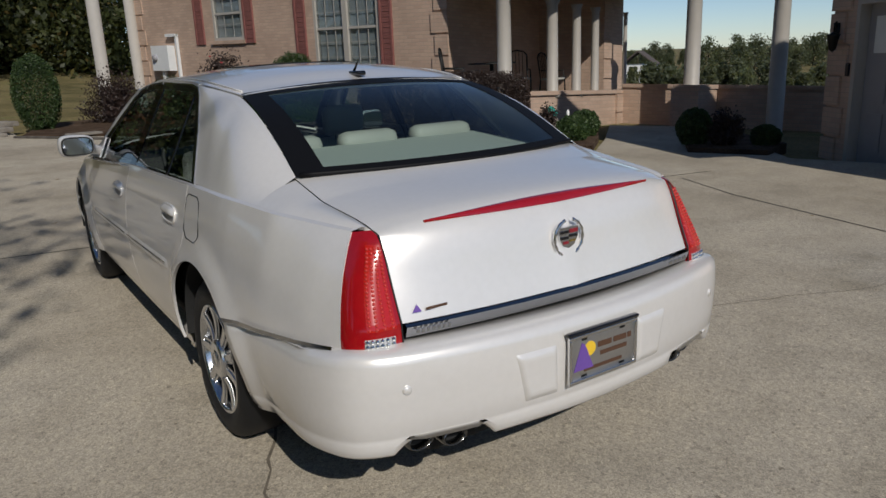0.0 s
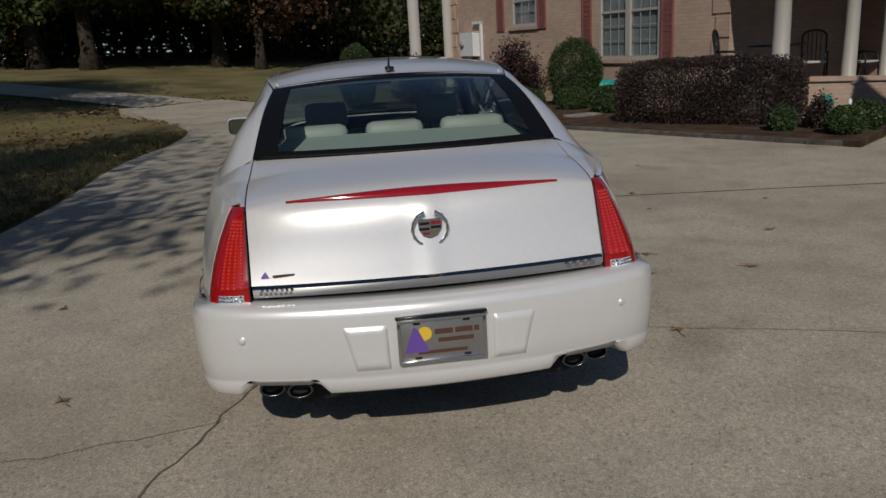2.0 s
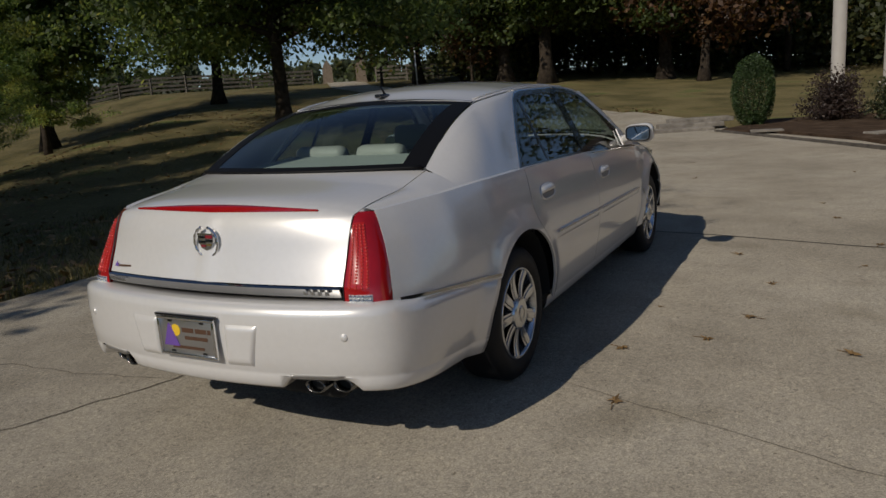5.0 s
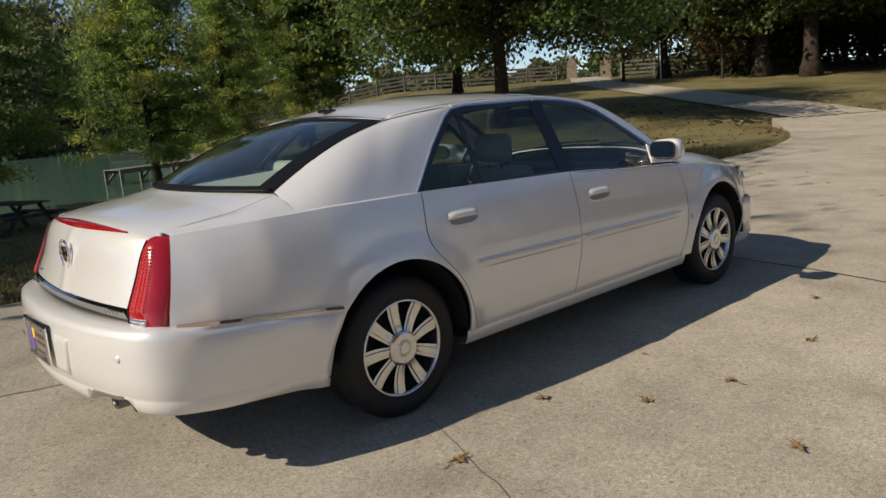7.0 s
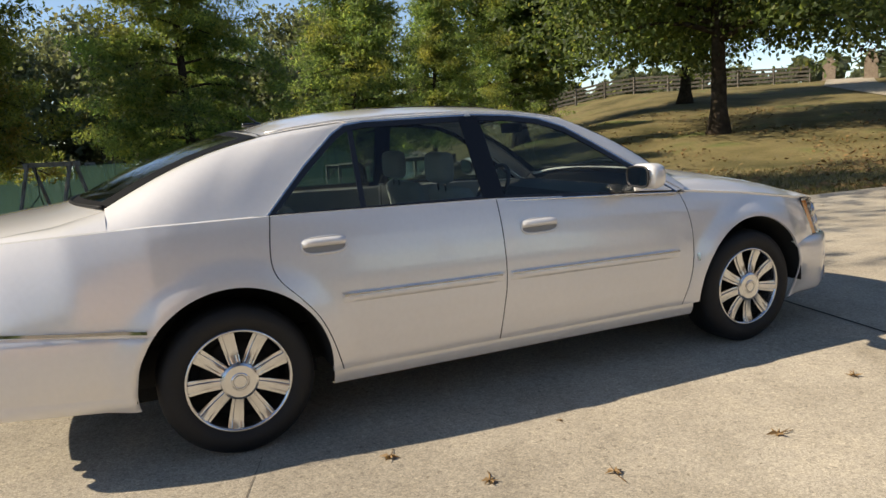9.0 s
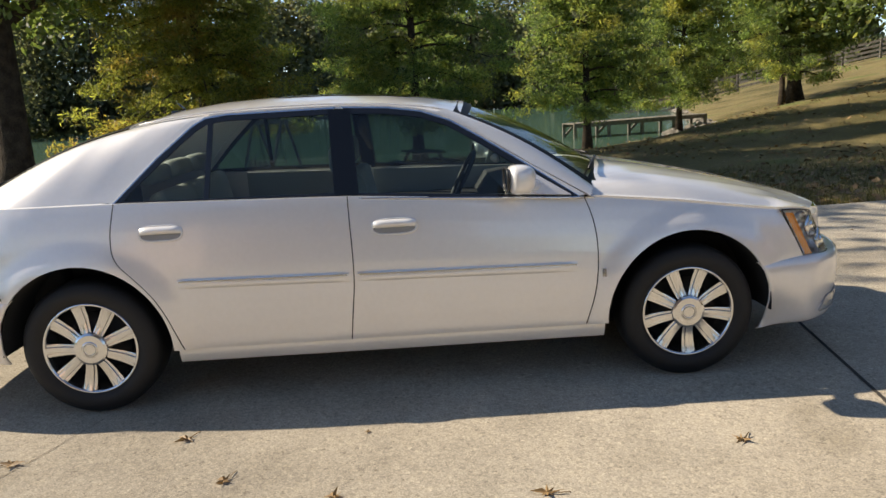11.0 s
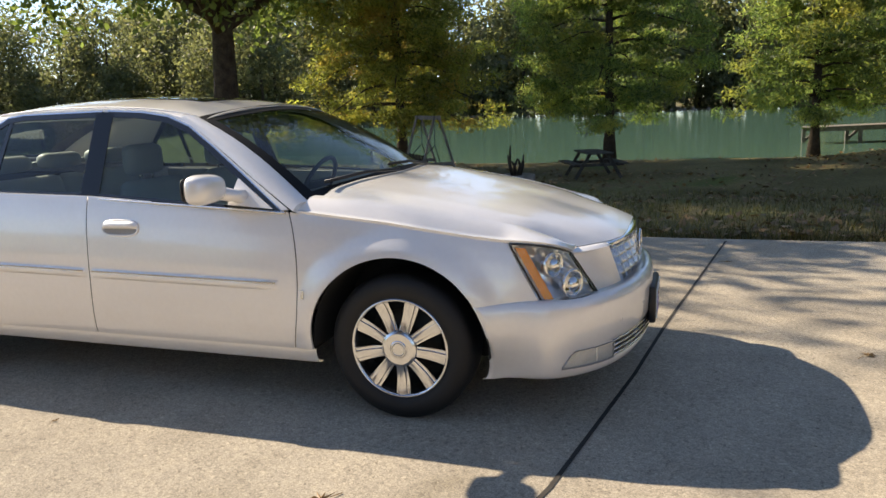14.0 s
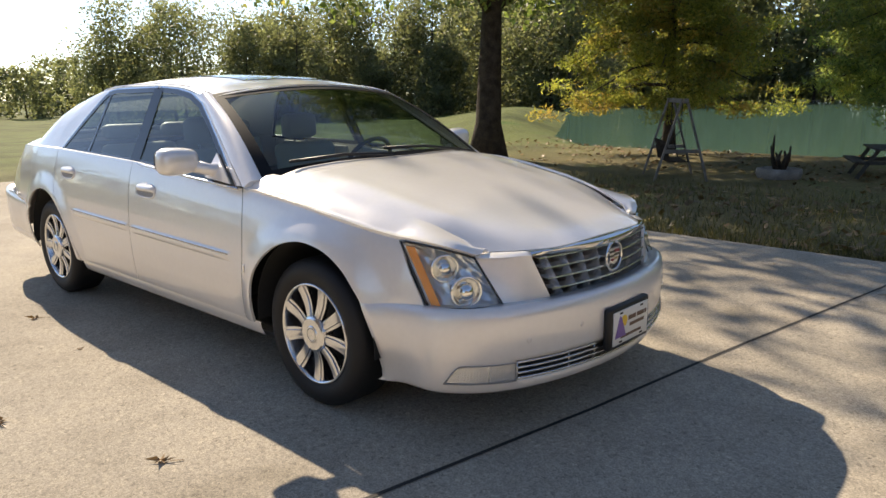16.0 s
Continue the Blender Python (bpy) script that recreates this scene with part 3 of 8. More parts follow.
def tree_parts(h, trunk_r, crown_base, radius, shape, n_limbs, n_leaves, leaf, seed, fork=None, droop=0.0, clump=0.5, blade=1.6):
    """Trunk and limbs as one bmesh, and the leaf positions of the crown. shape(k): the crown's half width, k from 0 at its base to 1 at the top."""
    rng = np.random.default_rng(seed)
    rnd = random.Random(seed)
    bm = bmesh.new()
    top = h * 0.93
    lean = [(rnd.uniform(-0.02, 0.02) * h, rnd.uniform(-0.02, 0.02) * h) for _ in range(2)]
    spine = [Vector((lean[0][0] * k * k + 0.01 * h * math.sin(5 * k + seed), lean[0][1] * k * k, top * k)) for k in np.linspace(0, 1, 12)]
    spine[0].z = -0.3
    tube(bm, spine, [trunk_r * (1.7 if i == 0 else 1.0) * (1 - 0.9 * k) + 0.01 for i, k in enumerate(np.linspace(0, 1, 12))], 10)
    centres, limbs = [], []
    for i in range(n_limbs):
        k = (i + rnd.random()) / n_limbs
        z0 = crown_base + (top - crown_base) * k * 0.92
        a = i * 2.4 + rnd.uniform(-0.5, 0.5)
        reach = radius * shape(k) * rnd.uniform(0.72, 1.08)
        rise = (0.30 + 0.5 * k) * reach if not droop else -droop * reach * (1 - k) + 0.15 * reach
        base = spine[min(11, int(z0 / top * 11))].copy()
        base.z = z0
        tip = base + Vector((math.cos(a) * reach, math.sin(a) * reach, rise))
        mid = base.lerp(tip, 0.5) + Vector((0, 0, 0.10 * reach))
        r = max(0.015, trunk_r * 0.42 * (1 - 0.75 * k))
        lb = bmesh.new()
        limbs.append(lb)
        tube(lb, [base, base.lerp(mid, 0.5) + Vector((0, 0, 0.03 * reach)), mid, tip], [r, r * 0.75, r * 0.5, 0.012], 5)
        for q in (0.35, 0.55, 0.75, 0.92, 1.0):
            for _ in range(2):
                c = base.lerp(tip, q) + Vector((rnd.gauss(0, 0.13), rnd.gauss(0, 0.13), rnd.gauss(0.04, 0.08))) * radius * (0.6 + q * 0.5)
                c.z = max(c.z, crown_base * 0.72)
                centres.append((*c, 0.5 + 0.5 * q))
    centres = np.array(centres)
    pick = rng.integers(0, len(centres), n_leaves)
    spread = clump * centres[pick, 3][:, None] * np.array([1, 1, 0.62 if not droop else 0.45])
    pos = centres[pick, :3] + np.clip(rng.normal(size=(n_leaves, 3)), -1.9, 1.9) * spread
    v, f = quads(pos, leaf, rng, long=blade)
    return bm, limbs, v, f


def tree(name, label, at, h, trunk_r, crown_base, radius, shape, n_limbs, n_leaves, leaf, seed, mat, droop=0.0, clump=0.5, group="", blade=1.6):
    bm, limbs, v, f = tree_parts(h, trunk_r, crown_base, radius, shape, n_limbs, n_leaves, leaf, seed, droop=droop, clump=clump, blade=blade)
    t = thing(name, label, "tree", group, pose(*at))
    part("trunk", bm, BARK, t, "dark furrowed bark")
    for lb in limbs:
        part("limb", lb, BARK, t)
    ob = new("crown", leaf_mesh("crown", v, f, mat))
    ob.parent = t
    return t


def dome(k):
    return max(0.12, math.sqrt(max(0.0, 1 - (1.35 * k - 0.35) ** 2)))


def cone(k):
    return max(0.06, (1 - k) ** 0.8 + 0.03)


def gz(x, y):
    return (x, y, ground_z(x, y) - 0.02)


tree("oak_tree", "spreading green oak with a thick dark trunk on the lawn", gz(-17.6, 20.6), 11.5, 0.31, 3.3, 6.8, dome, 44, 70000, 0.145, 1, OAKLEAF, droop=0.16, clump=0.85)
tree("oak_tree", "large shady oak with a thick trunk by the pond bank", gz(-13.8, -8.0), 12.0, 0.40, 3.9, 7.9, dome, 48, 80000, 0.145, 2, OAKLEAF, clump=0.78)
bigoak = tree("oak_tree", "tall oak near the fence turning yellow", gz(-19.0, 47.8), 15, 0.5, 3.2, 7.5, dome, 36, 44000, 0.24, 3, OAKLEAF, clump=0.9, group="far oaks")
copy_thing(bigoak, pose(*gz(-15.6, 47.2), 0, 0, 80))
copy_thing(bigoak, pose(*gz(-32, 32), 0, 0, 200) @ Matrix.Scale(0.72, 4))
copy_thing(bigoak, pose(*gz(-34, 21.5), 0, 0, 140) @ Matrix.Scale(0.75, 4))
copy_thing(bigoak, pose(*gz(-27, 49), 0, 0, 20) @ Matrix.Scale(0.8, 4))
copy_thing(bigoak, pose(*gz(-8, 50), 0, 0, 290) @ Matrix.Scale(0.95, 4))
tree("bald_cypress", "green bald cypress with feathery yellowing foliage on the pond edge", gz(-19.6, 1.7), 12.5, 0.155, 1.75, 3.0, cone, 58, 115000, 0.040, 4, CYPLEAF, droop=0.40, clump=0.26, blade=4.0, group="pond cypresses")
farcyp = tree("bald_cypress", "green bald cypress with feathery foliage on the far pond bank", gz(-22.2, 7.8), 11.2, 0.14, 1.6, 2.7, cone, 56, 62000, 0.048, 14, CYPLEAF, droop=0.30, clump=0.25, blade=4.0, group="pond cypresses")
copy_thing(farcyp, pose(*gz(-27.0, 13.0), 0, 0, 220) @ Matrix.Scale(0.9, 4))
copy_thing(farcyp, pose(*gz(-31.5, 19.5), 0, 0, 40))
tree("bald_cypress", "golden brown bald cypress behind the wooden swing", gz(-18.0, -4.6), 12.5, 0.15, 1.65, 3.1, cone, 58, 100000, 0.042, 5, GOLDLEAF, droop=0.44, clump=0.27, blade=4.0)
rust = tree("russet_tree", "rust brown autumn tree in the wood edge", gz(-5, 47), 13, 0.3, 2.4, 5.0, dome, 30, 12000, 0.26, 6, RUSTLEAF, clump=0.9)
myr = tree("crape_myrtle", "small bare multi-stem tree with thin autumn leaves", gz(-21.2, 46.6), 5.0, 0.10, 1.2, 2.2, dome, 24, 1500, 0.16, 7, RUSTLEAF, clump=0.5, group="small lawn trees")
copy_thing(myr, pose(*gz(-28.0, 45.0), 0, 0, 70) @ Matrix.Scale(1.15, 4))


def woods(name, label, spots, mat, leaf, per, seed):
    """A belt of far trees: one mesh of leaf clumps and stems."""
    rng = np.random.default_rng(seed)
    vs, fs, o = [], [], 0
    stems = bmesh.new()
    for x, y, h, r in spots:
        z = ground_z(x, y) if math.hypot(x, y) < 130 else land(x * 130 / math.hypot(x, y), y * 130 / math.hypot(x, y)) - 0.004 * (math.hypot(x, y) - 130)
        tube(stems, [(x, y, z - 0.3), (x + 0.2, y, z + h * 0.45), (x, y + 0.2, z + h * 0.8)], [0.012 * h + 0.05, 0.009 * h + 0.03, 0.02], 5)
        nc = 34
        k = rng.uniform(0.06, 1, nc)
        a = rng.uniform(0, 2 * np.pi, nc)
        w = r * np.sqrt(np.clip(1 - (1.25 * k - 0.3) ** 2, 0.04, 1)) * np.sqrt(rng.uniform(0.2, 1, nc))
        c = np.stack([x + w * np.cos(a), y + w * np.sin(a), z + h * k], 1)
        p = c[rng.integers(0, nc, per)] + np.clip(rng.normal(size=(per, 3)), -1.8, 1.8) * r * 0.24
        v, f = quads(p, leaf, rng)
        vs.append(v), fs.append(f + o)
        o += len(v)
    ob = tagged(new(name, leaf_mesh(name, np.concatenate(vs), np.concatenate(fs), mat)), label, "woods", kind="stuff")
    st = finish("stems", stems, BARK)
    st.parent = ob
    return ob


def belt(n, az0, az1, d0, d1, h0, h1, seed):
    rnd = random.Random(seed)
    out = []
    for i in range(n):
        a, d = radians(az0 + (az1 - az0) * (i + rnd.random()) / n), rnd.uniform(d0, d1)
        h = rnd.uniform(h0, h1)
        out.append((d * math.sin(a), d * math.cos(a), h, h * rnd.uniform(0.26, 0.38)))
    return out


woods("woodland", "dark dense wood edge of tall mixed trees", belt(46, -27, 12, 56, 76, 12, 20, 1), WOODLEAF, 0.30, 4600, 11)
# Belts in HAZYLEAF carry their haze in the leaf colour; the air is clear.
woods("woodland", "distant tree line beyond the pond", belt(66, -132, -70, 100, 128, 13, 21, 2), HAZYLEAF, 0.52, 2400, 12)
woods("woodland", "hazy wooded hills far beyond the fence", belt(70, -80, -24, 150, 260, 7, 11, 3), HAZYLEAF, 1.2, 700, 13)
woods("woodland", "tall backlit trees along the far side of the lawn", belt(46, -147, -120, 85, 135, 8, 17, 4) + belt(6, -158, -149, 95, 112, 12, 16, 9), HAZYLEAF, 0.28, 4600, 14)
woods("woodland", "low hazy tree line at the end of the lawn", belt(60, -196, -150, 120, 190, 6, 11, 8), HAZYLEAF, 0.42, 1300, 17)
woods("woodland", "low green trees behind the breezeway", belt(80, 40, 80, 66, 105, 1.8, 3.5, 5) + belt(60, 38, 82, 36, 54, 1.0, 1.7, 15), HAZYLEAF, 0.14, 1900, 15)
woods("woodland", "trees far beyond the house and garden", belt(60, 78, 184, 80, 140, 9, 15, 6), WOODLEAF, 0.8, 350, 16)


def ball_shrub(name, label, at, rx, ry, rz, n, leaf, mat, seed, boxy=2.0, stem=True, group=""):
    """A clipped shrub: leaves thick on a rounded shell, with twigs inside."""
    rng = np.random.default_rng(seed)
    d = rng.normal(size=(n, 3))
    d /= (np.abs(d) ** boxy).sum(1)[:, None] ** (1 / boxy)
    d *= rng.uniform(0.80, 1.03, n)[:, None] + 0.06 * np.sin(d[:, :1] * 9 + seed) * np.cos(d[:, 1:2] * 8)
    pos = d * [rx, ry, rz] + [0, 0, rz * 0.96]
    pos = pos[pos[:, 2] > 0.02]
    v, f = quads(pos, leaf, rng)
    t = thing(name, label, "shrub", group, pose(*at))
    b = bmesh.new()
    rnd = random.Random(seed)
    for i in range(9):
        a = i * 0.7
        tube(b, [(0, 0, -0.05), (rx * 0.35 * math.cos(a), ry * 0.35 * math.sin(a), rz * 0.8), (rx * 0.6 * math.cos(a), ry * 0.6 * math.sin(a), rz * rnd.uniform(1.1, 1.5))], [0.02, 0.012, 0.005], 5)
    part("twig", b, BARK, t)
    ob = new("foliage", leaf_mesh("foliage", v, f, mat))
    ob.parent = t
    return t


def loose_shrub(name, label, at, rx, rz, n, leaf, mat, seed, blooms=None, group=""):
    """An unclipped bush: arching stems from the ground with leaves along them, and a few blooms."""
    rng = np.random.default_rng(seed)
    t = thing(name, label, "shrub", group, pose(*at))
    b = bmesh.new()
    spots, tips = [], []
    for i in range(46):
        a, w, h = i * 2.4 + rng.uniform(-0.4, 0.4), rng.uniform(0.15, 1.0), rng.uniform(0.75, 1.12)
        tip = np.array([rx * w * math.cos(a), rx * w * math.sin(a), 2 * rz * h * math.sqrt(max(0.12, 1.05 - w * w))])
        root = np.array([0.2 * tip[0], 0.2 * tip[1], -0.04])
        knee = 0.5 * (root + tip) + np.array([-0.10 * tip[0], -0.10 * tip[1], 0.16 * rz])
        tube(b, [Vector(root), Vector(knee), Vector(tip)], [0.011, 0.007, 0.003], 4)
        tips.append(tip)
        for q in rng.uniform(0.28, 1.0, n // 46):
            c = root * (1 - q) ** 2 + 2 * knee * q * (1 - q) + tip * q * q
            spots.append(c + rng.normal(size=3) * rx * (0.05 + 0.09 * q))
    part("stem", b, BARK, t)
    pos = np.array(spots)
    v, f = quads(pos[pos[:, 2] > 0.03], leaf, rng)
    ob = new("foliage", leaf_mesh("foliage", v, f, mat))
    ob.parent = t
    for tip in tips[::4] if blooms else ():
        b = bmesh.new()
        lathe(b, [(0, -0.02), (0.022, -0.008), (0.034, 0.012), (0.024, 0.022), (0.012, 0.016), (0, 0.024)], 7, Matrix.Translation(Vector(tip) + Vector((0, 0, 0.02))))
        part("bloom", b, blooms, t)
    return t


# ---- the house: a runs along the front to the garage, b into the house, z up; floors lie level with the land there, which falls towards the garage ----
A_AXIS, B_AXIS, H0 = Vector((0.29, -0.957)).normalized(), Vector((0.957, 0.29)).normalized(), Vector((6.3, 9.0))
EYE0 = Vector((-0.67, -3.52, 1.51))
HOUSE_SCALE = 1.15


def hp(a, b, z):
    p = H0 + A_AXIS * a + B_AXIS * b
    w = Vector((p.x, p.y, z - 0.055 * (p.x - 6.3)))
    return EYE0 + (w - EYE0) * HOUSE_SCALE


def hbox(bm, a0, a1, b0, b1, z0, z1, pt=hp):
    """A block in house coordinates, with wall-aligned uv in metres."""
    v = [bm.verts.new(pt(a, b, z)) for z in (z0, z1) for a, b in ((a0, b0), (a1, b0), (a1, b1), (a0, b1))]
    lay = bm.loops.layers.uv.verify()
    raw = [(a, b, z) for z in (z0, z1) for a, b in ((a0, b0), (a1, b0), (a1, b1), (a0, b1))]
    for q in ((0, 1, 5, 4), (1, 2, 6, 5), (2, 3, 7, 6), (3, 0, 4, 7), (4, 5, 6, 7), (3, 2, 1, 0)):
        f = bm.faces.new([v[i] for i in q])
        same_b = abs(raw[q[0]][1] - raw[q[1]][1]) < 1e-6
        for lp, i in zip(f.loops, q):
            a, b, z = raw[i]
            lp[lay].uv = (a if same_b else b, z) if q[2] != 6 or q[3] != 7 or q[0] != 4 else (a, b)


def hpart(name, blocks, mat, parent=None, label="", kind="", category="", pt=hp):
    bm = bmesh.new()
    for q in blocks:
        hbox(bm, *q, pt)
    ob = finish(name, bm, mat, parent, label, smooth=False)
    if kind:
        tagged(ob, label, category, kind=kind)
    return ob


def front_wall():
    """Front wall with its two window openings cut through."""
    w1, w2 = (-6.92, -5.74, 1.93, 3.0), (-3.26, -1.34, 1.13, 3.0)
    zs, top, a0, a1, t = -0.35, 3.6, -10.6, 0.38, 0.25
    blocks = [(a0, w1[0], 0, t, zs, top), (w1[1], w2[0], 0, t, zs, top), (w2[1], a1, 0, t, zs, top)]
    for w in (w1, w2):
        blocks += [(w[0], w[1], 0, t, zs, w[2]), (w[0], w[1], 0, t, w[3], top)]
    hpart("wall_front", blocks, BRICK, label="tan pink brick front wall of the house", kind="structure", category="wall")
    for i, (w, cols) in enumerate(((w1, 1), (w2, 2))):
        win = tagged(new("window_%d" % (i + 1)), "white framed sash window with pale curtains", "window", kind="structure")
        a0, a1, z0, z1 = w
        f = 0.07
        hpart("window_frame", [(a0, a0 + f, 0.0, 0.08, z0, z1), (a1 - f, a1, 0.0, 0.08, z0, z1), (a0 + f, a1 - f, 0.0, 0.08, z0, z0 + f), (a0 + f, a1 - f, 0.0, 0.08, z1 - f, z1)], TRIM, win)
        hpart("window_sill", [(a0 - 0.10, a1 + 0.10, -0.06, -0.004, z0 - 0.085, z0 - 0.004)], BRICK, win)
        step = (a1 - a0) / cols
        for c in range(cols):
            l0, l1 = a0 + c * step + f, a0 + (c + 1) * step - f
            if c:
                hpart("mullion", [(l0 - 2 * f, l0, -0.01, 0.09, z0 + f, z1 - f)], TRIM, win)
            zm = z0 + (0.95 if i else 0.62)
            hpart("sash_rail", [(l0, l1, 0.02, 0.06, zm - 0.025, zm + 0.025)], TRIM, win)
            n = 3
            for k in range(1, n):
                x = l0 + (l1 - l0) * k / n
                hpart("glazing_bar", [(x - 0.005, x + 0.005, 0.035, 0.048, z0 + f, z1 - f)], TRIM, win)
            for k in range(1, 5 if i else 3):
                zb = z0 + f + 0.3 * k
                if abs(zb - zm) > 0.06:
                    hpart("glazing_bar", [(l0, l1, 0.034, 0.049, zb - 0.005, zb + 0.005)], TRIM, win)
            hpart("pane", [(l0, l1, 0.0419, 0.0421, z0 + f, z1 - f)], PANE, win)
        hpart("curtain", [(a0 + f, a1 - f, 0.09, 0.11, z0 + 0.01, z1 - 0.01)], CURTAIN, win)
    for (s0, s1), z0 in (((-7.66, -7.30), 1.85), ((-5.66, -5.30), 1.85), ((-3.84, -3.50), 1.04), ((-1.29, -0.96), 1.04)):
        sh = tagged(new("shutter"), "brick red louvred wooden shutter beside a window", "shutter", "window shutters")
        hpart("stile", [(s0, s0 + 0.05, -0.045, -0.003, z0, 3.05)], SHUTTER, sh)
        hpart("stile", [(s1 - 0.05, s1, -0.045, -0.003, z0, 3.05)], SHUTTER, sh)
        hpart("louvres", [(s0 + 0.05, s1 - 0.05, -0.034 + 0.008 * (k % 2), -0.003, z0 + 0.05 * k, z0 + 0.05 * k + 0.045) for k in range(int((3.05 - z0) / 0.05))], SHUTTER, sh)


front_wall()
# quoins: proud blocks at the corners
for a0, a1 in ((-10.62, -10.05), (0.02, 0.42)):
    for k in range(9):
        z = -0.1 + 0.40 * k
        w = (a1 - a0) * (1.0 if k % 2 else 0.8)
        b = (a0, a0 + w) if a0 < -5 else (a1 - w, a1)
        hpart("quoin", [(b[0], b[1], -0.03, -0.002, z, z + 0.365)], BRICK, bpy.data.objects["wall_front"])
hpart("wall_west", [(-10.6, -10.35, 0.25, 9, -0.35, 3.6)], BRICK, label="tan brick end wall of the house", kind="structure", category="wall")
hpart("wall_porch", [(0.13, 0.38, 0.25, 4.2, -0.35, 3.6)], BRICK, label="shaded brick wall inside the porch", kind="structure", category="wall")
hpart("wall_back", [(-10.6, -1.8, 9.0, 9.25, -0.35, 3.6)], BRICK, label="tan brick back wall of the house", kind="structure", category="wall")
hpart("wall_wing", [(0.38, 1.9, 3.2, 3.45, -0.35, 3.6), (1.65, 1.9, 3.45, 4.1, -0.35, 3.6)], BRICK, label="tan brick wing wall with corner quoins", kind="structure", category="wall")
for k in range(9):
    hpart("quoin", [(1.9, 1.93, 3.2, 3.55, -0.1 + 0.4 * k, 0.265 + 0.4 * k)], BRICK, bpy.data.objects["wall_wing"])
def porch_slab(name, pts, z0, z1, mat, label, category):
    """A level slab over the porch, its front edge slanting out to the corner column."""
    b = bmesh.new()
    low, high = ([b.verts.new(hp(p, q, z)) for p, q in pts] for z in (z0, z1))
    b.faces.new(low[::-1]), b.faces.new(high)
    for k in range(len(pts)):
        m = (k + 1) % len(pts)
        b.faces.new((low[k], low[m], high[m], high[k]))
    tagged(finish(name, b, mat, smooth=False), label, category, kind="structure")


porch_slab("ceiling", [(0.39, -0.05), (3.05, -1.24), (3.05, 3.19), (0.39, 3.19)], 2.75, 2.85, TRIM, "pale porch ceiling", "ceiling")
porch_slab("roof", [(0.39, -0.20), (3.20, -1.42), (3.20, 4.3), (0.39, 4.3)], 2.854, 3.05, ROOFING, "brown shingled porch roof", "roof")
hpart("roof", [(-11.2, 0.6, -0.28, 9.6, 3.6, 3.75)], ROOFING, label="brown shingled house roof with deep eaves", kind="structure", category="roof")
hpart("porch_floor", [(0.38, 2.2, -1.0, 3.2, -0.3, 0.72)], STONE, label="raised stone porch floor", kind="structure", category="floor")
hpart("porch_wall", [(2.2, 2.42, -1.1, 3.4, -0.35, 0.80), (2.17, 2.46, -1.14, 3.44, 0.80, 0.87)], BRICK, label="low tan brick porch wall with a flat cap", kind="structure", category="wall")
hpart("porch_pier", [(2.18, 2.47, 2.75, 3.46, -0.35, 0.42), (2.18, 2.47, 2.75, 3.46, 0.44, 0.79)], BRICK, bpy.data.objects["porch_wall"])
hpart("breezeway_wall", [(2.46, 7.4, 3.0, 3.2, -0.35, 0.92), (2.46, 7.4, 2.97, 3.23, 0.92, 0.99), (3.85, 4.35, 2.05, 3.0, -0.35, 0.92), (3.82, 4.38, 2.02, 2.97, 0.92, 0.99)], BRICK, label="low brick wall under the open breezeway", kind="structure", category="wall")


def column(a, b, z0, z1, r, label):
    t = tagged(new("porch_column"), label, "column", "porch columns")
    bm = bmesh.new()
    c = hp(a, b, 0)
    m = Matrix.Translation((c.x, c.y, c.z))
    lathe(bm, [(0, z0), (r * 1.5, z0), (r * 1.5, z0 + 0.06), (r * 1.25, z0 + 0.10), (r, z0 + 0.14), (r * 0.9, z1 - 0.1), (r * 1.3, z1), (0, z1)], 20, m)
    part("shaft", bm, TRIM, t)


for a, b, z0, r in ((2.3, -0.95, 0.87, 0.14), (2.3, 0.53, 0.87, 0.12), (2.3, 1.38, 0.87, 0.10), (2.3, 2.1, 0.87, 0.09), (2.3, 3.38, 0.87, 0.05), (4.08, 2.4, 0.62, 0.16), (5.55, 2.4, 0.0, 0.16)):
    column(a, b, z0, 2.75 if a < 3 else 3.6, r, "round cream painted porch column")
for x, y, r, s in ((2.35, 20.6, 0.18, 1), (3.7, 22.4, 0.16, 2)):
    t = tagged(new("porch_column"), "round cream painted post at the house corner", "column", "porch columns")
    bm = bmesh.new()
    lathe(bm, [(0, 0), (r * 1.4, 0), (r * 1.4, 0.1), (r, 0.14), (r * 0.95, 5.2), (0, 5.2)], 18, Matrix.Translation((x, y, 0.1)))
    part("shaft", bm, TRIM, t)

# garage: its side wall faces the breezeway, turned towards the drive, with a door in it
def gp(a, b, z):
    return Vector((8.30 - 0.507 * a + 0.862 * b, 2.62 - 0.862 * a - 0.507 * b, z - 0.05))


hpart("wall_garage", [(0, 0.52, 0, 0.25, -0.5, 3.6), (0.52, 1.59, 0, 0.25, 2.02, 3.6), (1.59, 4.2, 0, 0.25, -0.5, 3.6), (0, 0.25, 0.25, 6, -0.5, 3.6), (3.95, 4.2, 0.25, 6, -0.5, 3.6), (0, 4.2, 6, 6.25, -0.5, 3.6)], BRICK, label="shaded tan brick garage wall", kind="structure", category="wall", pt=gp)
for k in range(9):
    hpart("quoin", [(-0.02, 0.30 + 0.1 * (k % 2), -0.03, -0.002, -0.1 + 0.4 * k, 0.265 + 0.4 * k)], BRICK, bpy.data.objects["wall_garage"], pt=gp)
# Roof and gables stay unseen; the ridge height is set to shadow the breezeway.
bm = bmesh.new()
for a0, a1 in ((-0.4, 2.1), (4.6, 2.1)):
    poly(bm, [gp(a0, -0.45, 3.45), gp(a1, -0.45, 6.05), gp(a1, 6.6, 6.05), gp(a0, 6.6, 3.45)])
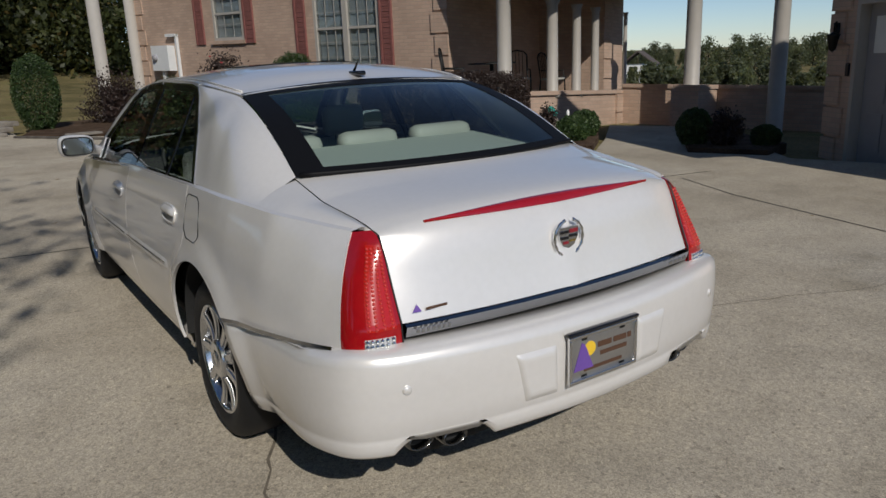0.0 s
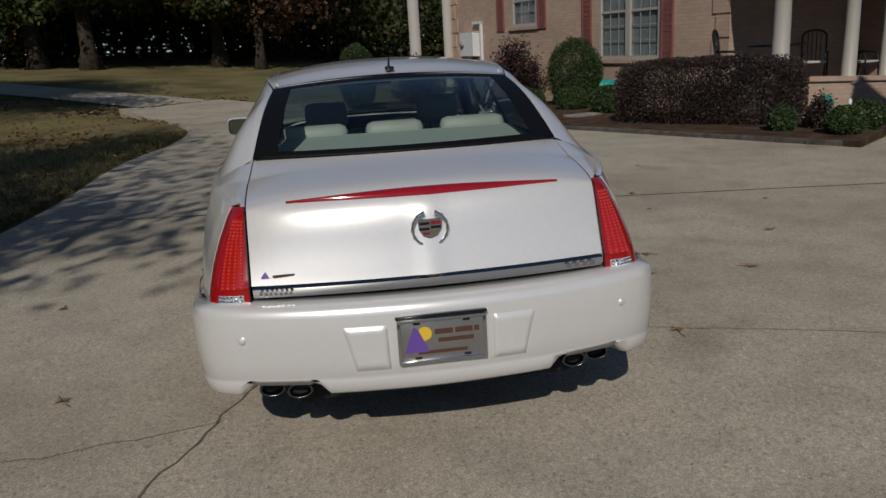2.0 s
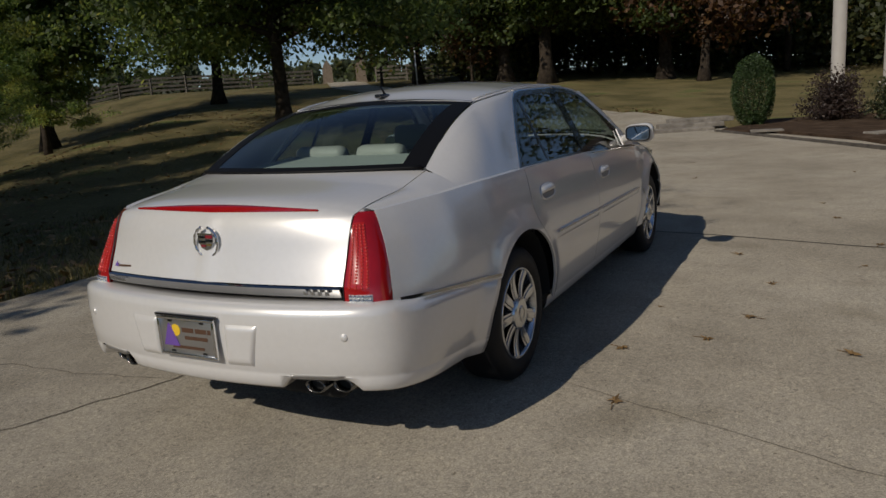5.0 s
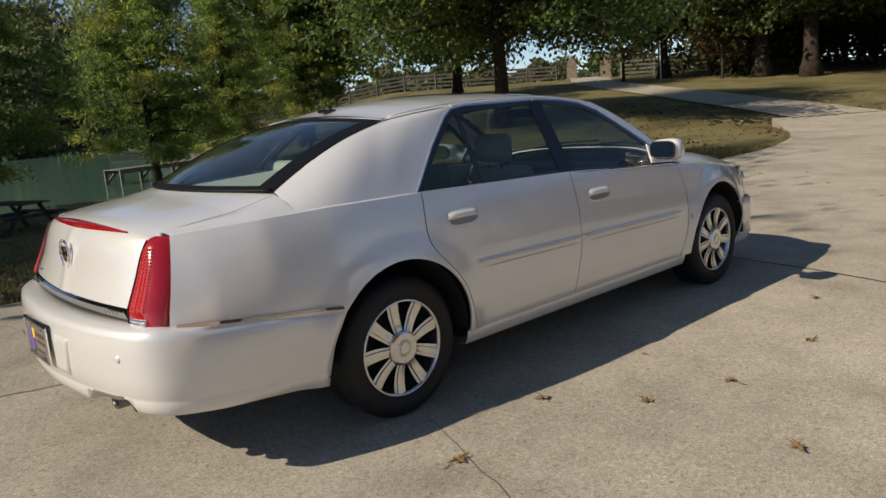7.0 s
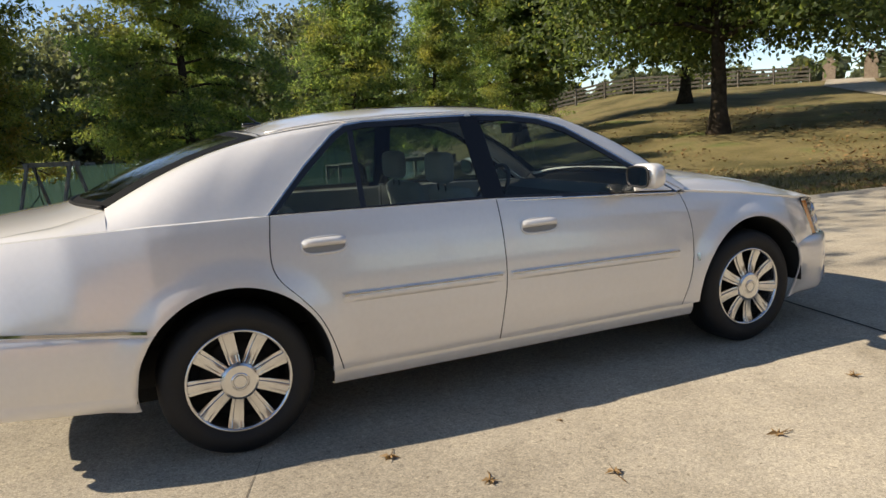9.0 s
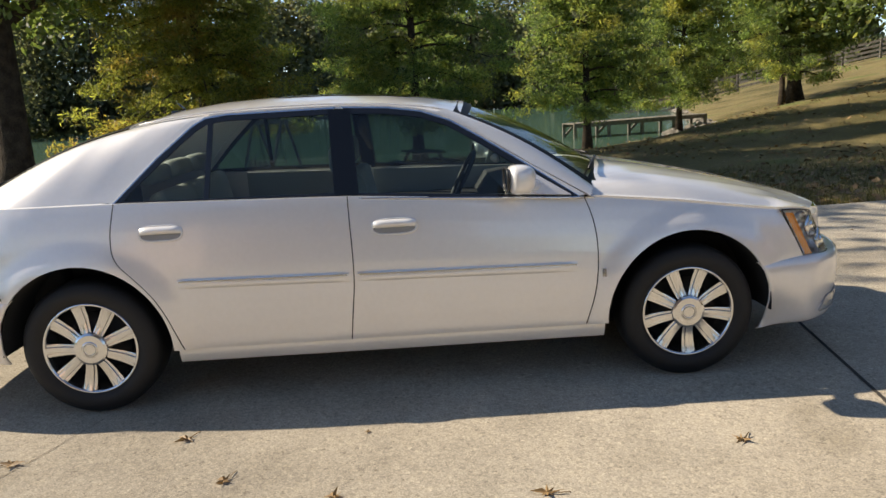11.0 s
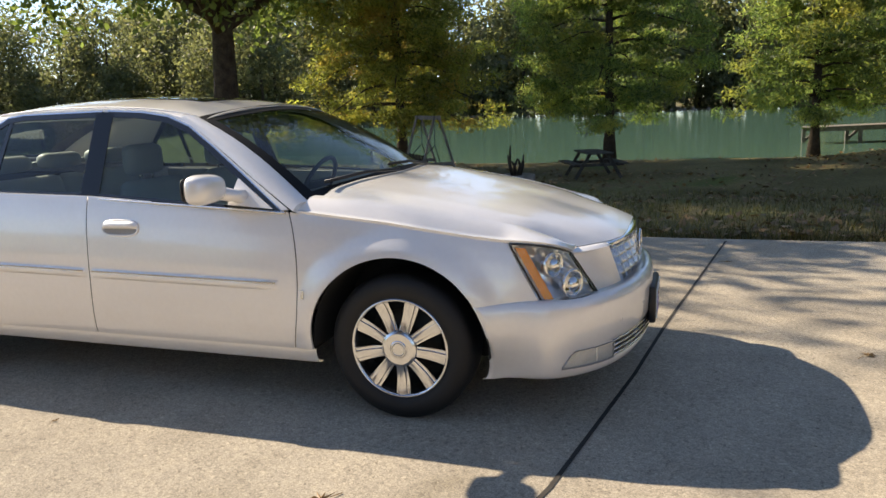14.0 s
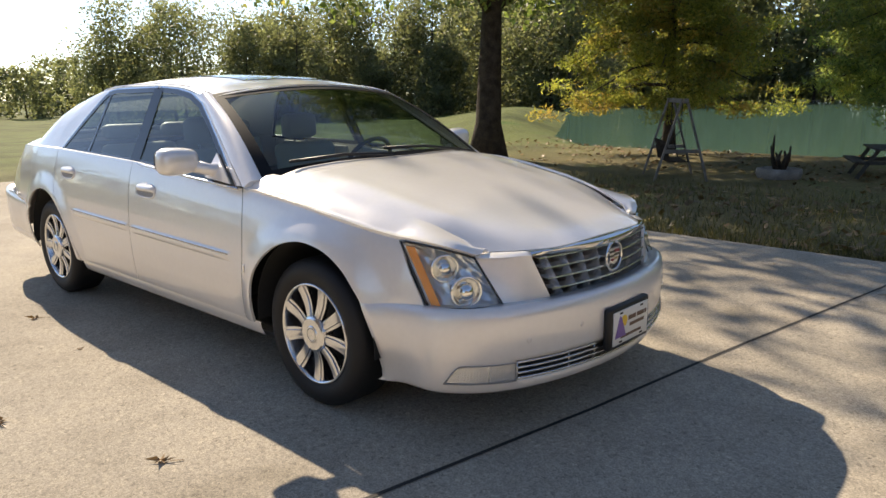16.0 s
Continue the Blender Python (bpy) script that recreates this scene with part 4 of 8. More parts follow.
tagged(finish("roof", bm, ROOFING, smooth=False, solid=0.15), "steep brown shingled garage roof, unseen, raised to shade the breezeway", "roof", kind="structure")
bm = bmesh.new()
for b0, b1 in ((0.0, 0.25), (6.0, 6.25)):
    front, back = ([bm.verts.new(gp(a, b, z)) for a, z in ((0, 3.6), (4.2, 3.6), (2.1, 5.80))] for b in (b0, b1))
    bm.faces.new(front), bm.faces.new(back[::-1])
    for k in range(3):
        bm.faces.new((front[k], front[(k + 1) % 3], back[(k + 1) % 3], back[k]))
tagged(finish("wall_gable", bm, PLAINBRICK, smooth=False), "unseen tan brick gable closing the raised garage roof", "wall", kind="structure")
d = tagged(new("door_1"), "closed grey painted garage side door with a small light", "door", kind="structure")
hpart("leaf", [(0.59, 1.52, 0.12, 0.17, -0.03, 1.95)], GREYDOOR, d, pt=gp)
hpart("door_frame", [(0.52, 0.59, -0.02, 0.22, -0.03, 2.02), (1.52, 1.59, -0.02, 0.22, -0.03, 2.02), (0.59, 1.52, -0.02, 0.22, 1.95, 2.02)], TRIM, d, pt=gp)
hpart("pane", [(0.73, 1.09, 0.11, 0.117, 1.36, 1.80)], WHITE, d, pt=gp)
for z in (0.15, 0.75):
    hpart("door_panel", [(0.73, 1.03, 0.105, 0.118, z, z + 0.48)], GREYDOOR, d, pt=gp)
    hpart("door_panel", [(1.09, 1.39, 0.105, 0.118, z, z + 0.48)], GREYDOOR, d, pt=gp)


def lantern():
    t = tagged(new("wall_lantern"), "black iron wall lantern on the garage corner", "lamp")
    c = gp(0.17, -0.05, 1.62)
    m = Matrix.Translation(c)
    b = bmesh.new()
    tube(b, [(0, 0, 0.05), (-0.06, -0.02, 0.14), (-0.15, -0.05, 0.12), (-0.16, -0.05, 0.02)], 0.012, 6)
    box(b, (0.0, 0, 0.03), (0.03, 0.08, 0.2))
    bmesh.ops.transform(b, matrix=m, verts=b.verts)
    part("bracket", b, DARKMETAL, t)
    b = bmesh.new()
    lathe(b, [(0, 0.02), (0.09, -0.02), (0.075, -0.04), (0.045, -0.20), (0, -0.24)], 8, m @ Matrix.Translation((-0.16, -0.05, 0)))
    part("lamp_body", b, DARKMETAL, t)


lantern()
hpart("doorbell", [(0.40, 0.46, -0.03, -0.002, 1.08, 1.24)], BLACK, label="small black keypad on the garage wall", category="keypad", pt=gp)
tagged(bpy.data.objects["doorbell"], "small black keypad on the garage wall", "keypad")


def meter_box():
    t = tagged(new("utility_box"), "pale grey electric meter box on the brick wall", "meter box")
    hpart("cabinet", [(-9.55, -8.75, -0.22, -0.003, 1.22, 1.86)], METALBOX, t)
    hpart("conduit", [(-8.55, -8.48, -0.10, -0.03, 0.2, 2.15), (-8.95, -8.48, -0.12, -0.02, 2.08, 2.15)], METALBOX, t)
    hpart("conduit", [(-9.25, -9.15, -0.14, -0.05, 0.0, 1.22)], METALBOX, t)
    b = bmesh.new()
    m = Matrix.Translation(hp(-9.35, -0.22, 1.55)) @ Matrix.Rotation(math.atan2(B_AXIS.y, B_AXIS.x), 4, "Z") @ Matrix.Rotation(-math.pi / 2, 4, "Y")
    lathe(b, [(0, 0.10), (0.07, 0.09), (0.10, 0.05), (0.10, 0)], 16, m)
    part("meter", b, GREYDOOR, t)


meter_box()


def bed(name, pts, label):
    b = bmesh.new()
    slab(b, pts, -0.1, 0.07)
    return tagged(finish(name, b, MULCH, smooth=False), label, "garden bed", kind="structure")


BED = [(-0.25, 16.7), (1.25, 15.35), (2.75, 12.95), (4.35, 8.95), (6.45, 5.15), (7.5, 6.05), (8.6, 7.2), (7.1, 10.6), (3.9, 21.5), (0.6, 20.6)]
bed("flower_bed", BED, "mulched flower bed along the house front")
bed("flower_bed", [(7.15, 3.95), (7.55, 2.95), (8.4, 3.2), (9.2, 4.6), (8.6, 5.2)], "small mulched bed by the garage")
for i in range(30):
    k = i / 30
    p, q = (Vector((-0.2, 16.65)), Vector((4.35, 8.95))) if k < 0.66 else (Vector((4.35, 8.95)), Vector((6.45, 5.15)))
    kk = k / 0.66 if k < 0.66 else (k - 0.66) / 0.34
    c = p.lerp(q, kk)
    b = bmesh.new()
    box(b, (0, 0, 0.02), (0.48, 0.10, 0.10), bevel=0.02)
    bmesh.ops.transform(b, matrix=Matrix.Translation((c.x - 0.05, c.y, 0)) @ Matrix.Rotation(math.atan2((q - p).y, (q - p).x) + random.uniform(-0.1, 0.1), 4, "Z"), verts=b.verts)
    tagged(finish("edging_stone", b, EDGESTONE, smooth=False), "dark weathered stone edging the flower bed", "stone", "bed edging stones")

ball_shrub("hedge", "long clipped dark plum hedge before the porch", (0, 0, 0), 0.55, 1.55, 0.58, 80000, 0.023, PURPLELEAF, 21, boxy=5.0)
bpy.data.objects["hedge"].matrix_basis = pose(6.1, 8.65, 0.02, 0, 0, 43)
for x, y, rx, rz, mt, lab, sd in ((5.6, 14.4, 0.66, 0.84, SHRUBLEAF, "tall rounded bright green holly bush", 22), (4.7, 16.8, 0.75, 0.85, PURPLELEAF, "loose dark red rose bush", 23),
                                  (3.6, 18.0, 0.6, 0.52, ROSELEAF, "thin rose bush with pale blooms", 24), (2.3, 19.0, 0.85, 0.62, PURPLELEAF, "brownish barberry bush in the bed", 25),
                                  (0.35, 18.4, 0.55, 0.95, SHRUBLEAF, "tall dark clipped holly at the bed end", 26), (4.3, 14.0, 0.40, 0.27, SHRUBLEAF, "low clipped box ball", 27),
                                  (5.15, 13.2, 0.38, 0.27, SHRUBLEAF, "low clipped box ball", 28), (5.45, 11.7, 0.38, 0.31, SHRUBLEAF, "low clipped box ball", 29),
                                  (6.35, 6.75, 0.21, 0.22, SHRUBLEAF, "small green shrub in mulch", 30), (6.8, 5.95, 0.27, 0.22, SHRUBLEAF, "low spreading green shrub", 31), (7.35, 6.25, 0.26, 0.24, SHRUBLEAF, "low spreading green shrub", 32), (6.95, 6.75, 0.24, 0.26, PURPLELEAF, "brown dry shrub in the mulch", 36),
                                  (7.6, 4.2, 0.25, 0.28, SHRUBLEAF, "small green shrub by the garage", 33), (7.8, 3.8, 0.29, 0.25, PURPLELEAF, "brown dry shrub by the garage", 34), (8.1, 3.35, 0.2, 0.16, SHRUBLEAF, "tiny green shrub in mulch", 35)):
    if sd in (23, 24, 25, 34, 36):
        loose_shrub("shrub", lab, (x, y, 0.03), rx * 1.08, rz, int(3000 + 9000 * rx * rz), 0.045 if rx > 0.4 else 0.03, mt, sd, {23: REDBLOOM, 24: PALEBLOOM}.get(sd), group="garden shrubs")
        continue
    ball_shrub("shrub", lab, (x, y, 0.03), rx, rx, rz, int(7000 + 26000 * rx * rz), 0.028, mt, sd, group="garden shrubs")


# ---- the car: x to its right, y forward, rear axle at y = 0 ----
CREASE = [(-1.08, 0.998), (-0.92, 1.008), (-0.6, 1.024), (-0.3, 1.033), (0.25, 1.03), (1.3, 1.005), (2.45, 0.935), (2.9, 0.885), (3.4, 0.808), (3.6, 0.765)]
WIDE = [(-1.12, 0.765), (-1.0, 0.81), (-0.85, 0.85), (-0.6, 0.892), (-0.3, 0.915), (0.2, 0.925), (1.3, 0.93), (2.6, 0.93), (3.0, 0.92), (3.25, 0.895), (3.45, 0.845), (3.6, 0.785)]
SIDE = [(0.0, 0.935), (0.12, 0.965), (0.25, 0.984), (0.4, 0.997), (0.5, 1.0), (0.62, 0.996), (0.75, 0.984), (0.85, 0.969), (0.95, 0.946), (1.0, 0.93)]
TAIL_TAPER = [(-1.1, 0.100), (-0.93, 0.085), (-0.6, 0.025), (-0.2, 0.0)]
REAR_AXLE, FRONT_AXLE, WHEEL_R, ARCH_R = 0.0, 2.936, 0.335, 0.41


def side_pt(y, z, s=1, push=0.0):
    """The body side at y, z."""
    zb, zt = 0.24, lerp(CREASE, y)
    k = (z - zb) / (zt - zb)
    x = lerp(WIDE, y) * lerp(SIDE, max(0.0, min(1.0, k)))
    x -= lerp(TAIL_TAPER, y) * max(0.0, (z - 0.66) / 0.375) ** 1.35
    for c in (REAR_AXLE, FRONT_AXLE):
        d = math.hypot(y - c, z - 0.345) - ARCH_R
        if -0.05 < d < 0.13:
            k = 1 - max(0.0, d) / 0.13
            x += 0.024 * k * k * (3 - 2 * k)
    return Vector((s * (x + push), y, z))


def door_panel(name, back, front, s, car):
    """A door skin ruled between its two upright edges (tables of y over z), from the sill up to the crease."""
    def edge(table, k, v):
        z = DOOR_LOW + (crease_z(lerp(table, 1.0)) - DOOR_LOW) * v
        return Vector((lerp(table, z) + k, z))
    return part(name, sheet(lambda u, v: side_pt(*edge(back, G, v).lerp(edge(front, -G, v), u), s), 26, 40), PAINT, car, solid=0.010)


def arch_pt(c, a):
    """Point (y, z) of the wheel arch round y = c at angle a in degrees, 0 forward."""
    return Vector((c + ARCH_R * math.cos(radians(a)), 0.345 + ARCH_R * math.sin(radians(a))))


def along(pts, n):
    """n + 1 points evenly along a polyline of (y, z), its corners kept nearly in place."""
    pts = [Vector(p) for p in pts]
    d = [0.0]
    for p, q in zip(pts, pts[1:]):
        d.append(d[-1] + (q - p).length)
    return [Vector((float(np.interp(k * d[-1] / n, d, [p.x for p in pts])), float(np.interp(k * d[-1] / n, d, [p.y for p in pts])))) for k in range(n + 1)]


def ruled_panel(name, strips, s, car, nv=18):
    """Body-side panel from strips ruled between two rows of (y, z) points, joined into one skin."""
    bm = bmesh.new()
    for low, high in strips:
        n = len(low) - 1
        sheet(lambda u, v: side_pt(*low[round(u * n)].lerp(high[round(u * n)], v), s), n, nv, bm)
    bmesh.ops.remove_doubles(bm, verts=bm.verts, dist=0.0006)
    return part(name, bm, PAINT, car, solid=0.012)


car = thing("sedan", "pearl white four-door luxury sedan parked on the concrete drive", "car")
G = 0.0028  # half a panel gap
DOOR_R_BACK = [(0.24, 0.47), (0.31, 0.46), (0.55, 0.385), (0.68, 0.28), (0.76, 0.195), (0.85, 0.172), (1.04, 0.20)]
DOOR_MID = [(0.24, 1.26), (0.45, 1.285), (0.63, 1.31), (1.02, 1.295)]
DOOR_F_FRONT = [(0.24, 2.41), (0.30, 2.42), (0.53, 2.478), (0.80, 2.478), (1.01, 2.40)]
BUMPER_R = [(-1.1, 0.665), (-0.36, 0.60)]
DOOR_LOW = 0.305


def eased(table):
    """A table of points with its corners rounded."""
    pts = [Vector(p) for p in table]
    for _ in range(3):
        pts = [pts[0]] + [q for a, b in zip(pts, pts[1:]) for q in (a.lerp(b, 0.25), a.lerp(b, 0.75))] + [pts[-1]]
    return [(p.x, p.y) for p in pts]


DOOR_R_BACK, DOOR_MID, DOOR_F_FRONT = eased(DOOR_R_BACK), eased(DOOR_MID), eased(DOOR_F_FRONT)


def crease_z(y):
    return lerp(CREASE, y)


def lamp_edge(z):
    """Where the quarter panel ends against the tail lamp."""
    return lerp([(0.66, -1.030), (0.76, -1.006), (0.85, -0.980), (0.95, -0.957), (1.035, -0.930)], z)


for s, side in ((1, "right"), (-1, "left")):
    # quarter: above the bumper line behind the arch, cut by it, up to the door
    e0 = math.degrees(math.pi - math.asin((lerp(BUMPER_R, -0.33) - 0.345) / ARCH_R))
    p0 = arch_pt(REAR_AXLE, e0)
    low = along([(lamp_edge(0.665), 0.665), (-0.7, lerp(BUMPER_R, -0.7)), p0], 18) + [arch_pt(REAR_AXLE, a) for a in np.linspace(e0, 70, 25)][1:]
    ys = list(np.linspace(lamp_edge(1.035), p0.x - 0.02, 19)) + [p.x for p in low[19:]]
    high = [Vector((y, crease_z(y))) for y in ys]
    front = [Vector((lerp(DOOR_R_BACK, z) - G, z)) for z in np.linspace(crease_z(0.2), 0.305, 41)]
    out = along([high[-1], front[0]], 3)[:-1] + front
    inn = [arch_pt(REAR_AXLE, max(-6.3, min(70.0, math.degrees(math.atan2(p.y - 0.345, p.x - REAR_AXLE))))) for p in out]
    ruled_panel("rear_quarter", [(low, high), (inn, out)], s, car)
    d = door_panel("rear_door", DOOR_R_BACK, DOOR_MID, s, car)
    e = door_panel("front_door", DOOR_MID, DOOR_F_FRONT, s, car)
    e0 = math.degrees(math.asin((0.537 - 0.345) / ARCH_R))
    p0 = arch_pt(FRONT_AXLE, e0)
    low = [arch_pt(FRONT_AXLE, a) for a in np.linspace(110, e0, 25)] + along([p0, (3.553, 0.552)], 10)[1:]
    ys = [p.x for p in low[:25]]
    high = [Vector((y, crease_z(y))) for y in ys[:-1]] + [Vector((y, crease_z(y))) for y in np.linspace(ys[-1], 3.417, 11)]
    back = [Vector((lerp(DOOR_F_FRONT, z) + G, z)) for z in np.linspace(crease_z(2.4), 0.305, 41)]
    out = along([high[0], back[0]], 12)[:-1] + back
    inn = [arch_pt(FRONT_AXLE, min(186.3, max(110.0, math.degrees(math.atan2(p.y - 0.345, p.x - FRONT_AXLE)) % 360))) for p in out]
    ruled_panel("front_fender", [(low, high), (inn, out)], s, car)
    bm = sheet(lambda u, v: Vector((s * (lerp(WIDE, 0.42 + 2.10 * u) * 0.950 - 0.006 - 0.030 * (1 - v) ** 2 - 0.5 * max(0.0, 0.1 - v)), 0.42 + 2.10 * u, 0.222 + 0.081 * v)), 24, 10)
    part("sill", bm, PAINT, car)
    # dark rubber showing in the door gaps
    for table, z0, z1 in ((DOOR_R_BACK, 0.31, 1.03), (DOOR_MID, 0.31, 1.0), (DOOR_F_FRONT, 0.31, 0.945)):
        bm = bmesh.new()
        tube(bm, [side_pt(lerp(table, z), z, s, -0.005) for z in np.linspace(z0, z1, 22)], 0.0045, 5)
        part("door_seal", bm, BLACK, car)
    # handles and mouldings on the doors
    for door, y0, y1, z in ((d, 0.315, 0.515, 0.880), (e, 1.405, 1.615, 0.850)):
        ym, hl = (y0 + y1) / 2, (y1 - y0) / 2

        def ringpt(k, g=1.0, push=0.003):
            a = 2 * math.pi * k / 40
            c, q = math.cos(a), math.sin(a)
            return side_pt(ym + hl * g * math.copysign(abs(c) ** 0.55, c), z + 0.006 + 0.036 * g * math.copysign(abs(q) ** 0.75, q), s, push)
        # The skin has no hollow here: a grey oval paints its shade.
        bm = bmesh.new()
        poly(bm, [ringpt(k, 0.97, 0.0035) for k in range(40)])
        part("recess_shade", bm, RECESS, door, "flat grey plate painted as the shade in the hand recess", smooth=False, solid=0.002)
        bm = bmesh.new()
        tube(bm, [ringpt(k) for k in range(41)], 0.0055, 6, cap=False)
        part("handle_bezel", bm, PAINT, door)
        bm = sheet(lambda u, v: side_pt(ym + hl * (2 * u - 1) * 1.01, z + 0.002 + 0.040 * v - 0.010 * v * abs(2 * u - 1) ** 4, s, 0.004 + 0.020 * math.sin(math.pi * v) ** 0.6 * (1 - abs(2 * u - 1) ** 6)), 16, 8)
        part("door_handle", bm, PAINT, door)
    for door, y0, y1 in ((d, 0.47, 1.285), (e, 1.32, 2.38)):
        bm = sheet(lambda u, v: side_pt(y0 + (y1 - y0) * u, 0.640 - 0.032 * ((y0 + (y1 - y0) * u - 0.4) / 2.0) - 0.022 + 0.05 * v, s, 0.011 * math.sin(math.pi * min(1, max(0, v))) ** 0.5 * min(1, 12 * u, 12 * (1 - u))), 24, 6)
        part("side_moulding", bm, PAINT, door)
        bm = sheet(lambda u, v: side_pt(y0 + 0.01 + (y1 - y0 - 0.02) * u, 0.640 - 0.032 * ((y0 + (y1 - y0) * u - 0.4) / 2.0) + 0.012 + 0.007 * v, s, 0.0125), 24, 1)
        part("chrome_strip", bm, DARKCHROME, door, "thin bright strip along the moulding", solid=0.002)
    if s > 0:
        bm = sheet(lambda u, v: side_pt(2.475 + 0.018 * u + 0.02, 0.555 + 0.04 * v, s, 0.004), 2, 2)
        part("fender_badge", bm, SATIN, car, "tiny fender badge", solid=0.002)
    # bright line along the rear bumper top, from lamp to arch
    bm = sheet(lambda u, v: side_pt(-1.00 + 0.655 * u, lerp([(-1.0, 0.678), (-0.95, 0.672), (-0.345, 0.612)], -1.00 + 0.655 * u) + 0.003 + 0.013 * v, s, 0.016), 20, 1)
    part("chrome_strip", bm, DARKCHROME, car, "thin dark chrome strip over the rear bumper", solid=0.003)
    if s < 0:
        bm = bmesh.new()
        ring = [side_pt(-0.02 + 0.20 * min(1, max(0, k)), 0.83 + 0.17 * q, s, 0.001) for k, q in ((0.15, 0), (0.75, 0), (1, 0.15), (1, 0.9), (0.9, 1), (0.35, 1), (0.2, 0.9), (0, 0.15), (0.15, 0))]
        tube(bm, ring, 0.0022, 4)
        part("fuel_door_seam", bm, BLACK, car, "seam of the fuel filler flap")


# rear bumper and front bumper: a profile swept round a plan curve
def plan_curve(pts):
    pts = [Vector(p) for p in pts]
    full = pts + [Vector((-p.x, p.y)) for p in reversed(pts[:-1])]
    # smooth by repeated corner cutting
    for _ in range(3):
        out = [full[0]]
        for p, q in zip(full, full[1:]):
            out += [p.lerp(q, 0.25), p.lerp(q, 0.75)]
        full = out + [full[-1]]
    return full


def resample(pts, n):
    d = [0.0]
    for p, q in zip(pts, pts[1:]):
        d.append(d[-1] + (q - p).length)
    xs, ys = [p.x for p in pts], [p.y for p in pts]
    return [Vector((float(np.interp(k * d[-1], d, xs)), float(np.interp(k * d[-1], d, ys)))) for k in np.linspace(0, 1, n)]


def normal_at(c, i):
    t = (c[min(i + 1, len(c) - 1)] - c[max(i - 1, 0)]).normalized()
    return Vector((t.y, -t.x))


REAR_PLAN = resample(plan_curve([(0.918, -0.37), (0.912, -0.62), (0.894, -0.88), (0.862, -1.04), (0.80, -1.13), (0.67, -1.187), (0.42, -1.243), (0.2, -1.266), (0, -1.275)]), 97)
FRONT_PLAN = resample(plan_curve([(0.905, 3.32), (0.885, 3.45), (0.82, 3.64), (0.68, 3.80), (0.45, 3.905), (0.2, 3.955), (0, 3.968)]), 97)


def swept(plan, sign, profile, i0=0, i1=None, nv_sub=1):
    """profile(p) gives (inset, z) rows for the plan point p; sign turns the normal outward."""
    bm = bmesh.new()
    last = None
    for i in range(i0, (len(plan) if i1 is None else i1)):
        p, n = plan[i], normal_at(plan, i) * sign
        row = []
        for ins, z in profile(p):
            x, y = p.x - n.x * ins, p.y - n.y * ins
            c, y0 = (REAR_AXLE, -0.95) if sign < 0 else (FRONT_AXLE, 3.62)
            end = plan[0].y
            f = (y - y0) / (end - y0)
            if f > 0 and abs(x) > 0.6:
                # the side runs flush with the body and ends on the wheel arch
                e = c + (-1 if sign < 0 else 1) * math.sqrt(max(0.02, ARCH_R ** 2 - (z - 0.345) ** 2))
                y = y0 + (e - y0) * f
                w = f * f * (3 - 2 * f) if f < 1 else 1
                x = x + (math.copysign(side_pt(y, max(z, 0.26)).x + 0.003 - min(ins, 0.02), x) - x) * w
            row.append(bm.verts.new((x, y, z)))
        if last:
            for j in range(len(row) - 1):
                bm.faces.new((last[j], row[j], row[j + 1], last[j + 1]))
        last = row
    return bm


def exhaust_lift(p):
    return 0.048 * max(0.0, 1 - (abs(abs(p.x) - 0.555) / 0.155) ** 6) if p.y < -0.9 else 0.0


def rear_profile(p):
    zt = 0.685 if p.y < -1.1 else lerp([(-1.1, 0.685), (-0.95, 0.662), (-0.36, 0.60)], p.y)
    lip = lerp([(-1.2, 0.0), (-1.0, 0.02), (-0.4, 0.085)], p.y)
    zb = 0.365 - lip + exhaust_lift(p)
    deep = lerp([(-1.2, 0.15), (-1.0, 0.09), (-0.9, 0.03)], p.y)
    return [(deep, zt + 0.010), (deep * 0.5, zt + 0.012), (0.022, zt + 0.007), (0.006, zt - 0.004), (0.0, zt - 0.03), (-0.003, zt - 0.10), (0.001, 0.50 - 0.5 * lip), (0.006, 0.438 - lip), (0.010, 0.430 - lip), (0.008, 0.424 - lip), (0.011, max(zb + 0.030, 0.400 - lip)), (0.016, zb + 0.014), (0.026, zb + 0.004), (0.045, zb), (0.12, zb - 0.005)]


def front_profile(p):
    zt = 0.555
    q = max(0.0, min(1.0, (0.595 - abs(p.x)) / 0.012))
    return [(0.07, zt + 0.012), (0.02, zt + 0.01), (0.004, zt), (-0.004, zt - 0.03), (-0.006, zt - 0.10), (-0.003, 0.41), (0.001, 0.365), (0.003, 0.352), (0.004 + 0.030 * q, 0.347), (0.009 + 0.027 * q, 0.272), (0.010, 0.267), (0.013, 0.248), (0.020, 0.230), (0.040, 0.216), (0.14, 0.210)]


rb = part("rear_bumper", swept(REAR_PLAN, -1, rear_profile), PAINT, car, solid=0.01)
fb = part("front_bumper", swept(FRONT_PLAN, 1, front_profile), PAINT, car, solid=0.01)
def rear_at(x, z, out=0.0):
    xs = [p.x for p in REAR_PLAN]
    ys = [p.y for p in REAR_PLAN]
    o = sorted(zip(xs, ys))
    return Vector((x, float(np.interp(x, [a for a, _ in o], [b for _, b in o])) - out, z))


def front_at(x, z, out=0.0):
    o = sorted((p.x, p.y) for p in FRONT_PLAN)
    return Vector((x, float(np.interp(x, [a for a, _ in o], [b for _, b in o])) + out, z))


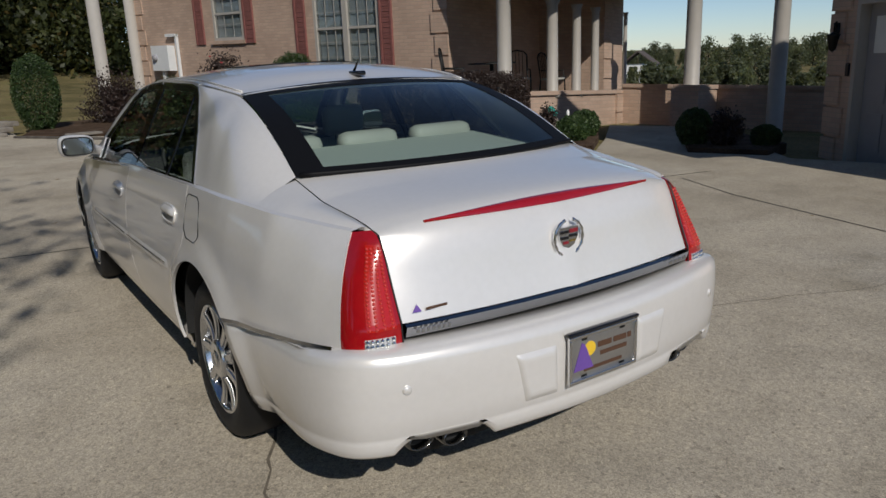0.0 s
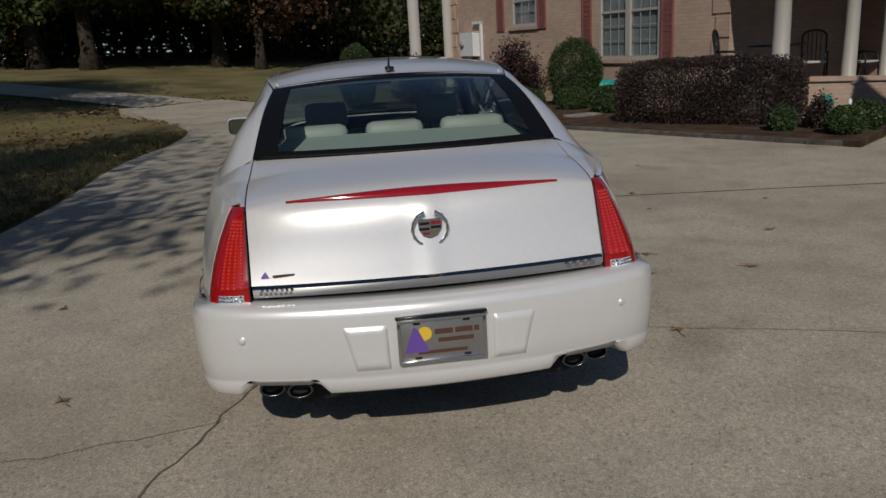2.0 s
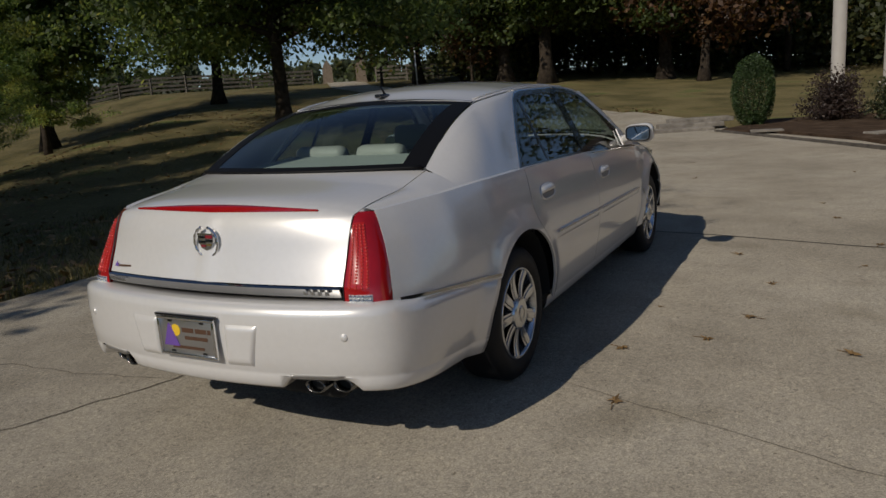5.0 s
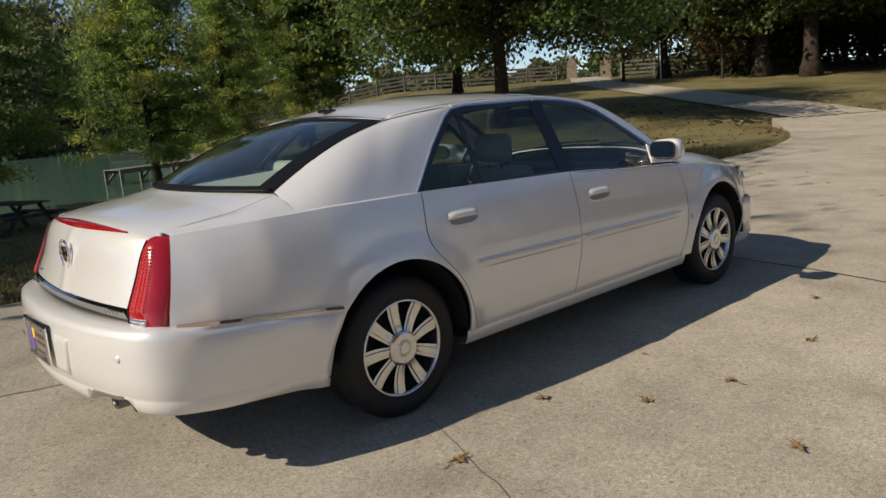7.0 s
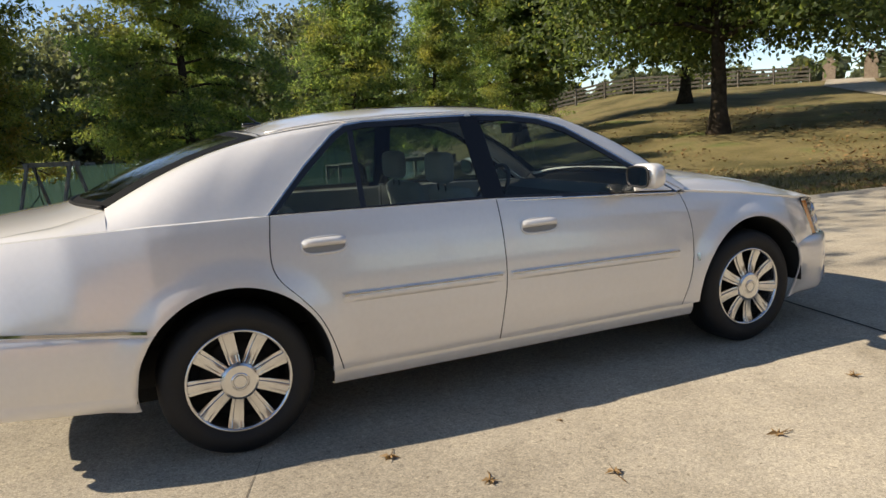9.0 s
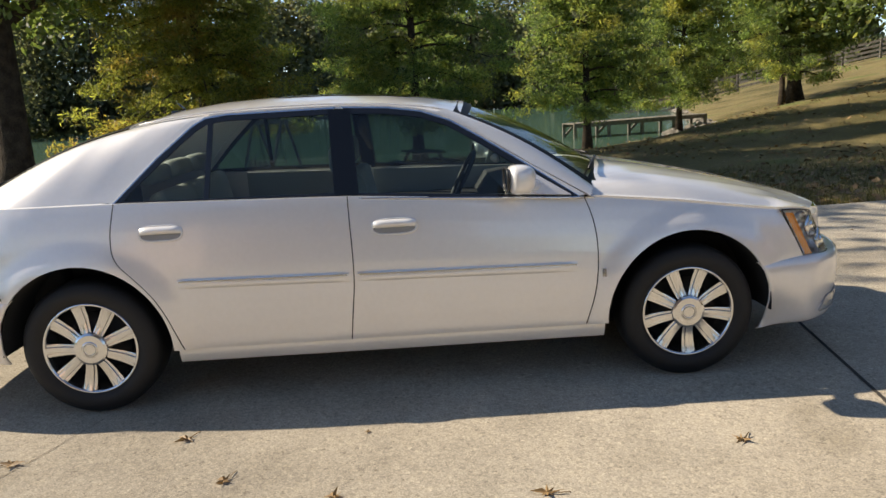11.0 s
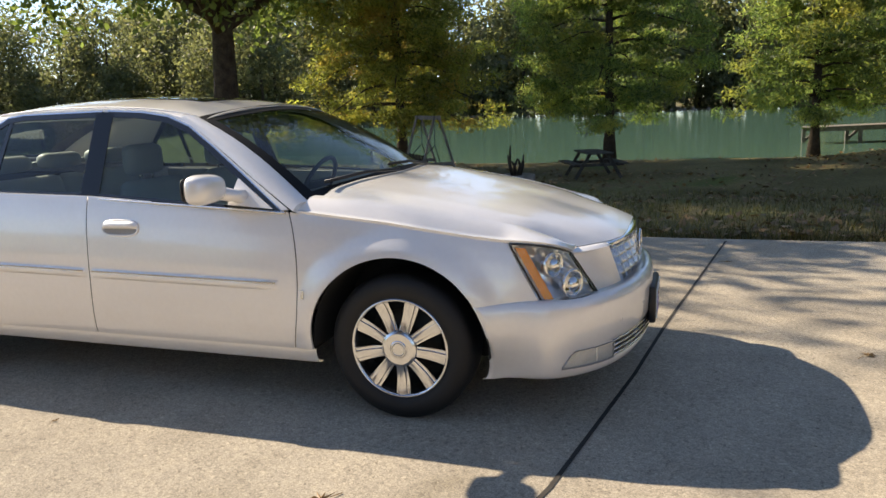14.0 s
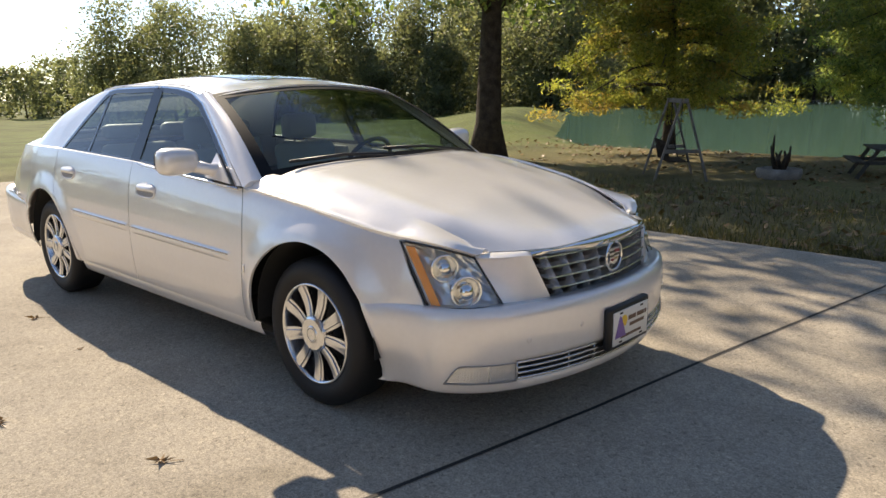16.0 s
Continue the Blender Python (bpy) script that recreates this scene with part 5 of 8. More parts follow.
# parking sensors
for x, z in ((-0.68, 0.582), (-0.243, 0.586), (0.243, 0.586), (0.68, 0.582)):
    bm = bmesh.new()
    lathe(bm, [(0, 0.004), (0.010, 0.004), (0.012, 0.002), (0.013, 0.0), (0.017, -0.002)], 16, Matrix.Translation(rear_at(x, z, 0.007 if abs(x) < 0.5 else 0.004)) @ Matrix.Rotation(math.pi / 2 + (0 if abs(x) < 0.5 else 0.0), 4, "X") @ Matrix.Rotation(0.35 * (x > 0.5) - 0.35 * (x < -0.5), 4, "Y"))
    part("parking_sensor", bm, PAINT, rb)
for x, z in ((-0.55, 0.43), (-0.3, 0.45), (0.3, 0.45), (0.55, 0.43)):
    bm = bmesh.new()
    lathe(bm, [(0, 0.004), (0.010, 0.004), (0.013, 0.0)], 14, Matrix.Translation(front_at(x, z, 0.003)) @ Matrix.Rotation(-math.pi / 2, 4, "X") @ Matrix.Rotation(0.4 * x, 4, "Y"))
    part("parking_sensor", bm, PAINT, fb)

# raised pads either side of the plate
for s in (1, -1):
    bm = bmesh.new()
    def pad(u, v, s=s):
        x = s * (0.178 + (0.165 - 0.045 * (1 - v)) * u)
        z = 0.455 + 0.17 * v
        e = min(1, 9 * u, 9 * (1 - u), 7 * v, 7 * (1 - v))
        return rear_at(x, z, -0.004 + 0.016 * max(0, e) ** 0.6)
    sheet(pad, 20, 14, bm)
    part("bumper_pad", bm, PAINT, rb)

# plate, rear
def plate(parent, centre, w, h, base, facing, dark):
    m = Matrix.Translation(centre) @ Matrix.Rotation(facing, 4, "Z") @ Matrix.Rotation(math.pi / 2, 4, "X")
    bm = bmesh.new()
    box(bm, (0, 0, 0), (w, h, 0.006), m, 0.002)
    p = part("licence_plate", bm, base, parent, "dealer plate with a small hill and sun picture")
    def bit(name, x0, x1, y0, y1, mat, tri=False):
        b = bmesh.new()
        if tri:
            vs = [(x0, y0, 0.0052), (x1, y0, 0.0052), ((x0 + x1) / 2 + 0.006, y1 - 0.01, 0.0052), ((x0 + x1) / 2 - 0.008, y1, 0.0052)]
            lo = [(x, y, 0.0032) for x, y, _ in vs]
            a, c = [b.verts.new(q) for q in vs], [b.verts.new(q) for q in lo]
            b.faces.new(a)
            for i in range(4):
                b.faces.new((a[i], c[i], c[(i + 1) % 4], a[(i + 1) % 4]))
        else:
            box(b, ((x0 + x1) / 2, (y0 + y1) / 2, 0.0037), (x1 - x0, y1 - y0, 0.001))
        bmesh.ops.transform(b, matrix=m, verts=b.verts)
        part(name, b, mat, p, smooth=False)
    b = bmesh.new()
    lathe(b, [(0, 0.0042), (h * 0.17, 0.0042), (h * 0.17, 0.0030)], 18, m @ Matrix.Translation((-w * 0.21, h * 0.17, 0)))
    part("sun_picture", b, YELLOW, p, smooth=False)
    bit("hill_picture", -w * 0.46, -w * 0.16, -h * 0.28, h * 0.36, PURPLE, True)
    for x0, x1 in ((-0.09, 0.13), (0.16, 0.37), (0.39, 0.45)):
        bit("name_bar", w * x0, w * x1, h * 0.13, h * 0.26, INK)
    bit("number_bar", -w * 0.05, w * 0.38, -h * 0.07, h * 0.03, INK)
    bit("number_bar", -w * 0.30, w * 0.30, -h * 0.34, -h * 0.26, INK)
    for x in (-w * 0.3, w * 0.3):
        for y in (-h * 0.43, h * 0.43):
            bit("bolt", x - 0.012, x + 0.012, y - 0.004, y + 0.004, DARKMETAL)
    return p, m


p, m = plate(rb, rear_at(0, 0.557, 0.012), 0.285, 0.145, GREY, 0.0, True)
bm = bmesh.new()
for x, y, w, h in ((0, 0.075, 0.305, 0.012), (0, -0.075, 0.305, 0.012), (-0.147, 0, 0.012, 0.14), (0.147, 0, 0.012, 0.14)):
    box(bm, (x, y, 0.004), (w, h, 0.012), m, 0.002)
part("plate_frame", bm, CHROME, rb, "chrome plate frame")
bm = bmesh.new()
box(bm, (0, 0.088, 0.002), (0.315, 0.012, 0.022), m, 0.004)
part("plate_lamp_housing", bm, GLOSSBLACK, rb)
bm = bmesh.new()
mf = Matrix.Translation(front_at(0, 0.392, 0.03)) @ Matrix.Rotation(math.pi, 4, "Z") @ Matrix.Rotation(math.pi / 2, 4, "X")
box(bm, (0, 0, -0.02), (0.335, 0.185, 0.035), mf, 0.012)
part("plate_holder", bm, BLACK, fb, "black front plate holder")
plate(fb, front_at(0, 0.392, 0.030), 0.29, 0.145, WHITE, math.pi, False)

# exhausts
for s in (1, -1):
    for x in (0.505, 0.605):
        bm = bmesh.new()
        m = Matrix.Translation((s * x, -1.158 + 0.040 * (x > 0.55), 0.366)) @ Matrix.Rotation(math.pi / 2, 4, "X") @ Matrix.Diagonal((1.0, 0.62, 1, 1))
        lathe(bm, [(0.036, -0.16), (0.046, -0.10), (0.047, 0.0), (0.045, 0.006), (0.038, 0.004), (0.036, -0.02), (0.030, -0.14)], 24, m)
        part("exhaust_tip", bm, TIPCHROME, car, "oval chrome exhaust tip")
        # A dark disc shuts the pipe and stands for the shade inside.
        bm = bmesh.new()
        lathe(bm, [(0, -0.025), (0.037, -0.025)], 20, m)
        part("exhaust_bore", bm, SHADOW, car)

# boot lid: deck and back face in one sweep; back face has a faint centre ridge
DECK = [(-0.43, 1.122), (-0.60, 1.105), (-0.80, 1.085), (-0.94, 1.068), (-1.01, 1.054), (-1.055, 1.030), (-1.085, 0.990), (-1.104, 0.94), (-1.122, 0.86), (-1.150, 0.765), (-1.155, 0.75)]

DECK_SMOOTH = [Vector(p) for p in DECK]
for _ in range(3):
    cutp = [DECK_SMOOTH[0]]
    for pa, pb in zip(DECK_SMOOTH, DECK_SMOOTH[1:]):
        cutp += [pa.lerp(pb, 0.25), pa.lerp(pb, 0.75)]
    DECK_SMOOTH = cutp + [DECK_SMOOTH[-1]]
DECK_SMOOTH = resample(DECK_SMOOTH, 81)


def boot(u, v):
    x = (2 * u - 1)
    i = v * (len(DECK_SMOOTH) - 1)
    k = int(min(i, len(DECK_SMOOTH) - 2))
    y, z = DECK_SMOOTH[k].lerp(DECK_SMOOTH[k + 1], i - k)
    back = max(0.0, min(1.0, (1.05 - z) / 0.06)) if y < -1.0 else 0.0
    half = 0.652 - 0.018 * max(0, min(1, (-0.75 - y) / 0.33))
    y -= 0.168 * max(0.0, 1 - v / 0.42) ** 2 * (1 - x * x)
    y += (0.055 * x * x) * min(1.0, 0.5 + max(0.0, -0.5 - y)) - 0.006 * back * max(0, 1 - abs(x) * 9)
    y += 0.040 * abs(x) ** 5 * back * max(0.0, (z - 0.75) / 0.3)
    z -= (0.028 * x ** 2 + 0.015 * x ** 8) * (1 - back) * (0.3 + 0.7 * min(1.0, v / 0.28))
    return Vector((x * half, y, z))


lid = part("boot_lid", sheet(boot, 48, 60), PAINT, car, solid=0.012)


def boot_face(x, z, out=0.0):
    ys = sorted((b, a) for a, b in DECK[4:])
    y = float(np.interp(z, [a for a, _ in ys], [b for _, b in ys])) + 0.055 * (x / 0.65) ** 2
    return Vector((x, y - out, z))


bm = sheet(lambda u, v: boot_face(-0.63 + 1.26 * u, 0.708 + 0.040 * v, 0.004 + 0.012 * min(1.0, 1.15 * v) - 0.012 * max(0.0, v - 0.85) / 0.15), 40, 6)
part("chrome_applique", bm, DARKCHROME, lid, "mirror chrome bar across the boot", solid=0.006)
for x0, x1, n in ((-0.61, -0.49, 7), (0.48, 0.60, 4)):
    for k in range(n):
        w = (x1 - x0) / n
        bm = bmesh.new()
        box(bm, boot_face(x0 + w * (k + 0.5), 0.727, 0.022), (w * 0.62, 0.004, 0.016), None, 0.001)
        part("badge_letter", bm, SATIN, lid, "small raised badge bar", smooth=False)
LAMP_V = next(i for i, p in enumerate(DECK_SMOOTH) if p.x < -0.9 and p.y < 1.036) / (len(DECK_SMOOTH) - 1)
bm = sheet(lambda u, v: boot(0.5 + (u - 0.5) * 0.775, LAMP_V + (0.034 * (1 - abs(2 * u - 1) ** 1.8) + 0.011) * (0.5 - v)) + Vector((0, -0.6, 0.8)) * (0.002 + 0.007 * math.sin(math.pi * v)), 48, 6)
part("high_brake_lamp", bm, RED, lid, "long slim red brake lamp along the boot edge", solid=0.004)
# dealer sticker
bm = bmesh.new()
box(bm, boot_face(-0.52, 0.782, 0.002), (0.075, 0.002, 0.008))
part("dealer_sticker", bm, INK, lid, "small dealer sticker", smooth=False)
bm = bmesh.new()
poly(bm, [boot_face(-0.60, 0.776, 0.003), boot_face(-0.57, 0.776, 0.003), boot_face(-0.583, 0.798, 0.003)])
part("dealer_sticker", bm, PURPLE, lid, solid=0.001)


def emblem(at, r, parent, back=True):
    """A wreath of leaves round a small striped shield."""
    m = Matrix.Translation(at) @ (Matrix.Rotation(math.pi / 2, 4, "X") if back else Matrix.Rotation(math.pi, 4, "Z") @ Matrix.Rotation(math.pi / 2, 4, "X"))
    bm = bmesh.new()
    pts = [m @ Vector((r * math.sin(a), -r * math.cos(a), 0.008)) for a in np.linspace(-2.85, 2.85, 40)]
    tube(bm, pts, [0.0055 + 0.002 * (i % 3 == 0) for i in range(40)], 6)
    wreath = part("emblem_wreath", bm, CHROME, parent, "chrome wreath emblem")
    w, h = r * 0.68, r * 0.58
    bm = bmesh.new()
    out = [(-w, h), (w, h), (w * 0.95, 0), (w * 0.6, -h * 0.7), (0, -h), (-w * 0.6, -h * 0.7), (-w * 0.95, 0)]
    a, c = [bm.verts.new((x, y, 0.010)) for x, y in out], [bm.verts.new((x, y, 0.0)) for x, y in out]
    bm.faces.new(a)
    for i in range(len(out)):
        bm.faces.new((a[i], c[i], c[(i + 1) % 7], a[(i + 1) % 7]))
    bmesh.ops.transform(bm, matrix=m, verts=bm.verts)
    part("emblem_shield", bm, SATIN, wreath, "striped metal shield", smooth=False)
    for x0, x1, y0, y1, mt in ((-0.9, -0.05, 0.45, 0.7, GLOSSBLACK), (0.05, 0.9, 0.45, 0.8, CREST_RED), (-0.9, -0.05, -0.1, 0.15, GLOSSBLACK), (0.05, 0.9, 0.05, 0.3, GLOSSBLACK), (-0.6, -0.05, -0.55, -0.3, CREST_RED), (0.05, 0.7, -0.4, -0.2, CREST_GOLD)):
        b2 = bmesh.new()
        box(b2, ((x0 + x1) / 2 * w, (y0 + y1) / 2 * h, 0.011), ((x1 - x0) * w, (y1 - y0) * h, 0.002), m)
        part("crest_field", b2, mt, wreath, smooth=False)


emblem(boot_face(0, 0.905, 0.004), 0.062, lid)

LID_BACK = sorted((p.z, p.y, p.x) for p in (boot(1.0, v) for v in np.linspace(0.5, 1.0, 60)) if p.y < -0.90)


def lid_back(z):
    """The lid's upright rear edge at height z."""
    zs = [a for a, _, _ in LID_BACK]
    return Vector((float(np.interp(z, zs, [c for _, _, c in LID_BACK])), float(np.interp(z, zs, [b for _, b, _ in LID_BACK])), z))


# tail lamps: tall fins, narrow at the top, wrapping the corner
for s in (1, -1):
    lamp = new("tail_lamp")
    lamp.parent = car
    lamp["label"] = "tall red finned tail lamp"

    def fin(u, v, s=s, grow=0.0):
        """u from the lid edge over the back and round the corner to the quarter panel, v upwards."""
        z = 0.676 + 0.332 * v
        inner = lid_back(max(z, 0.752)) + Vector((0.006, -0.006 - 0.02 * max(0, 0.2 - v), 0))
        inner.z = z
        zz = min(z, crease_z(-0.93) - 0.001)
        outer = side_pt(lamp_edge(zz) + 0.010, zz, 1, -0.002)
        outer.z = z - 0.004 * max(0, v - 0.9) / 0.1
        c = Vector((outer.x - 0.002 - 0.016 * v, inner.y - 0.002 + 0.02 * v, z))
        p = inner * (1 - u) ** 2 + c * 2 * u * (1 - u) + outer * u * u
        return Vector((s * (p.x + grow * (0.3 + 0.7 * u)), p.y - grow * (1 - 0.7 * u), p.z))
    part("lens", sheet(fin, 30, 24), RED, lamp, solid=0.012)
    bm = sheet(lambda u, v: fin(0.06 + 0.40 * u, 0.20 + 0.70 * v, grow=0.0015), 6, 22)
    # studs of light inside the lens
    bm2 = bmesh.new()
    for i in range(4):
        for j in range(20):
            c = fin(0.10 + 0.105 * i, 0.22 + 0.034 * j, grow=0.001)
            if abs(c.x) > 0.60:
                r = bmesh.ops.create_icosphere(bm2, subdivisions=1, radius=0.0058)
                bmesh.ops.translate(bm2, vec=c, verts=r["verts"])
    part("lens_panel", bm, REDDEEP, lamp, solid=0.001)
    part("lamp_studs", bm2, STUDRED, lamp)
    bm = sheet(lambda u, v: fin(0.08 + 0.40 * u, 0.055 + 0.085 * v, grow=0.003), 8, 4)
    part("reverse_lamp", bm, REFLECTOR, lamp, "clear reversing lamp", solid=0.003)
    for k in range(6):
        for j in (0, 1):
            bm = bmesh.new()
            r = bmesh.ops.create_icosphere(bm, subdivisions=1, radius=0.008)
            bmesh.ops.translate(bm, vec=fin(0.11 + 0.066 * k, 0.075 + 0.042 * j, grow=0.003), verts=r["verts"])
            part("lamp_cell", bm, CHROME, lamp)
    bm = bmesh.new()
    tube(bm, [fin(0.002, v, grow=0.002) for v in np.linspace(0.01, 0.97, 26)], 0.0028, 5)
    part("lamp_gasket", bm, BLACK, lamp)
    bm = sheet(lambda u, v: fin(-0.03 + 1.03 * u, 0.012 - 0.035 * v, grow=0.006), 24, 2)
    part("lamp_base", bm, CHROME, lamp, solid=0.004)

def gx(z):
    """Half width of the glasshouse side at height z."""
    return 0.842 - (z - 1.02) * 0.50


def shoulder_base(y, s):
    """Inner edge of the narrow ledge on the crease, drawing in to the glass at the door."""
    p = side_pt(y, crease_z(y), s)
    k = max(0.0, min(1.0, (y + 0.1) / 0.265))
    k = k * k * (3 - 2 * k)
    x = (abs(p.x) - 0.020) * (1 - k) + (gx(1.034) + 0.001) * k
    return Vector((s * x, p.y, p.z + 0.004))


LID_EDGE = sorted((boot(1.0, v).y, boot(1.0, v).z, boot(1.0, v).x) for v in np.linspace(0, 0.66, 60))


def lid_edge(y):
    """The boot lid's side edge with a panel gap, at y."""
    ys = [a for a, _, _ in LID_EDGE]
    return Vector((float(np.interp(y, ys, [c for _, _, c in LID_EDGE])) + 0.005, y, float(np.interp(y, ys, [b for _, b, _ in LID_EDGE])) - 0.001))


# rear shoulders beside the boot lid, up to the glass
for s in (1, -1):
    def shoulder(u, v, s=s):
        ya, yb = -0.93 + 0.485 * u, -0.965 + 0.520 * u
        p, q = shoulder_base(ya, s), lid_edge(yb)
        y = ya
        k = v
        return Vector((s * (abs(p.x) * (1 - k) + q.x * k), y + (q.y - y) * k, p.z * (1 - k) + q.z * k + 0.010 * math.sin(math.pi * k)))
    part("rear_shoulder", sheet(shoulder, 24, 8), PAINT, car, solid=0.012)

# ---- upper body ----
ROOF_MID = [(0.22, 1.405), (0.40, 1.452), (0.6, 1.478), (0.9, 1.492), (1.2, 1.490), (1.5, 1.472), (1.72, 1.446), (1.86, 1.418)]
ROOF_RAIL = [(0.22, 1.372), (0.40, 1.398), (0.6, 1.418), (0.9, 1.430), (1.2, 1.430), (1.5, 1.415), (1.72, 1.388), (1.86, 1.352)]


def roof(u, v):
    k = 2 * u - 1
    y = 0.22 + 1.64 * v
    y += (0.055 * (1 - k * k)) * (v - 0.5) * 2
    zr, zm = lerp(ROOF_RAIL, y), lerp(ROOF_MID, y)
    half = lerp([(0.22, 0.588), (0.40, 0.622), (0.55, 0.637), (0.63, gx(1.4195) - 0.005)], y) if y < 0.63 else gx(zr) - 0.005
    return Vector((k * half, y, zr + (zm - zr) * (1 - abs(k) ** 2.4)))


rf = part("roof", sheet(roof, 36, 30), PAINT, car, solid=0.012)
bm = sheet(lambda u, v: roof(0.26 + 0.48 * u, 0.42 + 0.42 * v) + Vector((0, 0, 0.004)), 10, 10)
part("sunroof", bm, GLOSSBLACK, rf, "dark glass sunroof panel", solid=0.003)
for s in (1, -1):
    bm = bmesh.new()
    tube(bm, [roof(0.5 + s * 0.478, v) + Vector((0, 0, 0.003)) for v in np.linspace(0.03, 0.97, 24)], 0.005, 5)
    part("roof_seam", bm, PAINT, rf)
# aerial
bm = bmesh.new()
box(bm, (0, 0.30, 1.436), (0.045, 0.10, 0.022), None, 0.008)
tube(bm, [(0, 0.335, 1.44), (0, 0.285, 1.488)], [0.008, 0.004], 6)
part("aerial", bm, GLOSSBLACK, rf, "small black roof aerial")

WS_TOP, WS_BASE = (0.640, 1.83, 1.370), (0.795, 2.49, 0.978)
RG_TOP, RG_BASE = (0.585, 0.245, 1.375), (0.655, -0.445, 1.110)


def screen(u, v, top, base, bow_t, bow_b, zt, zb, grow=0.0):
    k = 2 * u - 1
    x = top[0] + (base[0] - top[0]) * v
    y = (top[1] + bow_t * (1 - k * k)) * (1 - v) + (base[1] + bow_b * (1 - k * k)) * v
    z = (top[2] + zt * (1 - k * k)) * (1 - v) + (base[2] + zb * (1 - k * k)) * v + 0.035 * math.sin(math.pi * v)
    return Vector((k * x * (1 + grow), y, z))


bm = sheet(lambda u, v: screen(u, v, WS_TOP, WS_BASE, 0.055, 0.17, 0.05, 0.055), 24, 16)
part("windscreen", bm, TINT, car, "tinted raked windscreen")
bm = sheet(lambda u, v: screen(u, v, RG_TOP, RG_BASE, -0.05, -0.16, 0.035, 0.004), 24, 16)
part("rear_window", bm, TINT, car, "tinted sloping rear window")
bm = bmesh.new()
tube(bm, [screen(u, 1.0, RG_TOP, RG_BASE, -0.05, -0.16, 0.035, 0.004) + Vector((0, 0.002, 0.006)) for u in np.linspace(0.01, 0.99, 30)], 0.010, 6)
part("rear_window_seal", bm, MATTBLACK, car, "black rubber seal")
# black surrounds of both screens
for top, base, bt, bb, zt, zb, sg in ((WS_TOP, WS_BASE, 0.055, 0.17, 0.05, 0.055, 1), (RG_TOP, RG_BASE, -0.05, -0.16, 0.035, 0.004, -1)):
    bm = bmesh.new()
    wdt = 0.078 if sg < 0 else 0.035
    for u0, u1, v0, v1 in ((0, wdt, 0, 1), (1 - wdt, 1, 0, 1), (wdt, 1 - wdt, 0, 0.10), (wdt, 1 - wdt, 0.945, 1.0)):
        sheet(lambda u, v: screen(u0 + (u1 - u0) * u, v0 + (v1 - v0) * v, top, base, bt, bb, zt, zb) + Vector((0, 0.0, 0.0025)), 12, 12, bm)
    part("screen_border", bm, MATTBLACK, car, "black ceramic border of the glass", solid=0.002)

SIDE_REAR = [(0.205, 1.026), (0.40, 1.215), (0.56, 1.352), (0.62, 1.386), (0.72, 1.398), (1.235, 1.402), (1.262, 1.008)]
SIDE_FRONT = [(1.325, 1.004), (1.300, 1.402), (1.50, 1.390), (1.66, 1.366), (1.80, 1.316), (1.95, 1.225), (2.14, 1.102), (2.385, 0.948)]


def on_side(y, z, s, out=0.0):
    return Vector((s * (gx(z) + out), y, z))


def outline(pts, w):
    """Points moved inward by w (a simple shrink along corner bisectors)."""
    n, out = len(pts), []
    area = sum(pts[i][0] * pts[(i + 1) % n][1] - pts[(i + 1) % n][0] * pts[i][1] for i in range(n))
    sg = 1 if area > 0 else -1
    for i in range(n):
        a, b, c = Vector(pts[i - 1]), Vector(pts[i]), Vector(pts[(i + 1) % n])
        d1, d2 = (b - a).normalized(), (c - b).normalized()
        n1, n2 = Vector((-d1.y, d1.x)) * sg, Vector((-d2.y, d2.x)) * sg
        nn = (n1 + n2)
        nn = nn / max(0.4, nn.dot(n1))
        out.append((b.x + nn.x * w, b.y + nn.y * w))
    return out


def ring(bm, a, b, s, out, skip=-1):
    n = len(a)
    va, vb = [bm.verts.new(on_side(*p, s, out)) for p in a], [bm.verts.new(on_side(*p, s, out)) for p in b]
    for i in range(n):
        j = (i + 1) % n
        if i == skip:
            continue
        bm.faces.new((va[i], va[j], vb[j], vb[i]))


def resample3(pts, n):
    d = [0.0]
    for p, q in zip(pts, pts[1:]):
        d.append(d[-1] + (q - p).length)
    return [Vector([float(np.interp(k * d[-1], d, [p[i] for p in pts])) for i in range(3)]) for k in np.linspace(0, 1, n)]


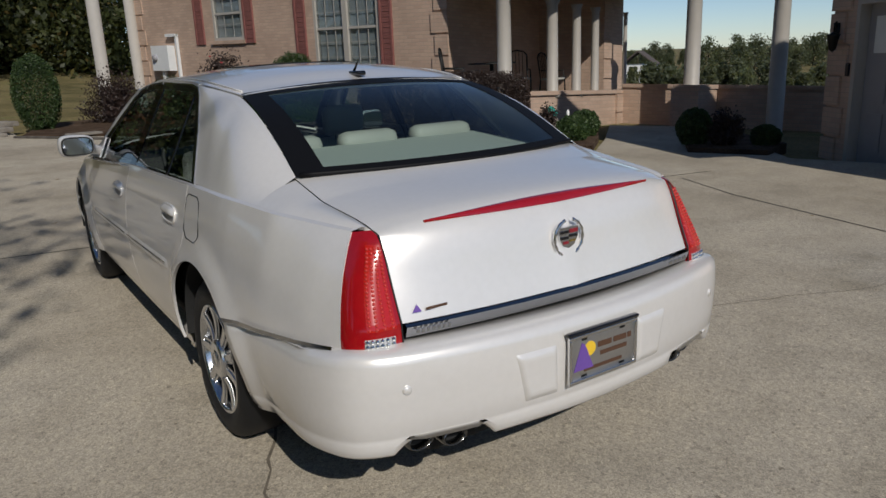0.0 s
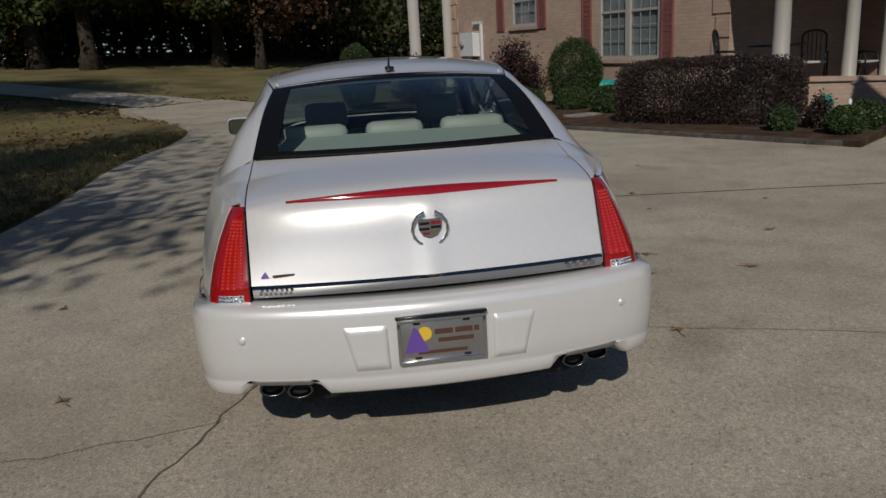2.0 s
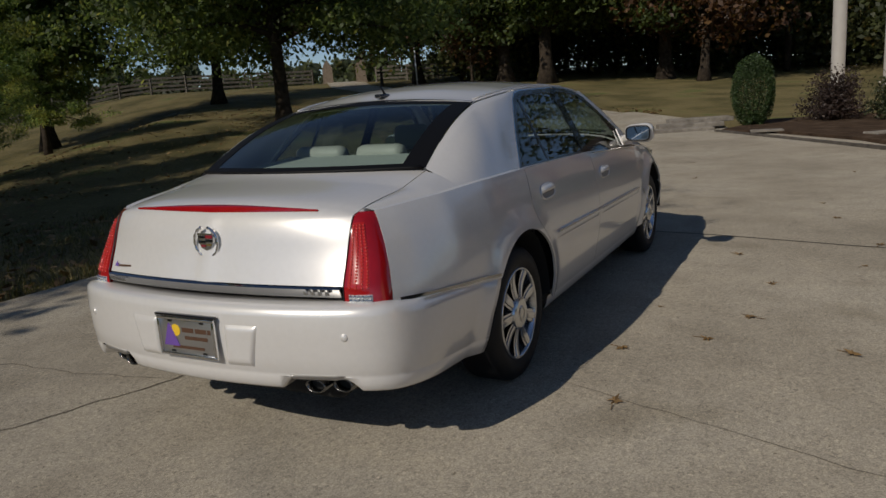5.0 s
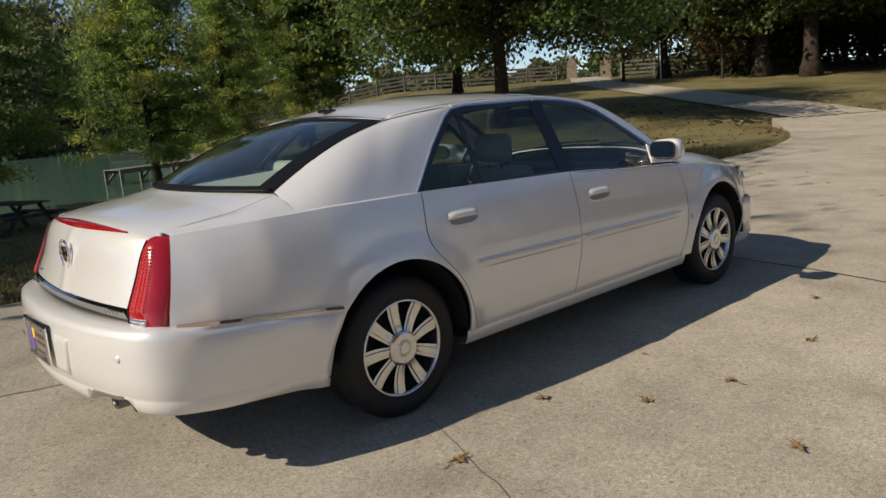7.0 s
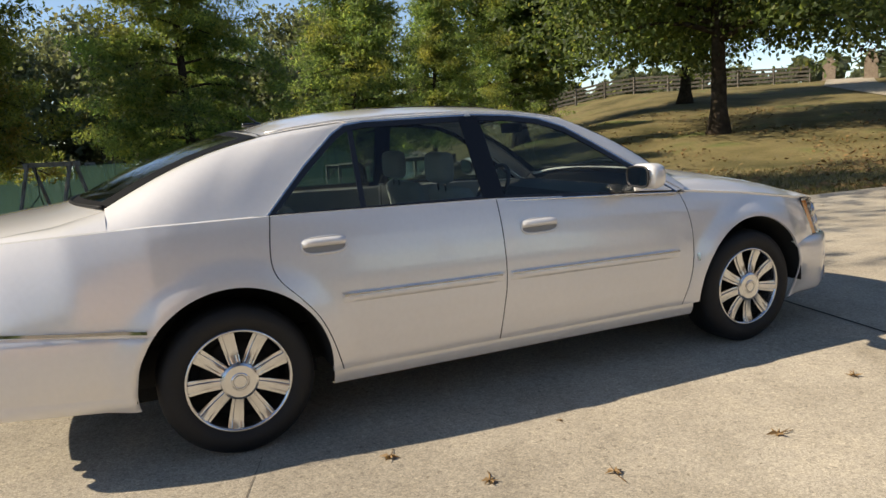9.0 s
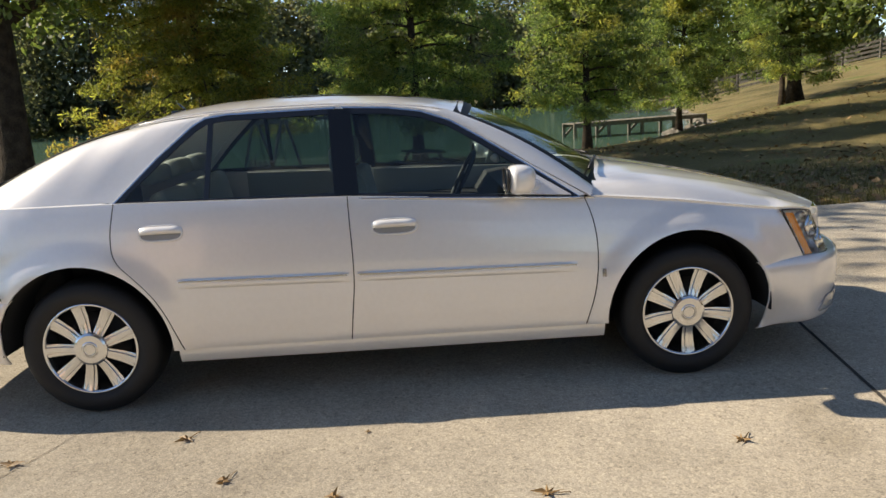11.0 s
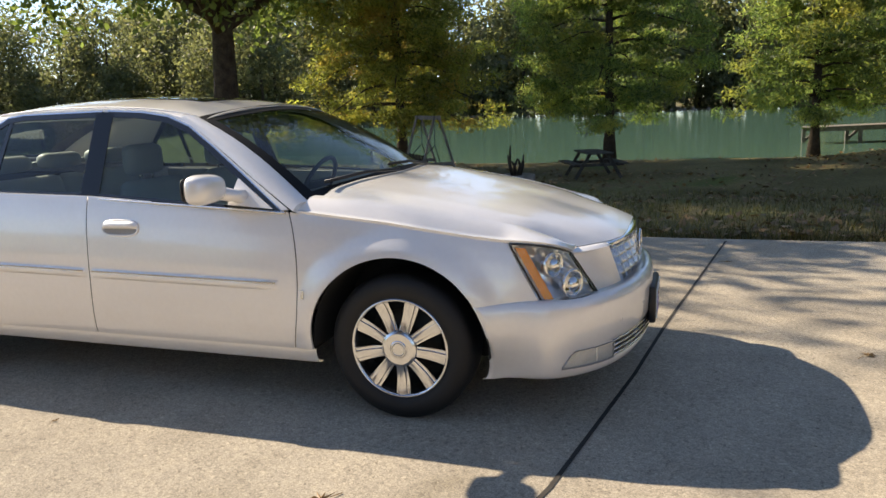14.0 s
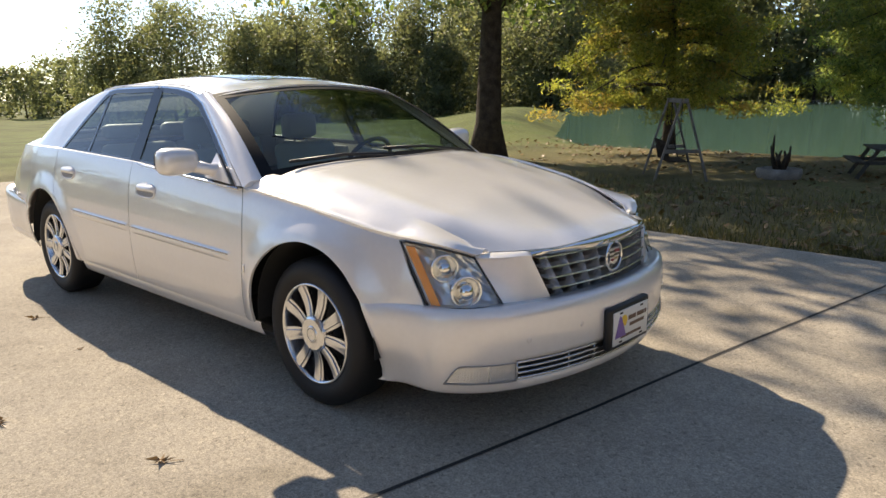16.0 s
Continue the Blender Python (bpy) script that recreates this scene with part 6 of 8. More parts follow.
for s in (1, -1):
    for pts, nm in ((SIDE_REAR, "rear"), (SIDE_FRONT, "front")):
        win = new("side_window")
        win.parent = car
        win["label"] = "tinted %s door window with black and chrome edges" % nm
        bm = bmesh.new()
        poly(bm, [on_side(*p, s, 0.000) for p in outline(pts, 0.006)])
        part("pane", bm, SIDETINT, win, smooth=False)
        bm = bmesh.new()
        ring(bm, outline(pts, -0.012), outline(pts, 0.014), s, 0.004)
        part("rubber_edge", bm, GLOSSBLACK, win, solid=0.006, smooth=False)
        bm = bmesh.new()
        ring(bm, outline(pts, -0.020), outline(pts, -0.0125), s, 0.005, 5 if nm == "rear" else 0)
        part("chrome_edge", bm, SATIN, win, "thin chrome edge", solid=0.005, smooth=False)
    bm = bmesh.new()
    poly(bm, [on_side(*p, s, 0.003) for p in ((0.615, 1.03), (0.64, 1.03), (0.655, 1.385), (0.63, 1.385))])
    part("quarter_bar", bm, GLOSSBLACK, car, solid=0.008, smooth=False)
    bm = bmesh.new()
    poly(bm, [on_side(*p, s, 0.002) for p in ((1.235, 1.0), (1.352, 1.0), (1.322, 1.408), (1.212, 1.408))])
    part("centre_pillar", bm, PILLARBLACK, car, "gloss black centre pillar", solid=0.003, smooth=False)
    # door frame and rail: body colour between windows and roof
    top = [(0.165, 1.034), (0.25, 1.125), (0.345, 1.225), (0.44, 1.312), (0.535, 1.386), (0.63, 1.412), (0.72, 1.420), (1.25, 1.424), (1.50, 1.412), (1.67, 1.386), (1.82, 1.332), (1.97, 1.240), (2.15, 1.124), (2.43, 0.952)]
    low = [(0.195, 1.028), (0.285, 1.120), (0.385, 1.218), (0.465, 1.290), (0.548, 1.362), (0.615, 1.398), (0.72, 1.410), (1.25, 1.414), (1.50, 1.402), (1.665, 1.377), (1.81, 1.325), (1.96, 1.234), (2.148, 1.111), (2.40, 0.948)]
    bm = bmesh.new()
    va, vb = [bm.verts.new(on_side(*p, s, 0.001)) for p in top], [bm.verts.new(on_side(*p, s, 0.001)) for p in low]
    for i in range(len(top) - 1):
        bm.faces.new((va[i], va[i + 1], vb[i + 1], vb[i]))
    part("door_frame", bm, PAINT, car, solid=0.015)
    # cant rail joining roof edge to door frame
    def rail(u, v, s=s):
        y = 0.63 + 1.15 * u
        a = roof(0.5 + 0.5 * s, (y - 0.22) / 1.64)
        zt = lerp([(p[0], p[1]) for p in top], y)
        b = on_side(y, zt, s, 0.001)
        return a.lerp(b, v) + Vector((s * 0.004 * math.sin(math.pi * v), 0, 0.004 * math.sin(math.pi * v)))
    part("cant_rail", sheet(rail, 24, 4), PAINT, car, solid=0.012)
    # front pillar from the roof corner down to the fender
    def apillar(u, v, s=s):
        w = screen(0.5 + 0.5 * s, u * 1.02 - 0.02, WS_TOP, WS_BASE, 0.055, 0.17, 0.05, 0.055)
        y, z = 1.74 + (2.455 - 1.74) * u, lerp([(0, 1.367), (0.2, 1.296), (0.45, 1.185), (0.7, 1.072), (1, 0.945)], u)
        d = on_side(y, z, s, 0.002)
        return w.lerp(d, v) + Vector((s * 0.010, 0.0, 0.012)) * math.sin(math.pi * v)
    part("front_pillar", sheet(apillar, 20, 6), PAINT, car, solid=0.012)
    # rear pillar sweeping from the door edge round to the rear window
    low_row = [shoulder_base(y, s) for y in np.linspace(-0.445, 0.165, 25)]
    glass = [screen(0.5 + 0.5 * s, v, RG_TOP, RG_BASE, -0.05, -0.16, 0.035, 0.004) for v in np.linspace(1, 0.06, 18)]
    edge = [roof(0.5 + 0.5 * s, (y - 0.22) / 1.64) for y in np.linspace(0.26, 0.63, 9)]
    high_row = resample3(glass + edge, 25)
    left = [low_row[0].lerp(high_row[0], k) for k in np.linspace(0, 1, 25)]
    right = [on_side(*p, s, 0.001) for p in along(top[:6], 24)]

    def cpillar(u, v, s=s):
        i, j = round(u * 24), v * 18
        jj = min(24, round(v * 24))
        a, b = low_row[i].lerp(high_row[i], v), left[jj].lerp(right[jj], u)
        c = low_row[0].lerp(low_row[24], u).lerp(high_row[0].lerp(high_row[24], u), v)
        e = max(0.0, min(1.0, 1.9 * u, 2.2 * (1 - u)))
        bulge = 0.032 * math.sin(math.pi * v) * e * e * (3 - 2 * e)
        return a + b - c + Vector((s * 0.72, -0.1, 0.6)) * bulge
    part("rear_pillar", sheet(cpillar, 24, 24), PAINT, car)
    # belt shelf: closes crease to window line
    def belt_strip(u, v, s=s):
        y = -0.93 + 3.41 * u
        p = side_pt(y, crease_z(y), s)
        if y < 0.165:
            return p.lerp(shoulder_base(y, s), v)
        zt = max(lerp([(-0.4, 1.09), (0.0, 1.05), (0.2, 1.022), (1.3, 0.998), (2.40, 0.940), (2.5, 0.937)], y), p.z + 0.001)
        q = on_side(y, zt, s, 0.0)
        return p.lerp(q, v)
    part("belt_rail", sheet(belt_strip, 90, 3), PAINT, car)
    bm = bmesh.new()
    tube(bm, [on_side(y, lerp([(0.18, 1.020), (1.3, 0.994), (2.42, 0.938)], y), s, 0.007) for y in np.linspace(0.18, 2.42, 24)], 0.006, 6)
    part("belt_chrome", bm, SATIN, car, "bright chrome belt line under the windows")

# ---- bonnet, wings tops, nose ----
HOOD_MID = [(2.45, 1.055), (2.7, 1.040), (2.9, 1.008), (3.2, 0.948), (3.45, 0.892), (3.62, 0.842), (3.74, 0.803), (3.80, 0.778), (3.86, 0.748)]
HOOD_EDGE = [(2.45, 0.988), (2.7, 0.976), (2.9, 0.952), (3.2, 0.900), (3.45, 0.838), (3.62, 0.772)]
HOOD_HALF = [(2.45, 0.735), (2.9, 0.715), (3.3, 0.675), (3.62, 0.60), (3.8, 0.52)]


def hood(u, v):
    k = 2 * u - 1
    half_k = 1 - k * k
    y0, y1 = 2.46 + 0.185 * half_k, 3.615 + 0.238 * (1 - abs(k) ** 5.5)
    y = y0 + (y1 - y0) * v
    zm, ze = lerp(HOOD_MID, y), lerp(HOOD_EDGE, min(y, 3.62)) - max(0, y - 3.62) * 0.25
    ridge = 0.007 * math.exp(-((abs(k) - 0.84) / 0.07) ** 2)
    # the front edge runs level across the nose
    zf, ef = lerp(HOOD_MID, y1), lerp(HOOD_EDGE, min(y1, 3.62)) - max(0, y1 - 3.62) * 0.25
    level = 0.764 - 0.013 * k * k - (ef + (zf - ef) * (1 - abs(k) ** 3.6))
    w = max(0.0, (v - 0.72) / 0.28)
    return Vector((k * lerp(HOOD_HALF, y), y, ze + (zm - ze) * (1 - abs(k) ** 3.6) + ridge * (1 - w) * (0.4 + 0.6 * v) + level * w * w * (3 - 2 * w)))


def lamp_top(k, s):
    """The upper edge of a headlamp, k from its rear corner forward."""
    a, b = Vector((0.806, 3.425, 0.806)), Vector((0.632, 3.655, 0.740))
    c = (a + b) / 2 + Vector((0.075, 0.075, 0.030))
    u = next(u for u in np.linspace(0, 1, 101) if (a * (1 - u) ** 2 + c * 2 * u * (1 - u) + b * u * u).y >= 3.425 + 0.26 * k or u == 1)
    p = a * (1 - u) ** 2 + c * 2 * u * (1 - u) + b * u * u
    return Vector((s * (p.x - 0.004), p.y, p.z + 0.003))


part("bonnet", sheet(hood, 48, 36), PAINT, car, solid=0.012)
for s in (1, -1):
    def wing_top(u, v, s=s):
        y = 2.46 + 1.205 * u
        p = side_pt(y, crease_z(y), s)
        if y > 3.425:
            p = lamp_top((y - 3.425) / 0.26, s)
        q = Vector((s * (lerp(HOOD_HALF, y) + 0.006), y, lerp(HOOD_EDGE, y) + 0.001))
        if y > 3.615:
            q = hood(0.5 + 0.5 * (1 - (y - 3.615) / 0.238) ** (1 / 5.5), 1.0)
            q = Vector((s * (q.x + 0.005), q.y + 0.003, q.z))
        p2 = p + Vector((-s * 0.026, 0, 0.003))
        if v < 0.16:
            return p.lerp(p2, v / 0.15)
        w = (v - 0.15) / 0.85
        return p2.lerp(q, w) + Vector((0, 0, 0.012 * math.sin(math.pi * w) * (1 - 0.5 * u)))
    part("wing_top", sheet(wing_top, 36, 14), PAINT, car, solid=0.012)

    def foot(u, v, s=s):
        """Closes the front pillar's lower end down to the wing."""
        a = screen(0.5 + 0.5 * s, 1.0, WS_TOP, WS_BASE, 0.055, 0.17, 0.05, 0.055).lerp(on_side(2.455, 0.945, s, 0.002), v)
        a += Vector((s * 0.010, 0.0, 0.012)) * math.sin(math.pi * v)
        return a.lerp(wing_top(0.0, 1 - v) + Vector((0, 0.012, -0.001)), u)
    part("pillar_foot", sheet(foot, 6, 8), PAINT, car)
# cowl under the windscreen, wipers
bm = sheet(lambda u, v: screen(u, 0.98, WS_TOP, WS_BASE, 0.055, 0.17, 0.05, 0.055).lerp(hood(u, 0) + Vector((0, 0.03, -0.03)), v) - Vector((0, 0, 0.012)), 24, 3)
part("cowl", bm, BLACK, car, "black plastic cowl", solid=0.006)
for x0, x1 in ((-0.45, 0.12), (0.10, 0.62)):
    bm = bmesh.new()
    a, b = screen(0.5 + x0 / 1.5, 0.985, WS_TOP, WS_BASE, 0.055, 0.17, 0.05, 0.055), screen(0.5 + x1 / 1.5, 0.93, WS_TOP, WS_BASE, 0.055, 0.17, 0.05, 0.055)
    tube(bm, [a + Vector((0, 0.02, 0.02)), a.lerp(b, 0.5) + Vector((0, 0.02, 0.035)), b + Vector((0, 0.01, 0.02))], 0.008, 6)
    part("wiper", bm, BLACK, car, "black windscreen wiper")

NOSE_PLAN = resample(plan_curve([(0.795, 3.45), (0.755, 3.60), (0.66, 3.725), (0.46, 3.80), (0.2, 3.862), (0, 3.878)]), 97)


def nose_at(x, z, out=0.0):
    o = sorted((p.x, p.y) for p in NOSE_PLAN)
    y = float(np.interp(x, [a for a, _ in o], [b for _, b in o]))
    return Vector((x, y + 0.16 * (0.68 - z) + out, z))


def nose_panel(name, x0, x1, z0, z1, mat, parent, out=0.0, nu=16, nv=10, label="", solid=0.01):
    """A patch of the nose; x and z limits may be functions of the other fraction."""
    def f(u, v):
        zz0, zz1 = (z0(u) if callable(z0) else z0), (z1(u) if callable(z1) else z1)
        z = zz0 + (zz1 - zz0) * v
        a, b = (x0(v) if callable(x0) else x0), (x1(v) if callable(x1) else x1)
        return nose_at(a + (b - a) * u, z, out)
    return part(name, sheet(f, nu, nv), mat, parent, label, solid=solid)


def hpt_top(s):
    return Vector((0.628, 3.656, 0.739))


for s in (1, -1):
    # headlamp: reflector bowl behind a clear lens, amber strip to the rear
    hl = new("headlamp")
    hl.parent = car
    hl["label"] = "clear headlamp with two projectors and an amber strip"

    def hpt(u, v, s=s, inset=0.0):
        """u from the rear edge to the front inner edge, v from bottom to top."""
        rear_b, rear_t = Vector((0.792, 3.558, 0.558)), Vector((0.806, 3.425, 0.806))
        fr_b, fr_t = Vector((0.590, 3.765, 0.560)), Vector((0.632, 3.655, 0.740))
        a, b = rear_b.lerp(rear_t, v), fr_b.lerp(fr_t, v)
        c = (a + b) / 2 + Vector((0.075, 0.075, 0.008 + 0.022 * v))
        p = a * (1 - u) ** 2 + c * 2 * u * (1 - u) + b * u * u
        return Vector((s * (p.x - inset * 0.6), p.y - inset * 0.7, p.z))
    part("lens", sheet(hpt, 24, 16), CLEAR, hl, "clear lens")
    part("reflector", sheet(lambda u, v: hpt(u, v, inset=0.03 + 0.07 * math.sin(math.pi * u) ** 0.5 * math.sin(math.pi * v) ** 0.5 + 0.010 * math.sin(19 * u) * math.sin(13 * v)), 32, 24), REFLECTOR, hl, "bright faceted reflector", solid=0.004)
    part("amber_strip", sheet(lambda u, v: hpt(0.05 + 0.12 * u, 0.03 + 0.90 * v, inset=0.006), 3, 14), AMBER, hl, "amber side marker", solid=0.003)
    for uu, vv, r in ((0.46, 0.64, 0.052), (0.60, 0.26, 0.060)):
        c = hpt(uu, vv, inset=0.035)
        bm = bmesh.new()
        m = Matrix.Translation(c) @ Matrix.Rotation(s * -0.55, 4, "Z") @ Matrix.Rotation(-math.pi / 2, 4, "X")
        lathe(bm, [(r, 0.0), (r * 1.08, 0.012), (r, 0.02), (r * 0.86, 0.012), (r * 0.82, -0.02), (r * 0.66, -0.02), (r * 0.62, 0.0), (r * 0.52, 0.020), (r * 0.34, 0.032), (r * 0.16, 0.037), (0, 0.038)], 28, m)
        part("projector", bm, CHROME, hl, "round projector with chrome ring")
    bm = bmesh.new()
    tube(bm, [hpt(0, v) for v in np.linspace(0, 1, 10)] + [hpt(u, 1) for u in np.linspace(0, 1, 12)] + [hpt(1, v) for v in np.linspace(1, 0, 10)] + [hpt(u, 0) for u in np.linspace(1, 0, 12)], 0.005, 5)
    part("lamp_seal", bm, GLOSSBLACK, hl)
    # body colour between lamp and grille
    def cheek(u, v, s=s):
        a = hpt(1.0, v)
        a = Vector((abs(a.x) - 0.006, a.y, a.z))
        xg = 0.385 + 0.075 * v
        b = nose_at(xg, 0.555 + 0.184 * v, 0.012)
        return Vector((s * (a.x + (b.x - a.x) * u), a.y + (b.y - a.y) * u + 0.012 * math.sin(math.pi * u), a.z + (b.z - a.z) * u))
    part("nose_cheek", sheet(cheek, 10, 12), PAINT, car, solid=0.012)
    # fog lamp, flush in the bumper, its outer end cut to a point
    def fogpt(u, v, d):
        x = 0.806 - 0.208 * u - 0.020 * v * (1 - u) ** 4
        p = front_at(s * x, 0.270 + 0.072 * v * (1 - (1 - min(1, 6 * u)) ** 2 * 0.35))
        n = Vector((p.x * 1.0, 0.55, 0)).normalized() if abs(p.x) > 0.7 else Vector((p.x * 0.55, 1, 0)).normalized()
        return p + n * d
    fog = part("fog_lamp", sheet(lambda u, v: fogpt(u, v, -0.004 + 0.0003 * math.cos(u * 150) - 0.004 * (abs(u - 0.56) < 0.012)), 90, 6), FOGREF, fb, "long clear fog lamp with a ribbed reflector", solid=0.004)
    part("lens", sheet(lambda u, v: fogpt(u, v, 0.002 + 0.004 * math.sin(math.pi * v)), 24, 6), CLEAR, fog)
    bm = bmesh.new()
    loop = [(u, 0) for u in np.linspace(0, 1, 20)] + [(1, 0.5)] + [(u, 1) for u in np.linspace(1, 0, 20)] + [(0, 0.5), (0, 0)]
    tube(bm, [fogpt(u, v, 0.0) for u, v in loop], 0.0032, 5)
    part("lamp_surround", bm, RECESS, fog, "thin grey lamp edge")

# grille: eggcrate of bright bars over black, with a chrome header
gr = new("grille")
gr.parent = car
gr["label"] = "bright eggcrate grille under a chrome bar"
nose_panel("grille_backing", lambda v: -0.37 - 0.08 * v, lambda v: 0.37 + 0.08 * v, 0.56, 0.735, BLACK, gr, out=-0.05, nu=24)
for k in range(5):
    z = 0.556 + 0.0425 * k
    half = 0.365 + 0.085 * (z - 0.56) / 0.23

    def blade(u, v, z=z, half=half):
        """A blade sloping back and up, with a small turned-down front lip."""
        d, h = ((-0.026 + 0.040 * v / 0.8), 0.006 * (1 - v / 0.8)) if v < 0.8 else (0.014 + 0.001 * (v - 0.8) / 0.2, -0.006 * (v - 0.8) / 0.2)
        return nose_at(half * (2 * u - 1), z + h, d)
    part("grille_bar", sheet(blade, 28, 5), BLADE, gr, solid=0.004)
for k in range(9):
    f = (k - 4) / 4.6

    def wedge(u, v, f=f):
        """An upright wedge, wide at the back and narrow at its front edge."""
        z = 0.552 + 0.180 * v
        w, d = ((-0.009 + 0.006 * min(1, 2.2 * u)), (-0.046 + 0.062 * min(1, 2.2 * u))) if u < 0.5 else ((0.009 - 0.006 * min(1, 2.2 * (1 - u))), (-0.046 + 0.062 * min(1, 2.2 * (1 - u))))
        return nose_at(f * (0.365 + 0.085 * v) + w, z, d)
    part("grille_fin", sheet(wedge, 12, 8), BLADE, gr, solid=0.002)
def lip(x):
    """The bonnet's front lip at x."""
    edge = [hood(0.5 + 0.5 * k, 1.0) for k in np.linspace(0, 1, 101)]
    xs = [p.x for p in edge]
    return Vector((x, float(np.interp(abs(x), xs, [p.y for p in edge])) - 0.002, float(np.interp(abs(x), xs, [p.z for p in edge])) - 0.003))


def header(u, v):
    x = (2 * u - 1) * 0.455
    a, b = nose_at(x, 0.728 + 0.010 * (x / 0.455) ** 2, 0.014), lip(x)
    return a.lerp(b, v) + Vector((0, 0.012, 0.006)) * math.sin(math.pi * v)


part("grille_header", sheet(header, 36, 5), CHROME, gr, "chrome bar over the grille", solid=0.008)
for s in (1, -1):
    def nose_lip(u, v, s=s):
        x = 0.452 + 0.17 * u
        a, b = nose_at(x, 0.738, 0.012), lip(x)
        a = a.lerp(hpt_top(s), u)
        return Vector((s * (a.x + (b.x - a.x) * v), a.y + (b.y - a.y) * v, a.z + (b.z - a.z) * v + 0.004 * math.sin(math.pi * v)))
    part("nose_lip", sheet(nose_lip, 10, 4), PAINT, car, solid=0.01)
emblem(nose_at(0, 0.672, 0.020), 0.062, gr, back=False)
# lower grille between the fog lamps
bm = sheet(lambda u, v: front_at(-0.585 + 1.17 * u, 0.272 + 0.074 * v, -0.026), 30, 2)
part("lower_grille_backing", bm, BLACK, fb, solid=0.004)
for k in range(4):
    bm = bmesh.new()
    tube(bm, [front_at(x, 0.277 + 0.0215 * k, -0.008) for x in np.linspace(-0.585, 0.585, 31)], 0.0055, 6)
    part("lower_grille_bar", bm, SATIN, fb)
for x in (-0.35, -0.2, 0.0, 0.2, 0.35, 0.585, -0.585):
    bm = bmesh.new()
    tube(bm, [front_at(x, 0.272, -0.012), front_at(x, 0.345, -0.012)], 0.004, 5)
    part("lower_grille_bar", bm, SATIN, fb)

# ---- door mirrors ----
for s in (1, -1):
    mir = new("door_mirror")
    mir.parent = car
    mir["label"] = "white door mirror on a short stalk"
    bm = bmesh.new()
    r = bmesh.ops.create_uvsphere(bm, u_segments=24, v_segments=14, radius=1)
    for v in bm.verts:
        p = v.co
        q = Vector((math.copysign(abs(p.x) ** 0.62, p.x), math.copysign(abs(p.y) ** 0.8, p.y), math.copysign(abs(p.z) ** 0.6, p.z)))
        y = q.y * (0.085 if q.y > 0 else 0.045)
        v.co = Vector((s * (1.008 + q.x * 0.102), 2.085 + y, 1.058 + q.z * 0.066 * (1 + 0.08 * q.x)))
    part("shell", bm, PAINT, mir)
    def oval(k, g):
        a = 2 * math.pi * k / 36
        c, d = math.cos(a), math.sin(a)
        return Vector((s * (1.008 + 0.080 * g * math.copysign(abs(c) ** 0.5, c)), 2.036, 1.058 + 0.049 * g * (1 + 0.06 * c) * math.copysign(abs(d) ** 0.5, d)))
    bm = bmesh.new()
    poly(bm, [oval(k, 1.0) for k in range(36)])
    part("mirror_glass", bm, MIRROR, mir, "mirror glass", smooth=False, solid=0.003)
    bm = bmesh.new()
    tube(bm, [oval(k, 1.03) for k in range(37)], 0.0055, 6, cap=False)
    part("glass_rim", bm, BLACK, mir)
    bm = bmesh.new()
    tube(bm, [(s * 0.84, 2.20, 1.000), (s * 0.89, 2.16, 1.015), (s * 0.945, 2.12, 1.035)], [0.036, 0.030, 0.034], 10)
    part("stalk", bm, PAINT, mir)
    bm = bmesh.new()
    poly(bm, [on_side(*p, s, 0.008) for p in ((2.12, 0.968), (2.36, 0.952), (2.15, 1.085))])
    part("sail_panel", bm, PAINT, mir, solid=0.01)

